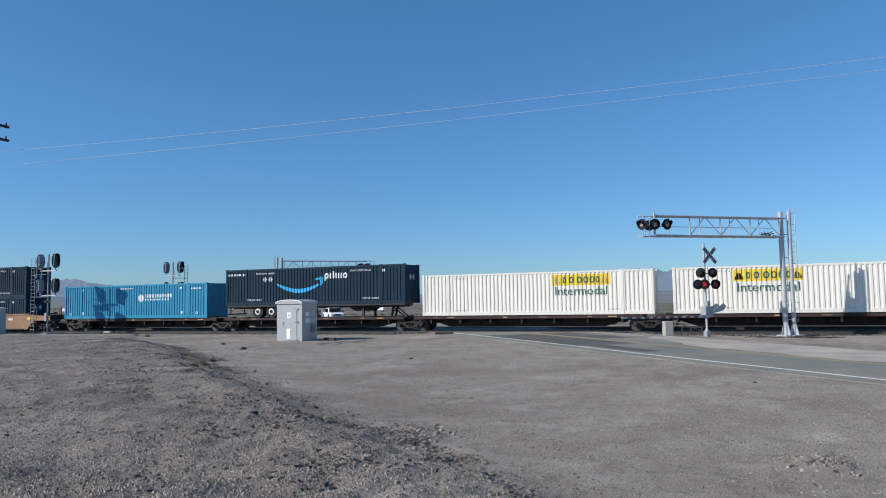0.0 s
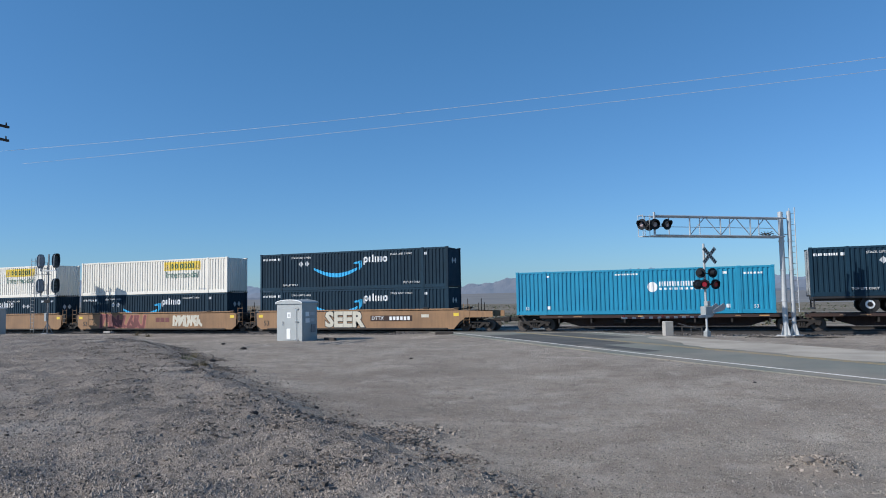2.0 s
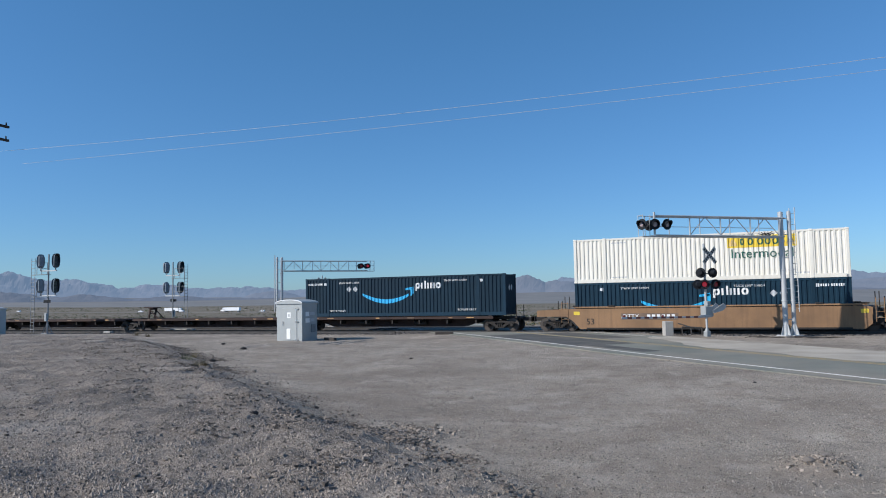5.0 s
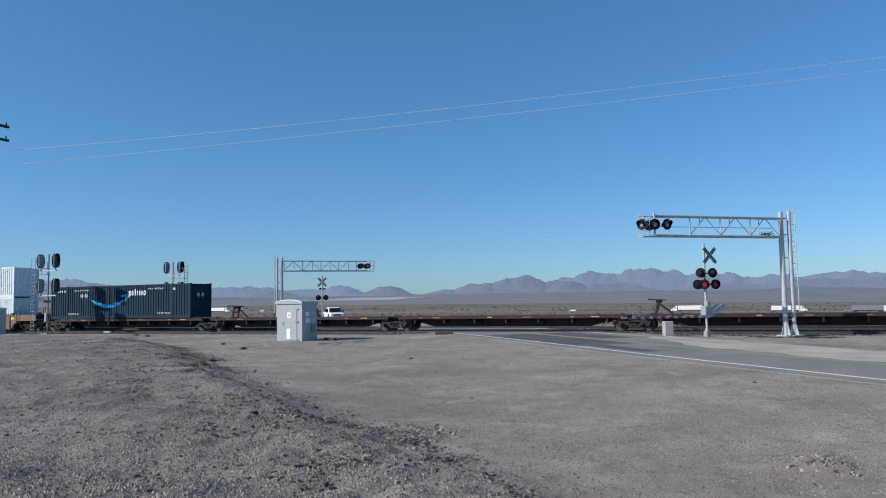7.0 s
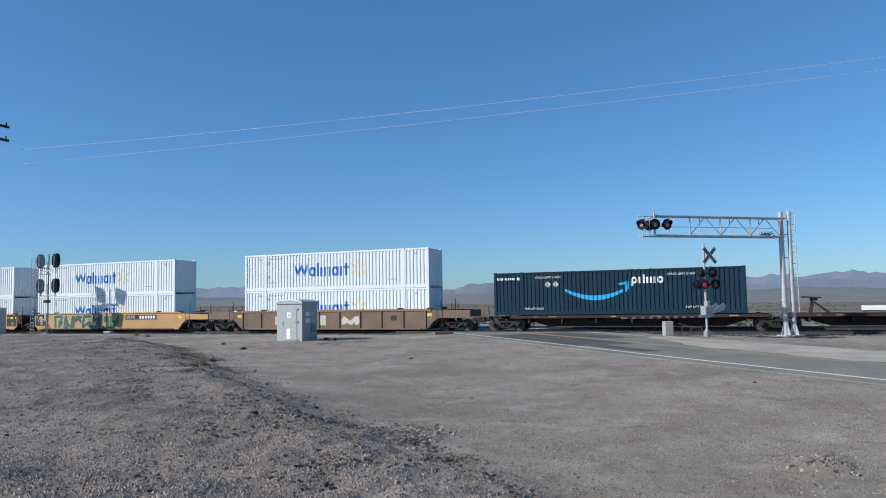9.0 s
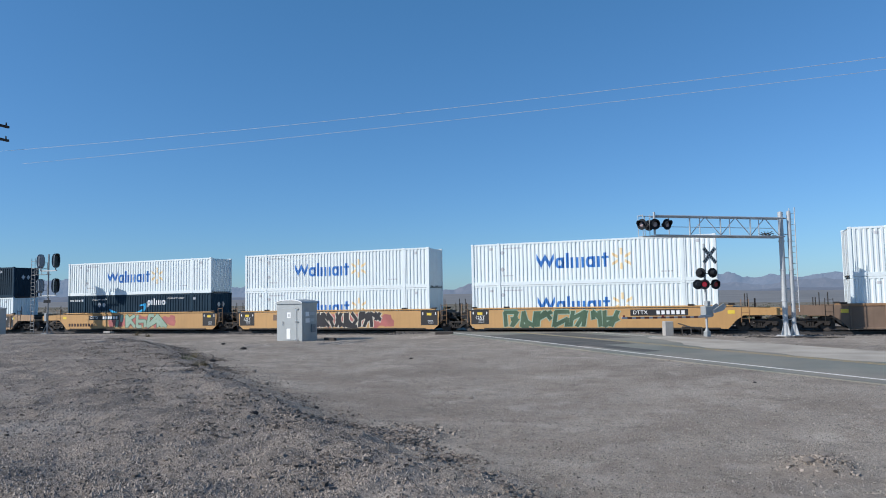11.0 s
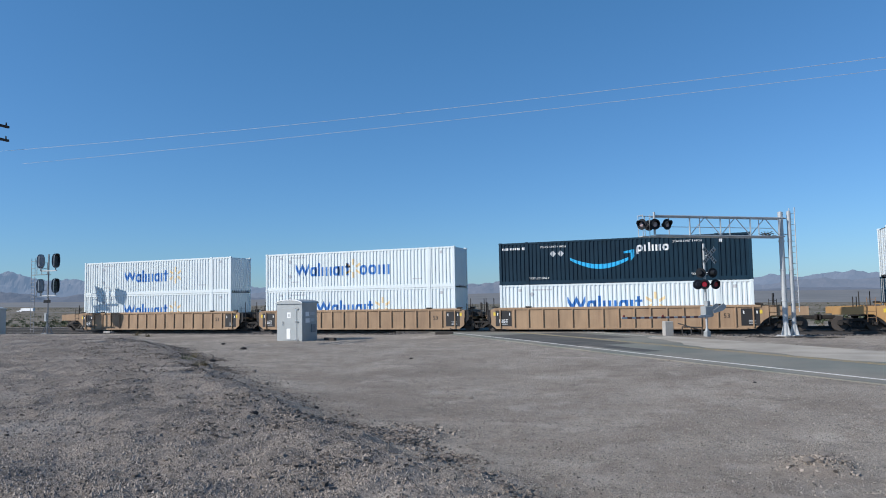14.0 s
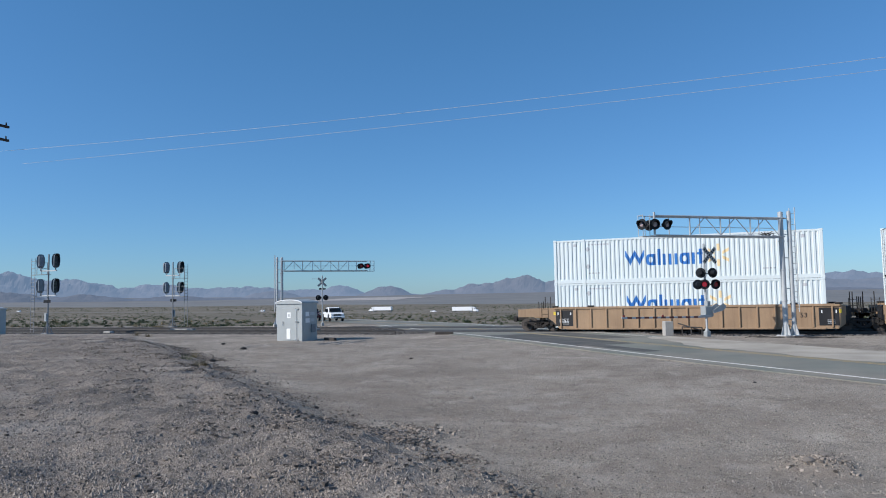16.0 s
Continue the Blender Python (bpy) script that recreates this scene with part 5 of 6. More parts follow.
    for xx in (-arm - 0.75, -arm - 0.35):
        for yy in (-0.14, 0.30):
            tube(bm, (xx, yy, 5.42), (xx, yy, 6.55), 0.02, seg=6)
    for zz in (6.0, 6.52):
        tube(bm, (-arm - 0.75, -0.14, zz), (-arm - 0.75, 0.30, zz), 0.02, seg=6)
        tube(bm, (-arm - 0.75, 0.30, zz), (-arm + 0.6, 0.30, zz), 0.02, seg=6)
    part("cage_rail", bm, GALV, ob)
    if lit:
        for i, k in enumerate((0.35, -0.35)):
            lamp_head(ob, -arm + 0.35 + k, 0.42, 5.98, 165, lit=(i == 1))
            lamp_head(ob, -arm + 0.35 + k, -0.35, 5.98, 15)
    else:
        for k, yy, tn in ((-0.86, -0.20, -68), (-0.20, -0.40, -12), (-0.11, 0.26, 120), (0.53, -0.40, 8)):
            lamp_head(ob, -arm + k, yy, 6.03, tn, off=True)
        bm = bmesh.new()
        tube(bm, (-arm - 0.10, -0.2, 5.5), (-arm - 0.10, -0.2, 6.68), 0.055, seg=10)
        part("lamp_post", bm, GALV, ob)
        bm = bmesh.new()
        rng = random.Random(3)
        for k in range(70):
            a, r = rng.uniform(0, 6.28), rng.uniform(0.05, 0.36)
            pnt = Vector((-0.85 + r * math.cos(a), 0.07 + 0.5 * r * math.sin(a), 5.47 + rng.uniform(0, 0.2) * (1.2 - r)))
            tube(bm, pnt, pnt + Vector((rng.uniform(-0.3, 0.3), rng.uniform(-0.2, 0.2), rng.uniform(-0.03, 0.12))), 0.012, seg=4)
        me = finish(bm, "twig_nest", TIMBER)
        nest = thing("twig_nest", "brown twig nest lodged on the signal bridge", "nest", ob.matrix_basis.copy(), mesh=me)
        nest["kind"] = "stuff"
    return ob


def crossing_mast(x, y, turn, gate, label, lit):
    """A crossing signal: mast, crossbuck, flashing lamps, and a lowered gate where gate is its length; faces local -y."""
    z0 = on_ground(x, y) - 0.02
    ob = thing("crossing_signal", label, "crossing signal", pose(x, y, z0, 0, 0, turn), "crossing signals")
    part("mast", tube(bmesh.new(), (0, 0, 0.0), (0, 0, 5.35), 0.065, seg=14), GALV, ob)
    bm = bmesh.new()
    box(bm, -0.15, 0.15, -0.15, 0.15, 0.0, 0.35, 0.03)
    tube(bm, (0, 0, 0.35), (0, 0, 0.5), 0.11, 0.07, seg=12)
    part("mast_base", bm, ALU, ob)
    for a in (45, -45):
        bm = bmesh.new()
        box(bm, -0.61, 0.61, -0.015, 0.0, -0.115, 0.115, 0.004)
        blade = part("crossbuck_blade", bm, ALU, ob, "white crossbuck board", at=pose(0.2 if gate else 0, (-0.22 if gate else -0.10) - (0.02 if a > 0 else 0), 4.66, 0, a, 0))
        for i in range(8 if a > 0 else 7):
            xx = -0.52 + i * 0.15
            if a < 0 and abs(xx) < 0.12:
                continue
            part("board_bar", box(bmesh.new(), xx, xx + 0.08, -0.020, -0.0155, -0.07, 0.07), BLACKP, blade)
    part("cross_arm", tube(bmesh.new(), (-0.42, 0, 3.0), (0.42, 0, 3.0), 0.035, seg=8), LAMPBLK, ob)
    for s in (-1, 1):
        lamp_head(ob, s * 0.40 + (0.10 if gate else 0), -0.30 if gate else -0.18, 3.0, (-40 if s < 0 else -14) if gate else 0, lit=(lit and s < 0))
        if gate:
            lamp_head(ob, s * 0.42 + 0.06, -0.10, 3.66, 128 if s < 0 else 172, off=True)
    if gate:
        lamp_head(ob, -0.42, 0.10, 3.0, 150, off=True)
    if gate:
        part("upper_cross_arm", tube(bmesh.new(), (-0.4, 0, 3.62), (0.4, 0, 3.62), 0.03, seg=8), LAMPBLK, ob)
        bm = bmesh.new()
        box(bm, -0.30, 0.30, -0.28, 0.16, 1.15, 1.75, 0.04)
        box(bm, -0.12, 0.14, -0.24, 0.05, 1.75, 2.05, 0.03)
        part("gate_motor", bm, ALU, ob, "grey gate motor housing")
        part("sign_bracket", bar(bmesh.new(), (0, 0, 4.66), (0.2, -0.2, 4.66), 0.05, 0.05), GALV, ob)
        for yy in (-0.34, 0.24):
            bm = bmesh.new()
            prism(bm, [(0.25, 1.35), (0.95, 1.50), (1.15, 1.75), (0.95, 1.90), (0.15, 1.5)], yy - 0.02, yy + 0.02)
            part("counterweight_arm", bm, GALV, ob)
        bm = bmesh.new()
        box(bm, -0.75, 0.05, -0.34, -0.30, 1.12, 1.26)
        part("gate_saddle", bm, GALV, ob)
        bm = bmesh.new()
        armob = part("gate_arm", box(bm, -gate, -0.6, -0.345, -0.315, 1.10, 1.20, 0.01), FADED, ob, "lowered red and white striped gate arm", at=pose(0, 0, 0, 0, 0.8, 0))
        for i in range(9):
            xx = -0.9 - i * (gate - 1.0) / 9
            part("red_stripe", box(bmesh.new(), xx - 0.30, xx, -0.349, -0.311, 1.097, 1.203), BARRIER, armob)
        for xx in (-gate + 0.15, -gate * 0.55):
            part("gate_lamp", tube(bmesh.new(), (xx, -0.33, 1.20), (xx, -0.33, 1.30), 0.05, seg=10), REDLENS, armob)
    else:
        bm = bmesh.new()
        box(bm, -0.35, 0.35, -0.03, 0.0, 3.85, 4.02)
        part("sign_plate", bm, BLACKP, ob)
        part("side_arm", tube(bmesh.new(), (0, 0, 5.0), (1.1, 0, 5.0), 0.02, seg=6), GALV, ob)
    return ob


NEAR_TURN = ROAD_ANGLE      # local x lies across the road
gantry(2.93, 43.3, NEAR_TURN - 4.0, 8.1, "galvanised cantilever signal bridge beside the road", False, 0.10)
gantry(-42.5, 61.3, NEAR_TURN + 180, 9.0, "galvanised cantilever signal bridge beyond the tracks", True, 0.28)
crossing_mast(-1.15, 43.3, NEAR_TURN, 6.0, "grey crossing signal mast with a lowered gate", True)
crossing_mast(-39.9, 64.9, NEAR_TURN + 180, 0, "grey crossing signal mast with a crossbuck beyond the tracks", False)


# Paler copy of the signal paint, with haze and light put into its colour.
SIGPALE = mat("weathered_haze_pale_signal_paint", (0.21, 0.25, 0.29), 0.6, var=0.25, scale=2.0, streak=0.3)


def block_signal(x, y, turn, label):
    """A railway signal: mast on a tripod foot, two levels of paired hooded heads, platforms and a ladder."""
    z0 = on_ground(x, y) - 0.02
    ob = thing("railway_signal", label, "railway signal", pose(x, y, z0, 0, 0, turn), "railway signals")
    part("mast", tube(bmesh.new(), (0, 0, 0.0), (0, 0, 6.9), 0.075, 0.06, seg=12), MASTG, ob)
    bm = bmesh.new()
    for a in range(4):
        c, s = math.cos(a * 1.571 + 0.785), math.sin(a * 1.571 + 0.785)
        bar(bm, (c * 0.42, s * 0.42, 0.0), (c * 0.06, s * 0.06, 0.9), 0.06, 0.06)
    box(bm, -0.35, 0.35, -0.35, 0.35, 0.0, 0.12, 0.02)
    part("mast_foot", bm, MASTG, ob)
    part("cable_box", box(bmesh.new(), -0.16, 0.10, -0.22, -0.06, 1.15, 1.85, 0.02), ALU, ob)
    part("number_plate", box(bmesh.new(), -0.42, 0.42, -0.10, -0.08, 2.72, 2.98, 0.01), LAMPBLK, ob)

    def head(mt=SIGBLK):
        bm = bmesh.new()
        out = [(0.33 * math.copysign(abs(math.cos(a_)) ** 0.7, math.cos(a_)), 0.62 * math.copysign(abs(math.sin(a_)) ** 0.8, math.sin(a_))) for a_ in [2 * math.pi * k / 20 for k in range(20)]]
        prism(bm, out, 0.0, 0.035)
        box(bm, -0.18, 0.18, 0.035, 0.22, -0.46, 0.46, 0.04)
        tube(bm, (0, 0.1, -0.85), (0, 0.1, -0.5), 0.05, seg=8)
        return finish(bm, "signal_head", mt)

    def shade(mt=SIGBLK):
        """One long hood round all the lenses, open below."""
        bm = bmesh.new()
        prof = [(-0.19, -0.50), (-0.21, 0.0), (-0.19, 0.42), (-0.11, 0.54), (0.0, 0.57), (0.11, 0.54), (0.19, 0.42), (0.21, 0.0), (0.19, -0.50)]
        deep = [0.42, 0.52, 0.62, 0.66, 0.67, 0.66, 0.62, 0.52, 0.42]
        rings = [[bm.verts.new((x_ * k, -0.0 if near else -dd, z_ * k)) for (x_, z_), dd in zip(prof, deep)] for near, k in ((True, 1.0), (False, 1.04), (False, 1.0), (True, 0.96))]
        for r0, r1 in zip(rings, rings[1:]):
            for i in range(len(prof) - 1):
                bm.faces.new((r0[i], r0[i + 1], r1[i + 1], r1[i]))
        return finish(bm, "hood", mt)
    for z in (6.32, 4.18):
        part("bracket", bar(bmesh.new(), (-0.94, 0, z - 0.84), (0.94, 0, z - 0.84), 0.10, 0.10), GALV, ob)
        for s in (-1, 1):
            # The heads on the left take the paler, light-washed copy.
            pale = (s < 0) == (turn == 0)
            mt, tag = (SIGPALE, "pale_") if pale else (SIGBLK, "")
            h = part("signal_head", shared(tag + "signal_head", lambda: head(mt)), mt, ob, "weathered oval signal head paled by haze and light" if pale else "black oval signal head with a long hood", at=pose(s * 0.92, -0.05, z, 0, 0, 60 if s > 0 else -118))
            part("hood", shared(tag + "signal_hood", lambda: shade(mt)), mt, h)
            for k in (-0.28, 0.0, 0.28):
                part("signal_lens", shared("signal_lens", lambda: finish(tube(bmesh.new(), (0, -0.012, 0), (0, 0, 0), 0.1, seg=14), "signal_lens", GLASS)), GLASS, h, at=pose(0, 0, k))
    for z in (5.15, 2.98 + 0.25):
        bm = bmesh.new()
        box(bm, -1.8, -0.05, -0.2, 0.3, z, z + 0.03)
        part("platform", bm, MASTG, ob)
        bm = bmesh.new()
        for xx in (-1.8, -1.2, -0.5):
            tube(bm, (xx, 0.3, z), (xx, 0.3, z + 1.05), 0.024, seg=6)
        for zz in (0.55, 1.05):
            tube(bm, (-1.8, 0.3, z + zz), (-0.5, 0.3, z + zz), 0.022, seg=6)
        part("guard_rail", bm, MASTG, ob)
    bm = bmesh.new()
    for xx in (-1.75, -1.33):
        tube(bm, (xx, -0.25, 0.15), (xx, -0.25, 6.6), 0.022, seg=6)
    part("ladder_rail", bm, MASTG, ob)
    rung = shared("sig_rung", lambda: finish(tube(bmesh.new(), (-1.75, -0.25, 0), (-1.33, -0.25, 0), 0.018, seg=6), "rung", MASTG))
    for i in range(20):
        part("rung", rung, MASTG, ob, at=pose(0, 0, 0.45 + i * 0.31))
    return ob


block_signal(-54.2, 43.75, 0, "dark railway signal mast with four heads and a ladder")
block_signal(-54.3, 58.6, 180, "dark railway signal mast beyond the tracks")


def equipment_hut(x, y, turn):
    """A metal signal hut with a low gable, a door with vent and handle, and plates on its side."""
    z0 = on_ground(x, y) - 0.03
    w, d, h = 2.14, 1.35, 2.34
    ob = thing("equipment_hut", "grey metal signal equipment hut standing on gravel", "hut", pose(x, y, z0, 0, 0, turn))
    part("body", box(bmesh.new(), 0, w, 0, d, 0.0, h, 0.012), ALU, ob)
    bm = bmesh.new()
    out = [(-0.06, h - 0.02), (w + 0.06, h - 0.02)] + [(w / 2 + (w / 2 + 0.06) * math.cos(a), h + 0.05 + 0.2 * math.sin(a)) for a in [math.pi * k / 12 for k in range(13)]]
    prism(bm, out, -0.07, d + 0.07)
    part("roof", bm, ALU, ob)
    bm = bmesh.new()
    arc = [(w / 2 + (w / 2 + 0.05) * math.cos(a), h + 0.03 + 0.2 * math.sin(a)) for a in [math.pi * k / 12 for k in range(13)]]
    for (xa, za), (xb, zb) in zip(arc, arc[1:]):
        bar(bm, (xa, -0.08, za), (xb, -0.08, zb), 0.02, 0.05)
    part("roof_trim", bm, LETTER, ob)
    door = part("door", box(bmesh.new(), 0.52, 1.72, -0.035, -0.002, 0.08, 2.05, 0.01), ALU, ob, "grey metal door")
    part("notice", box(bmesh.new(), 0.92, 1.22, -0.040, -0.036, 1.45, 1.80), LETTER, door)
    part("notice_mark", box(bmesh.new(), 0.99, 1.15, -0.044, -0.0405, 1.52, 1.70), FADED, door)
    vent = part("vent", box(bmesh.new(), 0.88, 1.20, -0.048, -0.036, 0.16, 0.80), LETTER, door, "white louvred vent")
    for i in range(9):
        part("louvre", box(bmesh.new(), 0.90, 1.18, -0.056, -0.049, 0.19 + i * 0.066, 0.225 + i * 0.066), LETTER, vent)
    for z in (0.06, 1.18, 1.86 + 0.1):
        part("hinge", box(bmesh.new(), 1.62, 1.86, -0.060, -0.036, z, z + 0.09, 0.01), CHROME, door)
    part("handle", tube(bmesh.new(), (0.60, -0.08, 1.0), (0.60, -0.08, 1.25), 0.02, seg=8), CHROME, door)
    for i, (y0, y1, z0_, z1_) in enumerate(((0.30, 0.62, 1.55, 1.82), (0.72, 1.12, 1.60, 1.80), (0.30, 0.66, 1.15, 1.42), (0.74, 1.10, 1.22, 1.40))):
        part("side_notice", box(bmesh.new(), w + 0.002, w + 0.008, y0, y1, z0_, z1_), LETTER if i % 2 == 0 else FADED, ob)
    part("meter_box", box(bmesh.new(), w + 0.002, w + 0.09, 0.78, 1.14, 0.55, 1.05, 0.015), MASTG, ob)
    part("skid", box(bmesh.new(), -0.03, w + 0.03, -0.02, d + 0.02, -0.06, 0.03), CONCRETE, ob)
    return ob


equipment_hut(-26.35, 37.45, -10)
bm = bmesh.new()
box(bm, 0, 1.9, 0, 1.3, -0.05, 2.0, 0.02)
h2 = thing("equipment_cabinet", "pale grey metal signal cabinet by the tracks", "cabinet", pose(-55.5, 38.4, on_ground(-55.5, 38.4), 0, 0, -8))
part("body", bm, ALU, h2)
bm = bmesh.new()
prism(bm, [(-0.05, 1.98), (1.95, 1.98), (1.95, 2.05), (0.95, 2.16), (-0.05, 2.05)], -0.05, 1.35)
part("roof", bm, ALU, h2)

# concrete block, pipe frame, ties added for shadow, and debris by the near signal
z = on_ground(-3.1, 42.9)
ob = thing("concrete_block", "pale weathered concrete block beside the gate", "block", pose(-3.4, 42.8, z - 0.02, 0, 0, 25),
           mesh=finish(box(bmesh.new(), 0, 0.5, 0, 0.5, 0, 0.85, 0.03), "concrete_block", CONCRETE))
ob = thing("pipe_frame", "rusty low pipe frame beside the tracks", "frame", pose(-2.5, 43.3, z, 0, 0, 12))
for a, b in (((0, 0, 0), (0, 0, 0.5)), ((1.1, 0, 0), (1.1, 0, 0.45)), ((0, 0, 0.5), (1.1, 0, 0.45)), ((-0.2, 0.2, 0.7), (1.0, 0.1, 0.3)), ((0.5, 0, 0), (0.5, 0.0, 0.47))):
    part("pipe", tube(bmesh.new(), a, b, 0.035, seg=8), RAIL, ob)


def loose_tie(x, y, turn, length, label):
    zt = on_ground(x, y)
    me = finish(box(bmesh.new(), -length / 2, length / 2, -0.12, 0.12, 0, 0.2, 0.02), "loose_tie", TIMBER)
    return thing("loose_tie", label, "timber", pose(x, y, zt - 0.03, 0, 0, turn), mesh=me)


# Dark timbers added in place of the shadow lying beside the hut.
loose_tie(-23.0, 38.3, -15, 0.9, "dark short timber standing in for shadow on gravel")
loose_tie(-17.6, 43.9, 12, 1.2, "dark timber standing in for shadow by the tracks")
bm = bmesh.new()
for i in range(5):
    pts = [Vector((-1.6 + k * 0.5, 0.12 * math.sin(k * 1.3 + i), 0.03 + 0.05 * abs(math.sin(k * 0.9 + i * 2)))) + Vector((0.2 * i, -0.06 * i, 0)) for k in range(9)]
    for a, b in zip(pts, pts[1:]):
        tube(bm, a, b, 0.018, seg=5)
me = finish(bm, "loose_cable", SOOT)
thing("loose_cable", "tangle of black cable lying on the ground", "cable", pose(2.4, 42.3, on_ground(2.4, 42.3)), mesh=me)
for x, y, w in ((-47.5, 50.9, 2.6), (-33.2, 51.2, 1.2), (-50.5, 46.2, 0.8)):
    zt = -0.2
    me = finish(box(bmesh.new(), 0, w, 0, 0.5, 0, 0.22, 0.03), "track_box", CONCRETE)
    thing("track_box", "pale low concrete cable box between the tracks", "box", pose(x, y, zt), mesh=me)

# ---- utility pole and wires ----
px0, py0 = -34.8, 23.8
ob = thing("utility_pole", "weathered wooden utility pole with two crossarms", "utility pole", pose(px0, py0, on_ground(px0, py0) - 0.1))
part("pole", tube(bmesh.new(), (0, 0, 0), (0, 0, 11.9), 0.17, 0.11, seg=12), TIMBER, ob)
for z in (11.46, 10.74):
    a = part("crossarm", box(bmesh.new(), -0.06, 0.06, -1.75, 1.75, z - 0.06, z + 0.06), TIMBER, ob)
    for yy in (-1.6, -0.8, 0.8, 1.6):
        part("insulator", tube(bmesh.new(), (0, yy, z + 0.06), (0, yy, z + 0.22), 0.045, 0.03, seg=8), LAMPBLK, a)
copy_thing(ob, pose(46.0, py0, on_ground(46, py0) - 0.1))
WIRE = mat("pale_aluminium_wire", (0.48, 0.48, 0.48), 0.6, 0.2, var=0.05)
for y, z, left in ((25.0, 10.35, 0.0), (26.4, 10.4, 0.45)):
    cu = bpy.data.curves.new("power_line", "CURVE")
    cu.dimensions, cu.bevel_depth, cu.bevel_resolution = "3D", 0.0058, 1
    sp = cu.splines.new("POLY")
    n = 40
    sp.points.add(n)
    for i in range(n + 1):
        k = i / n
        sp.points[i].co = (px0 + (46.0 - px0) * k, y, z - left * (1 - k) ** 3 - 3.3 * k * (1 - k), 1)
    tmp = new("tmp_line", cu)
    bpy.context.view_layer.update()
    me = bpy.data.meshes.new_from_object(tmp.evaluated_get(bpy.context.evaluated_depsgraph_get()))
    bpy.data.objects.remove(tmp)
    me.materials.clear()
    me.materials.append(WIRE)
    thing("power_line", "thin pale power line high over the ground", "power line", mesh=me)


# ---- vehicles ----
def loft(bm, sections):
    """Joins closed outlines of equal length."""
    rings = [[bm.verts.new(p) for p in s] for s in sections]
    n = len(rings[0])
    for a, b in zip(rings, rings[1:]):
        for i in range(n):
            j = (i + 1) % n
            bm.faces.new((a[i], a[j], b[j], b[i]))
    bm.faces.new(rings[0][::-1])
    bm.faces.new(rings[-1])
    return bm


def rect(x, w, z0, z1, r=0.12):
    return [(x, -w + r, z0), (x, w - r, z0), (x, w, z0 + r), (x, w - 0.03, z1 - r), (x, w - r - 0.03, z1), (x, -w + r + 0.03, z1), (x, -w + 0.03, z1 - r), (x, -w, z0 + r)]


def road_wheels(ob, xs_, track, r, s=1.0):
    for x in xs_:
        for sgn in (-1, 1):
            tyre = part("tyre", shared(("cartyre", r), lambda: finish(tube(bmesh.new(), (0, -0.12, 0), (0, 0.12, 0), r, seg=20), "tyre", RUBBER)), RUBBER, ob, at=pose(x, sgn * track, r))
            part("rim", shared(("carrim", r), lambda: finish(tube(bmesh.new(), (0, -0.128, 0), (0, 0.128, 0), r * 0.62, seg=16), "rim", CHROME)), CHROME, tyre)


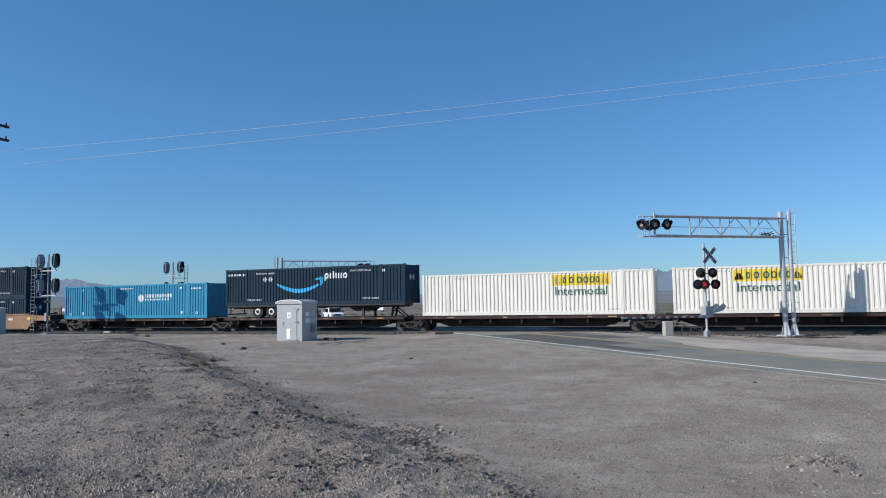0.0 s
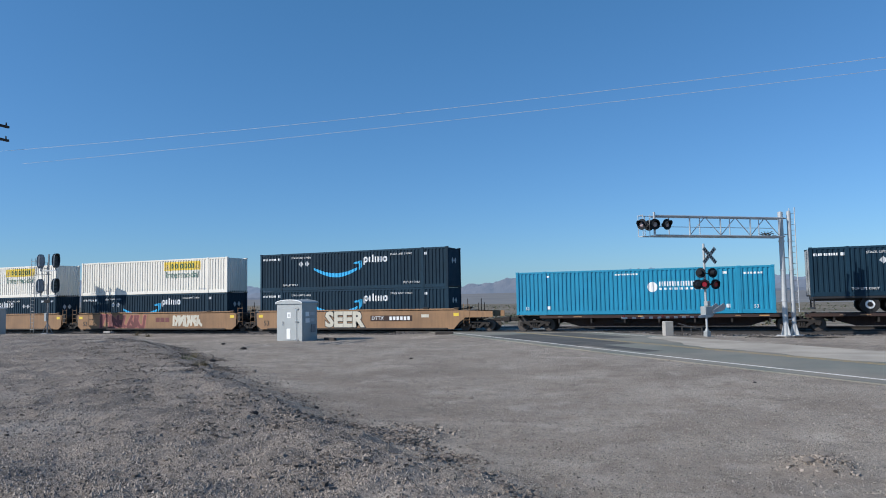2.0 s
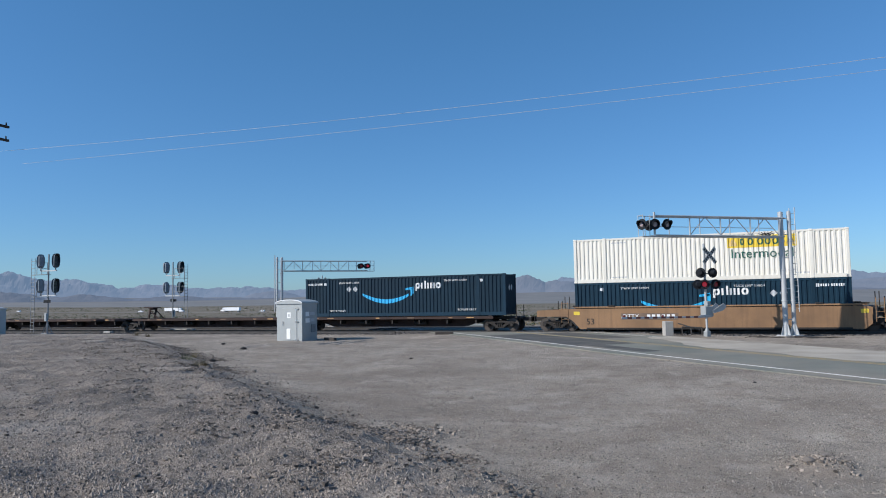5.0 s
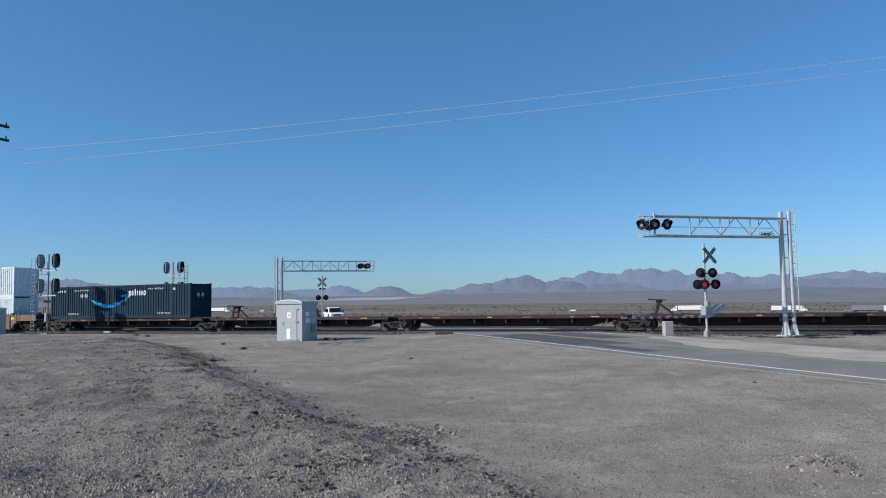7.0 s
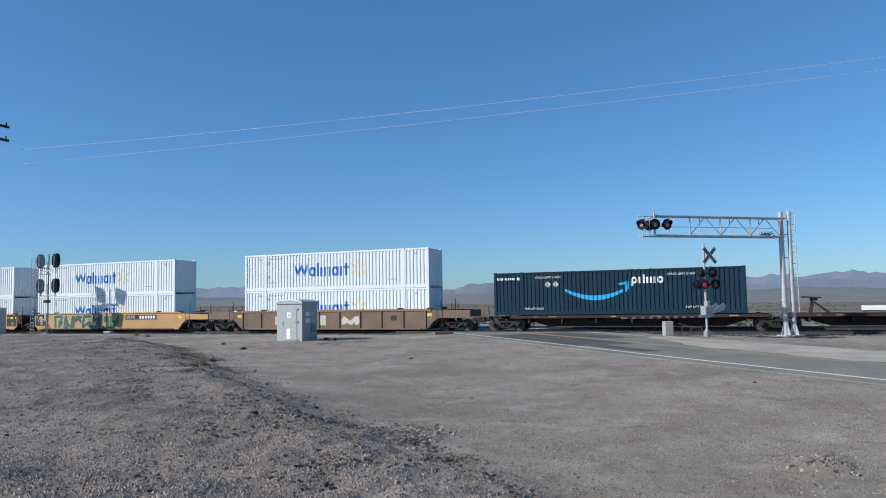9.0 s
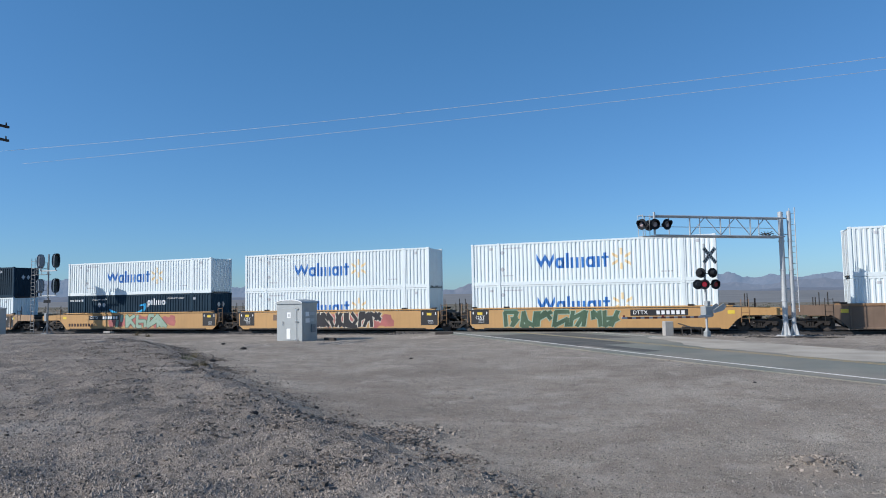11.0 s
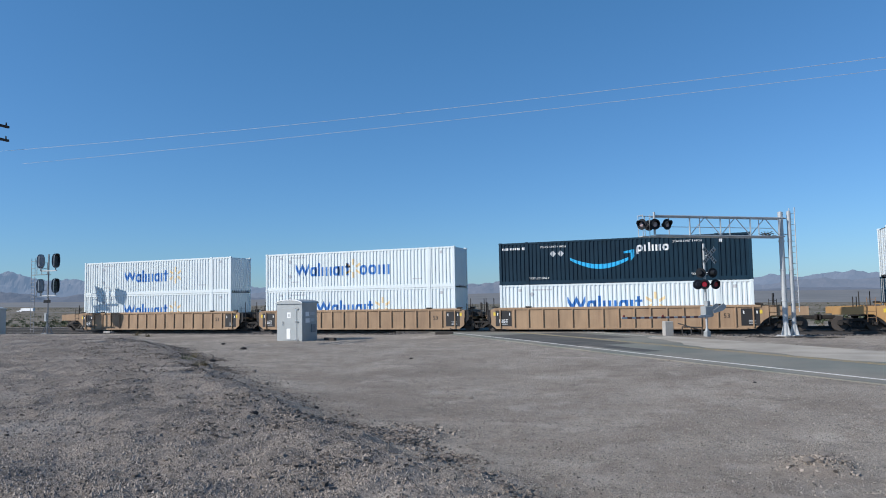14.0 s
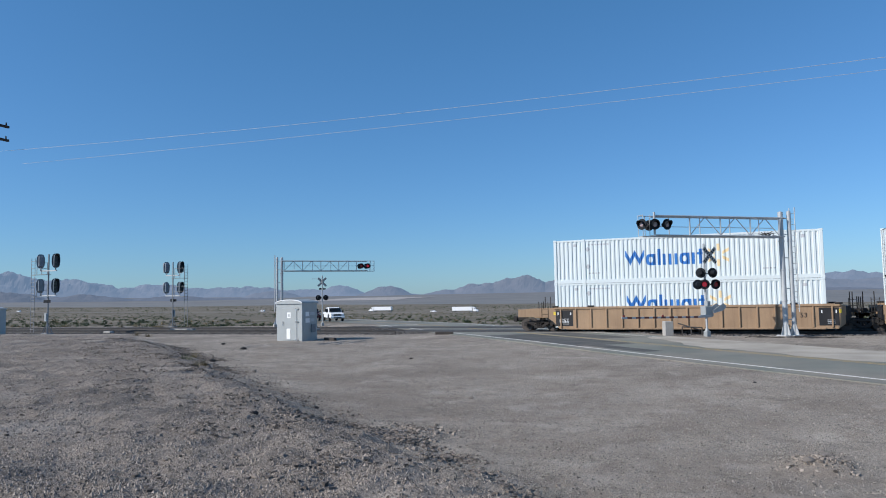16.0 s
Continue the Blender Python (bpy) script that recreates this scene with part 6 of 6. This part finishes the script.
def pickup(x, y, turn, paint, label):
    """A large pickup; the front faces local +x."""
    z0 = on_ground(x, y) + 0.06
    ob = thing("pickup_truck", label, "pickup truck", pose(x, y, z0, 0, 0, turn))
    bm = bmesh.new()
    loft(bm, [rect(-2.85, 0.93, 0.55, 1.12), rect(-2.7, 0.99, 0.48, 1.18), rect(0.6, 1.0, 0.42, 1.15), rect(1.5, 1.0, 0.42, 1.17), rect(2.45, 0.99, 0.44, 1.10), rect(2.75, 0.93, 0.5, 1.0), rect(2.85, 0.85, 0.55, 0.92)])
    part("body", bm, paint, ob)
    bm = bmesh.new()
    loft(bm, [rect(-1.05, 0.92, 1.1, 1.2, 0.04), rect(-0.85, 0.84, 1.1, 1.84, 0.12), rect(0.45, 0.84, 1.1, 1.86, 0.12), rect(0.75, 0.84, 1.1, 1.74, 0.12), rect(1.5, 0.95, 1.08, 1.18, 0.04)])
    cab = part("cab", bm, paint, ob)
    bm = bmesh.new()
    vs = [bm.verts.new(p) for p in ((1.46, -0.80, 1.22), (1.46, 0.80, 1.22), (0.84, 0.70, 1.74), (0.84, -0.70, 1.74))]
    bm.faces.new(vs)
    bmesh.ops.solidify(bm, geom=bm.faces[:], thickness=0.02)
    bmesh.ops.translate(bm, verts=bm.verts, vec=(0.03, 0, 0.03))
    part("windscreen", bm, GLASS, cab)
    for s in (-1, 1):
        for x0, x1 in ((-0.75, -0.05), (0.05, 0.78)):
            bm = bmesh.new()
            prism(bm, [(x0, 1.24), (x1 + (0.25 if x1 > 0.5 else 0), 1.24), (x1 - (0.1 if x1 > 0.5 else 0), 1.70), (x0, 1.70)], s * 0.905 - 0.02, s * 0.905 + 0.02)
            part("side_window", bm, GLASS, cab)
        part("headlight", box(bmesh.new(), 2.70, 2.80, s * 0.72 - 0.18, s * 0.72 + 0.18, 0.80, 1.0, 0.03), HEADLAMP, ob)
        part("mirror", box(bmesh.new(), 1.0, 1.12, s * 1.1 - 0.1, s * 1.1 + 0.1, 1.2, 1.45, 0.03), BLACKP, ob)
        bm = bmesh.new()
        prism(bm, [(1.25, 0.42), (2.35, 0.42), (2.25, 0.85), (2.0, 0.98), (1.6, 0.98), (1.35, 0.85)], s * 1.0 - 0.015, s * 1.0 + 0.015)
        part("wheel_arch", bm, BLACKP, ob)
        bm = bmesh.new()
        prism(bm, [(-2.35, 0.45), (-1.25, 0.45), (-1.35, 0.85), (-1.6, 0.98), (-2.0, 0.98), (-2.25, 0.85)], s * 1.0 - 0.015, s * 1.0 + 0.015)
        part("wheel_arch", bm, BLACKP, ob)
    g = part("grille", box(bmesh.new(), 2.80, 2.88, -0.52, 0.52, 0.72, 1.0, 0.03), BLACKP, ob)
    for zz in (0.78, 0.86, 0.94):
        part("grille_bar", box(bmesh.new(), 2.88, 2.90, -0.48, 0.48, zz - 0.015, zz + 0.015), CHROME, g)
    part("bumper", box(bmesh.new(), 2.78, 2.98, -0.95, 0.95, 0.42, 0.66, 0.05), paint, ob)
    part("lower_grille", box(bmesh.new(), 2.975, 2.99, -0.5, 0.5, 0.46, 0.58), BLACKP, ob)
    road_wheels(ob, (-1.8, 1.8), 0.86, 0.40)
    return ob


HEAD = math.degrees(math.atan2(-ROAD_D.y, -ROAD_D.x))
pickup(-49.5, 83.2, HEAD, CARWHITE, "white pickup truck waiting at the crossing")
pickup(-55.9, 87.8, HEAD, DARKRED, "dark red pickup truck waiting behind a white one")
for o in bpy.data.objects:
    if o.get("category") == "pickup truck":
        o.location.z = float(road_level(o.location.x, o.location.y))

HWY_SLOPE = -0.009
DUSTROAD = mat("sun_bleached_asphalt", (0.19, 0.17, 0.15), 0.9, var=0.15, scale=0.05, fine=1.0, bump=0.0)
CRUISERS = []


def highway_z(x):
    return -9.55 + HWY_SLOPE * x


def semi(x, y, way, label, speed=25.3, trailer=None):
    """An articulated lorry 20.7 m long; way is +1 or -1 along the highway."""
    ob = thing("semi_truck", label, "truck", pose(x, y, highway_z(x), 0, 0, 0 if way > 0 else 180), "trucks on the highway")
    t = part("trailer", box(bmesh.new(), -10.3, 5.7, -1.28, 1.28, 1.2, 4.1, 0.04), trailer or CARWHITE, ob)
    part("underframe", box(bmesh.new(), -10.0, 5.2, -0.5, 0.5, 0.85, 1.19), BLACKP, t)
    bm = bmesh.new()
    loft(bm, [[(px_, py_, pz_) for py_, pz_ in ((-1.15 * k, 0.7), (1.15 * k, 0.7), (1.15 * k, h_), (-1.15 * k, h_))] for px_, k, h_ in ((6.3, 1.0, 4.0), (7.6, 1.0, 3.7), (8.3, 0.98, 2.9), (8.8, 0.95, 2.1), (10.2, 0.8, 1.75), (10.4, 0.75, 1.3))])
    cab = part("cab", bm, CARWHITE, ob)
    bm = bmesh.new()
    loft(bm, [[(px_, py_, pz_) for py_, pz_ in ((-1.0, zl), (1.0, zl), (1.0, zh), (-1.0, zh))] for px_, zl, zh in ((7.9, 2.3, 3.35), (8.75, 2.2, 2.35))])
    part("windscreen", bm, GLASS, cab)
    for s in (-1, 1):
        part("side_window", box(bmesh.new(), 7.2, 7.9, s * 1.155 - 0.02, s * 1.155 + 0.02, 2.2, 2.9), GLASS, cab)
    road_wheels(ob, (-9.3, -8.1, 4.3, 5.5, 9.4), 1.08, 0.5)
    CRUISERS.append((ob, ob.matrix_basis.copy(), speed * way))


def sedan(x, y, way, paint, label):
    ob = thing("car", label, "car", pose(x, y, highway_z(x), 0, 0, 0 if way > 0 else 180), "cars on the highway")
    bm = bmesh.new()
    loft(bm, [rect(-2.4, 0.82, 0.35, 0.95), rect(-2.2, 0.92, 0.3, 1.05), rect(1.2, 0.92, 0.3, 1.05), rect(2.2, 0.88, 0.3, 0.9), rect(2.4, 0.78, 0.35, 0.75)])
    part("body", bm, paint, ob)
    bm = bmesh.new()
    loft(bm, [rect(-2.1, 0.85, 1.0, 1.1, 0.04), rect(-1.6, 0.76, 1.0, 1.66, 0.1), rect(0.4, 0.76, 1.0, 1.66, 0.1), rect(1.2, 0.85, 1.0, 1.1, 0.04)])
    cab = part("cabin", bm, paint, ob)
    for s in (-1, 1):
        part("side_window", box(bmesh.new(), -1.5, 0.4, s * 0.83 - 0.02, s * 0.83 + 0.02, 1.12, 1.5), GLASS, cab)
    road_wheels(ob, (-1.5, 1.5), 0.8, 0.34)
    CRUISERS.append((ob, ob.matrix_basis.copy(), 26.5 * way))


# their places at 8 s
semi(-52.45, 515, -1, "white articulated truck driving on the far highway", 26.2)
semi(61.5, 500, 1, "white articulated truck driving on the far highway")
semi(-385.5, 500, 1, "white articulated truck driving on the far highway")
semi(107.0, 500, 1, "white truck with a dark grey trailer on the far highway", 25.3, MASTG)
semi(-497.0, 515, -1, "white articulated truck driving on the far highway", 28.5)
sedan(-131.5, 515, -1, CARWHITE, "white car driving on the far highway")
sedan(-421.0, 500, 1, CARWHITE, "white car driving on the far highway")
sedan(96.0, 500, 1, MASTG, "dark grey car driving on the far highway")
for x in (-382.0, -688.0):
    sedan(x, 521.5, -1, CARWHITE, "white car standing beside the far highway")
    CRUISERS.pop()

for y0, y1, nm in ((496, 504, "highway_1"), (511, 519, "highway_2")):
    bm = bmesh.new()
    rows = []
    for x in np.arange(-1600, 901, 50):
        rows.append([bm.verts.new((x, yy, highway_z(x) + dz)) for yy, dz in ((y0, -0.5), (y0, -0.02), (y1, -0.02), (y1, -0.5))])
    for a, b in zip(rows, rows[1:]):
        for k in range(3):
            bm.faces.new((a[k], a[k + 1], b[k + 1], b[k]))
    thing(nm, "grey asphalt highway across the plain", "road", kind="structure", mesh=finish(bm, nm, DUSTROAD))

# ---- scrub, stones and ballast ----
LEAF = mat("dusty_scrub_leaves", (0.07, 0.088, 0.042), 0.8, var=0.35, scale=0.4, fine=3.0, bump=0.0)
DRYLEAF = mat("dry_straw_scrub", (0.20, 0.16, 0.09), 0.85, var=0.3, scale=0.5, fine=3.0, bump=0.0)
STONE = mat("broken_grey_stone", (0.20, 0.175, 0.155), 0.9, var=0.35, scale=0.9, fine=8.0, bump=0.2)


def keep(n, draw, chance):
    """Draws places until n have passed the chance of each."""
    out = np.zeros((0, 2))
    while len(out) < n:
        x, y, roll = draw(2 * n)
        ok = roll < chance(x, y)
        out = np.concatenate([out, np.stack([x[ok], y[ok]], -1)])
    return out[:n]


def bushes(name, label, n, seed, area, size, material, leaf, per):
    """Low desert bushes, each a spray of small leaves on a rounded, uneven clump."""
    rng = np.random.RandomState(seed)
    pts = keep(n, lambda m: (*area(rng, m), rng.uniform(size=m)),
               lambda x, y: np.where((np.abs(x * ROAD_N.x + y * ROAD_N.y - ROAD_MID) < 8) | ((y > 492) & (y < 523)), 0.0, 1.0))
    r = (size * rng.uniform(0.5, 1.3, n))[:, None, None]
    base = np.stack([pts[:, 0], pts[:, 1], height(pts[:, 0], pts[:, 1]) - 0.02], -1)[:, None]
    d = rng.normal(size=(n, per, 3))
    d /= np.linalg.norm(d, axis=-1, keepdims=True)
    d[..., 2] = np.abs(d[..., 2])
    q = base + d * r * rng.uniform(0.35, 1.0, (n, per, 1)) * np.array([1, 1, 0.75])
    u, v = rng.normal(size=(2, n, per, 3))
    u *= leaf * r / np.linalg.norm(u, axis=-1, keepdims=True)
    v *= leaf * r / np.linalg.norm(v, axis=-1, keepdims=True)
    verts = np.stack([q - u, q + v, q + u], 2).reshape(-1, 3)
    me = bpy.data.meshes.new(name)
    me.from_pydata(verts.tolist(), [], np.arange(len(verts)).reshape(-1, 3).tolist())
    me.materials.append(material)
    return thing(name, label, "scrub", kind="stuff", mesh=me)


def far_area(rng, n):
    y = 62 + 430 * rng.uniform(size=n) ** 1.25
    return rng.uniform(-1.75 * y, 0.35 * y), y


def far_area2(rng, n):
    y = rng.uniform(525, 1100, n)
    return rng.uniform(-1.75 * y, 0.35 * y), y


bushes("desert_scrub", "low grey-green desert scrub dotted over the plain", 2600, 11, far_area, 0.50, LEAF, 0.34, 26)
bushes("dry_scrub", "straw-coloured dry desert scrub on the plain", 1500, 12, far_area, 0.38, DRYLEAF, 0.34, 22)
bushes("distant_scrub", "grey-green scrub far across the plain", 2200, 14, far_area2, 1.1, LEAF, 0.5, 9)


def small_bush(x, y, r, material, label, per=110):
    rng = np.random.RandomState(int(abs(x * 31 + y * 17)))
    verts, faces = [], []
    z = on_ground(x, y)
    for k in range(per):
        a, el = rng.uniform(0, 6.28), rng.uniform(0.15, 1.4)
        L = r * rng.uniform(0.5, 1.1)
        d = np.array([math.cos(a) * math.cos(el), math.sin(a) * math.cos(el), math.sin(el)])
        side = np.array([-d[1], d[0], 0.2]) * 0.02
        o = np.array([rng.normal() * r * 0.15, rng.normal() * r * 0.15, -0.02])
        b = len(verts)
        verts += [tuple(o - side), tuple(o + side), tuple(o + d * L)]
        faces.append((b, b + 1, b + 2))
    me = bpy.data.meshes.new("dry_tuft")
    me.from_pydata(verts, [], faces)
    me.materials.append(material)
    return thing("dry_tuft", label, "plant", pose(x, y, z), "dry tufts", mesh=me)


for x, y, r in ((-43.0, 42.6, 0.8), (-40.6, 41.3, 0.6), (-21.0, 23.9, 0.55), (-18.2, 20.3, 0.5), (-16.6, 19.4, 0.4), (-15.9, 18.2, 0.3)):
    small_bush(x, y, r * 0.8, DRYLEAF if r != 0.5 else LEAF, "sparse dry tuft growing on the gravel bank", 80)


def stones(name, label, n, seed, area, lo, hi, material, fine=False):
    """Loose broken stones: small uneven lumps of six sides, or pointed chips where they are fine."""
    rng = np.random.RandomState(seed)
    pts = area(rng, n)
    z = height(pts[:, 0], pts[:, 1])
    base = np.array([(a_, b_, c_ * 0.7) for a_ in (-0.8, 0.8) for b_ in (-0.7, 0.7) for c_ in (-0.8, 0.8)])
    tri = np.array([(0, 1, 3), (0, 3, 2), (4, 6, 7), (4, 7, 5), (0, 4, 5), (0, 5, 1), (2, 3, 7), (2, 7, 6), (0, 2, 6), (0, 6, 4), (1, 5, 7), (1, 7, 3)])
    if fine:
        base = np.array([(-0.9, -0.8, -0.5), (0.9, -0.8, -0.5), (0.9, 0.8, -0.5), (-0.9, 0.8, -0.5), (0.0, 0.0, 0.9)])
        tri = np.array([(0, 1, 4), (1, 2, 4), (2, 3, 4), (3, 0, 4)])
    k = len(base)
    size = lo + (hi - lo) * rng.uniform(size=n) ** 3.0
    jit = base[None] * (1 + rng.uniform(-0.4, 0.4, (n, k, 3))) + rng.uniform(-0.25, 0.25, (n, k, 3))
    a = rng.uniform(0, 6.28, n)
    c, s = np.cos(a)[:, None], np.sin(a)[:, None]
    rot = np.stack([jit[..., 0] * c - jit[..., 1] * s, jit[..., 0] * s + jit[..., 1] * c, jit[..., 2]], -1)
    v = rot * size[:, None, None] + np.stack([pts[:, 0], pts[:, 1], z + size * 0.15], -1)[:, None]
    f = tri[None] + (np.arange(n) * k)[:, None, None]
    me = bpy.data.meshes.new(name)
    me.from_pydata(v.reshape(-1, 3).tolist(), [], f.reshape(-1, 3).tolist())
    me.materials.append(material)
    return thing(name, label, "stones", kind="stuff", mesh=me)


def stone_material(name, lo, hi):
    m = bpy.data.materials.new(name)
    m.use_nodes = True
    n, l = m.node_tree.nodes, m.node_tree.links
    b = n["Principled BSDF"]
    b.inputs["Roughness"].default_value = 0.9
    g = n.new("ShaderNodeNewGeometry")
    r = n.new("ShaderNodeValToRGB")
    r.color_ramp.elements[0].color, r.color_ramp.elements[1].color = (*lo, 1), (*hi, 1)
    l.new(g.outputs["Random Per Island"], r.inputs["Fac"])
    t = n.new("ShaderNodeTexNoise")
    t.inputs["Scale"].default_value = 40.0
    x = n.new("ShaderNodeMix")
    x.data_type = "RGBA"
    x.blend_type = "MULTIPLY"
    x.inputs["Factor"].default_value = 0.4
    l.new(r.outputs["Color"], x.inputs[6])
    l.new(t.outputs["Fac"], x.inputs[7])
    l.new(x.outputs[2], b.inputs["Base Color"])
    return m


GRAVEL_STONE = stone_material("mixed_gravel", (0.09, 0.075, 0.063), (0.495, 0.42, 0.355))
FLAT_STONE = stone_material("sandy_chips", (0.075, 0.066, 0.056), (0.37, 0.333, 0.288))
CLOD_STONE = stone_material("brown_bank_stones", (0.064, 0.053, 0.045), (0.35, 0.292, 0.246))
BALLAST_STONE = stone_material("dark_ballast", (0.045, 0.041, 0.04), (0.24, 0.22, 0.205))


def clumps(x, y, seed):
    """Chance of loose stones: thick in irregular clumps, thin between them."""
    k = 0.6 * patchy(x, y, 1.3, seed) + 0.4 * patchy(x, y, 0.45, seed + 1)
    return 0.12 + 0.88 * smooth(-0.05, 0.5, k)


def bank_area(rng, n):
    def draw(m):
        y = 4.5 + 28 * rng.uniform(size=m) ** 1.6
        return rng.uniform(-1.5 * y - 1, 0.35 * y + 1), y, rng.uniform(size=m)
    return keep(n, draw, lambda x, y: (0.10 + 0.90 * bank(x, y)) * (0.35 + 0.65 * clumps(x, y, 51)))


def flat_area(rng, n):
    def draw(m):
        y = 5 + 32 * rng.uniform(size=m) ** 1.5
        return rng.uniform(-1.1 * y, 0.4 * y + 1, m), y, rng.uniform(size=m)
    return keep(n, draw, lambda x, y: (0.35 + 0.65 * clumps(x, y, 61)) * (1 - 0.8 * bank(x, y)))


def slope_area(rng, n):
    def draw(m):
        d = rng.uniform(5, 44, m)
        k = rng.normal(size=m)
        s = 5.0 - 0.13 * d + 0.45 * wave(d, d, 5.0, 77) - np.where(k > 0, -0.45 * k, -2.2 * k)
        x, y = ROAD_D.x * d + ROAD_N.x * s, ROAD_D.y * d + ROAD_N.y * s
        return x, np.maximum(y, 4.5), rng.uniform(size=m)
    return keep(n, draw, lambda x, y: clumps(x, y, 71) ** 1.5)


def ballast_area(rng, n):
    def draw(m):
        k = rng.randint(0, 3, m)
        y = np.where(k == 0, rng.uniform(44.6, 47.4, m), np.where(k == 1, rng.uniform(49.2, 53, m), rng.uniform(55, 57.5, m)))
        return rng.uniform(-75, 14, m), y, rng.uniform(size=m)
    return keep(n, draw, lambda x, y: np.where(np.abs(x * ROAD_N.x + y * ROAD_N.y - ROAD_MID) > 5.4, 1.0, 0.0))


def heap(cx, cy, r):
    def area(rng, n):
        return np.stack([cx + rng.normal(size=n) * r, cy + rng.normal(size=n) * r], -1)
    return area


stones("gravel", "loose grey gravel on the bank", 180000, 31, bank_area, 0.005, 0.021, GRAVEL_STONE, True)
stones("scattered_stones", "small stones scattered over the sandy flat", 150000, 32, flat_area, 0.006, 0.021, FLAT_STONE, True)
stones("bank_stones", "dark stones along the edge of the gravel bank", 30000, 33, slope_area, 0.006, 0.036, CLOD_STONE)
stones("ballast", "dark broken track ballast", 22000, 34, ballast_area, 0.03, 0.075, BALLAST_STONE)
stones("stone_heap", "patch of pale broken stones on the sand", 900, 35, heap(-5.7, 12.4, 0.5), 0.005, 0.04, GRAVEL_STONE)
stones("rock_heap", "small heap of broken rocks on the flat", 420, 36, heap(1.15, 11.85, 0.24), 0.005, 0.034, GRAVEL_STONE)


def rock(x, y, r, label, material):
    """One loose rock, an uneven lump resting in the ground."""
    rng = random.Random(int(x * 100 + y * 7))
    bm = bmesh.new()
    bmesh.ops.create_icosphere(bm, subdivisions=2, radius=r)
    for v in bm.verts:
        k = 1 + 0.35 * noise.noise(v.co / r * 1.3 + Vector((x, y, 0)))
        v.co = Vector((v.co.x * k * 1.25, v.co.y * k, v.co.z * k * 0.62))
    me = finish(bm, "rock", material)
    return thing("rock", label, "rock", pose(x, y, on_ground(x, y) + r * 0.2, 0, 0, rng.uniform(0, 360)), "loose rocks", mesh=me)


for x, y, r, dark in ((-23.6, 30.6, 0.16, True), (-27.6, 33.9, 0.12, True), (-12.3, 26.9, 0.07, True), (0.6, 21.2, 0.05, True), (-6.3, 17.5, 0.07, False),
                      (-16.2, 21.6, 0.09, False), (-13.1, 18.0, 0.10, False), (-9.0, 14.3, 0.08, True), (-7.2, 9.6, 0.06, True), (-4.0, 9.3, 0.05, False),
                      (1.0, 11.7, 0.07, False), (1.3, 12.1, 0.06, False), (-5.2, 12.5, 0.06, False), (-6.1, 12.2, 0.05, False), (-20.1, 24.0, 0.12, True)):
    rock(x, y, r, "dark loose rock on the ground" if dark else "pale broken rock on the ground", SOOT if dark else STONE)
road_strip("stop_line", "", -3.6, -0.4, 62.6, 63.2, 0.057, 0.004, ROADPAINT, road, step=0.2)


def motions():
    """The train rolls by at about 21 m/s; the poses above are those at 8 s."""
    for ob, m in MOVERS:
        rows = []
        for t in (0.0, 4.0, 8.0, 12.0, 16.0):
            k = t - 8.0
            rows.append((t, Matrix.Translation((21.364 * k + 0.0053 * k * k, 0, 0)) @ m))
        walk(ob, rows)
    for ob, m, speed in CRUISERS:
        walk(ob, [(t, Matrix.Translation((speed * (t - 8.0), 0, HWY_SLOPE * speed * (t - 8.0))) @ m) for t in (0.0, 8.0, 16.0)])


motions()
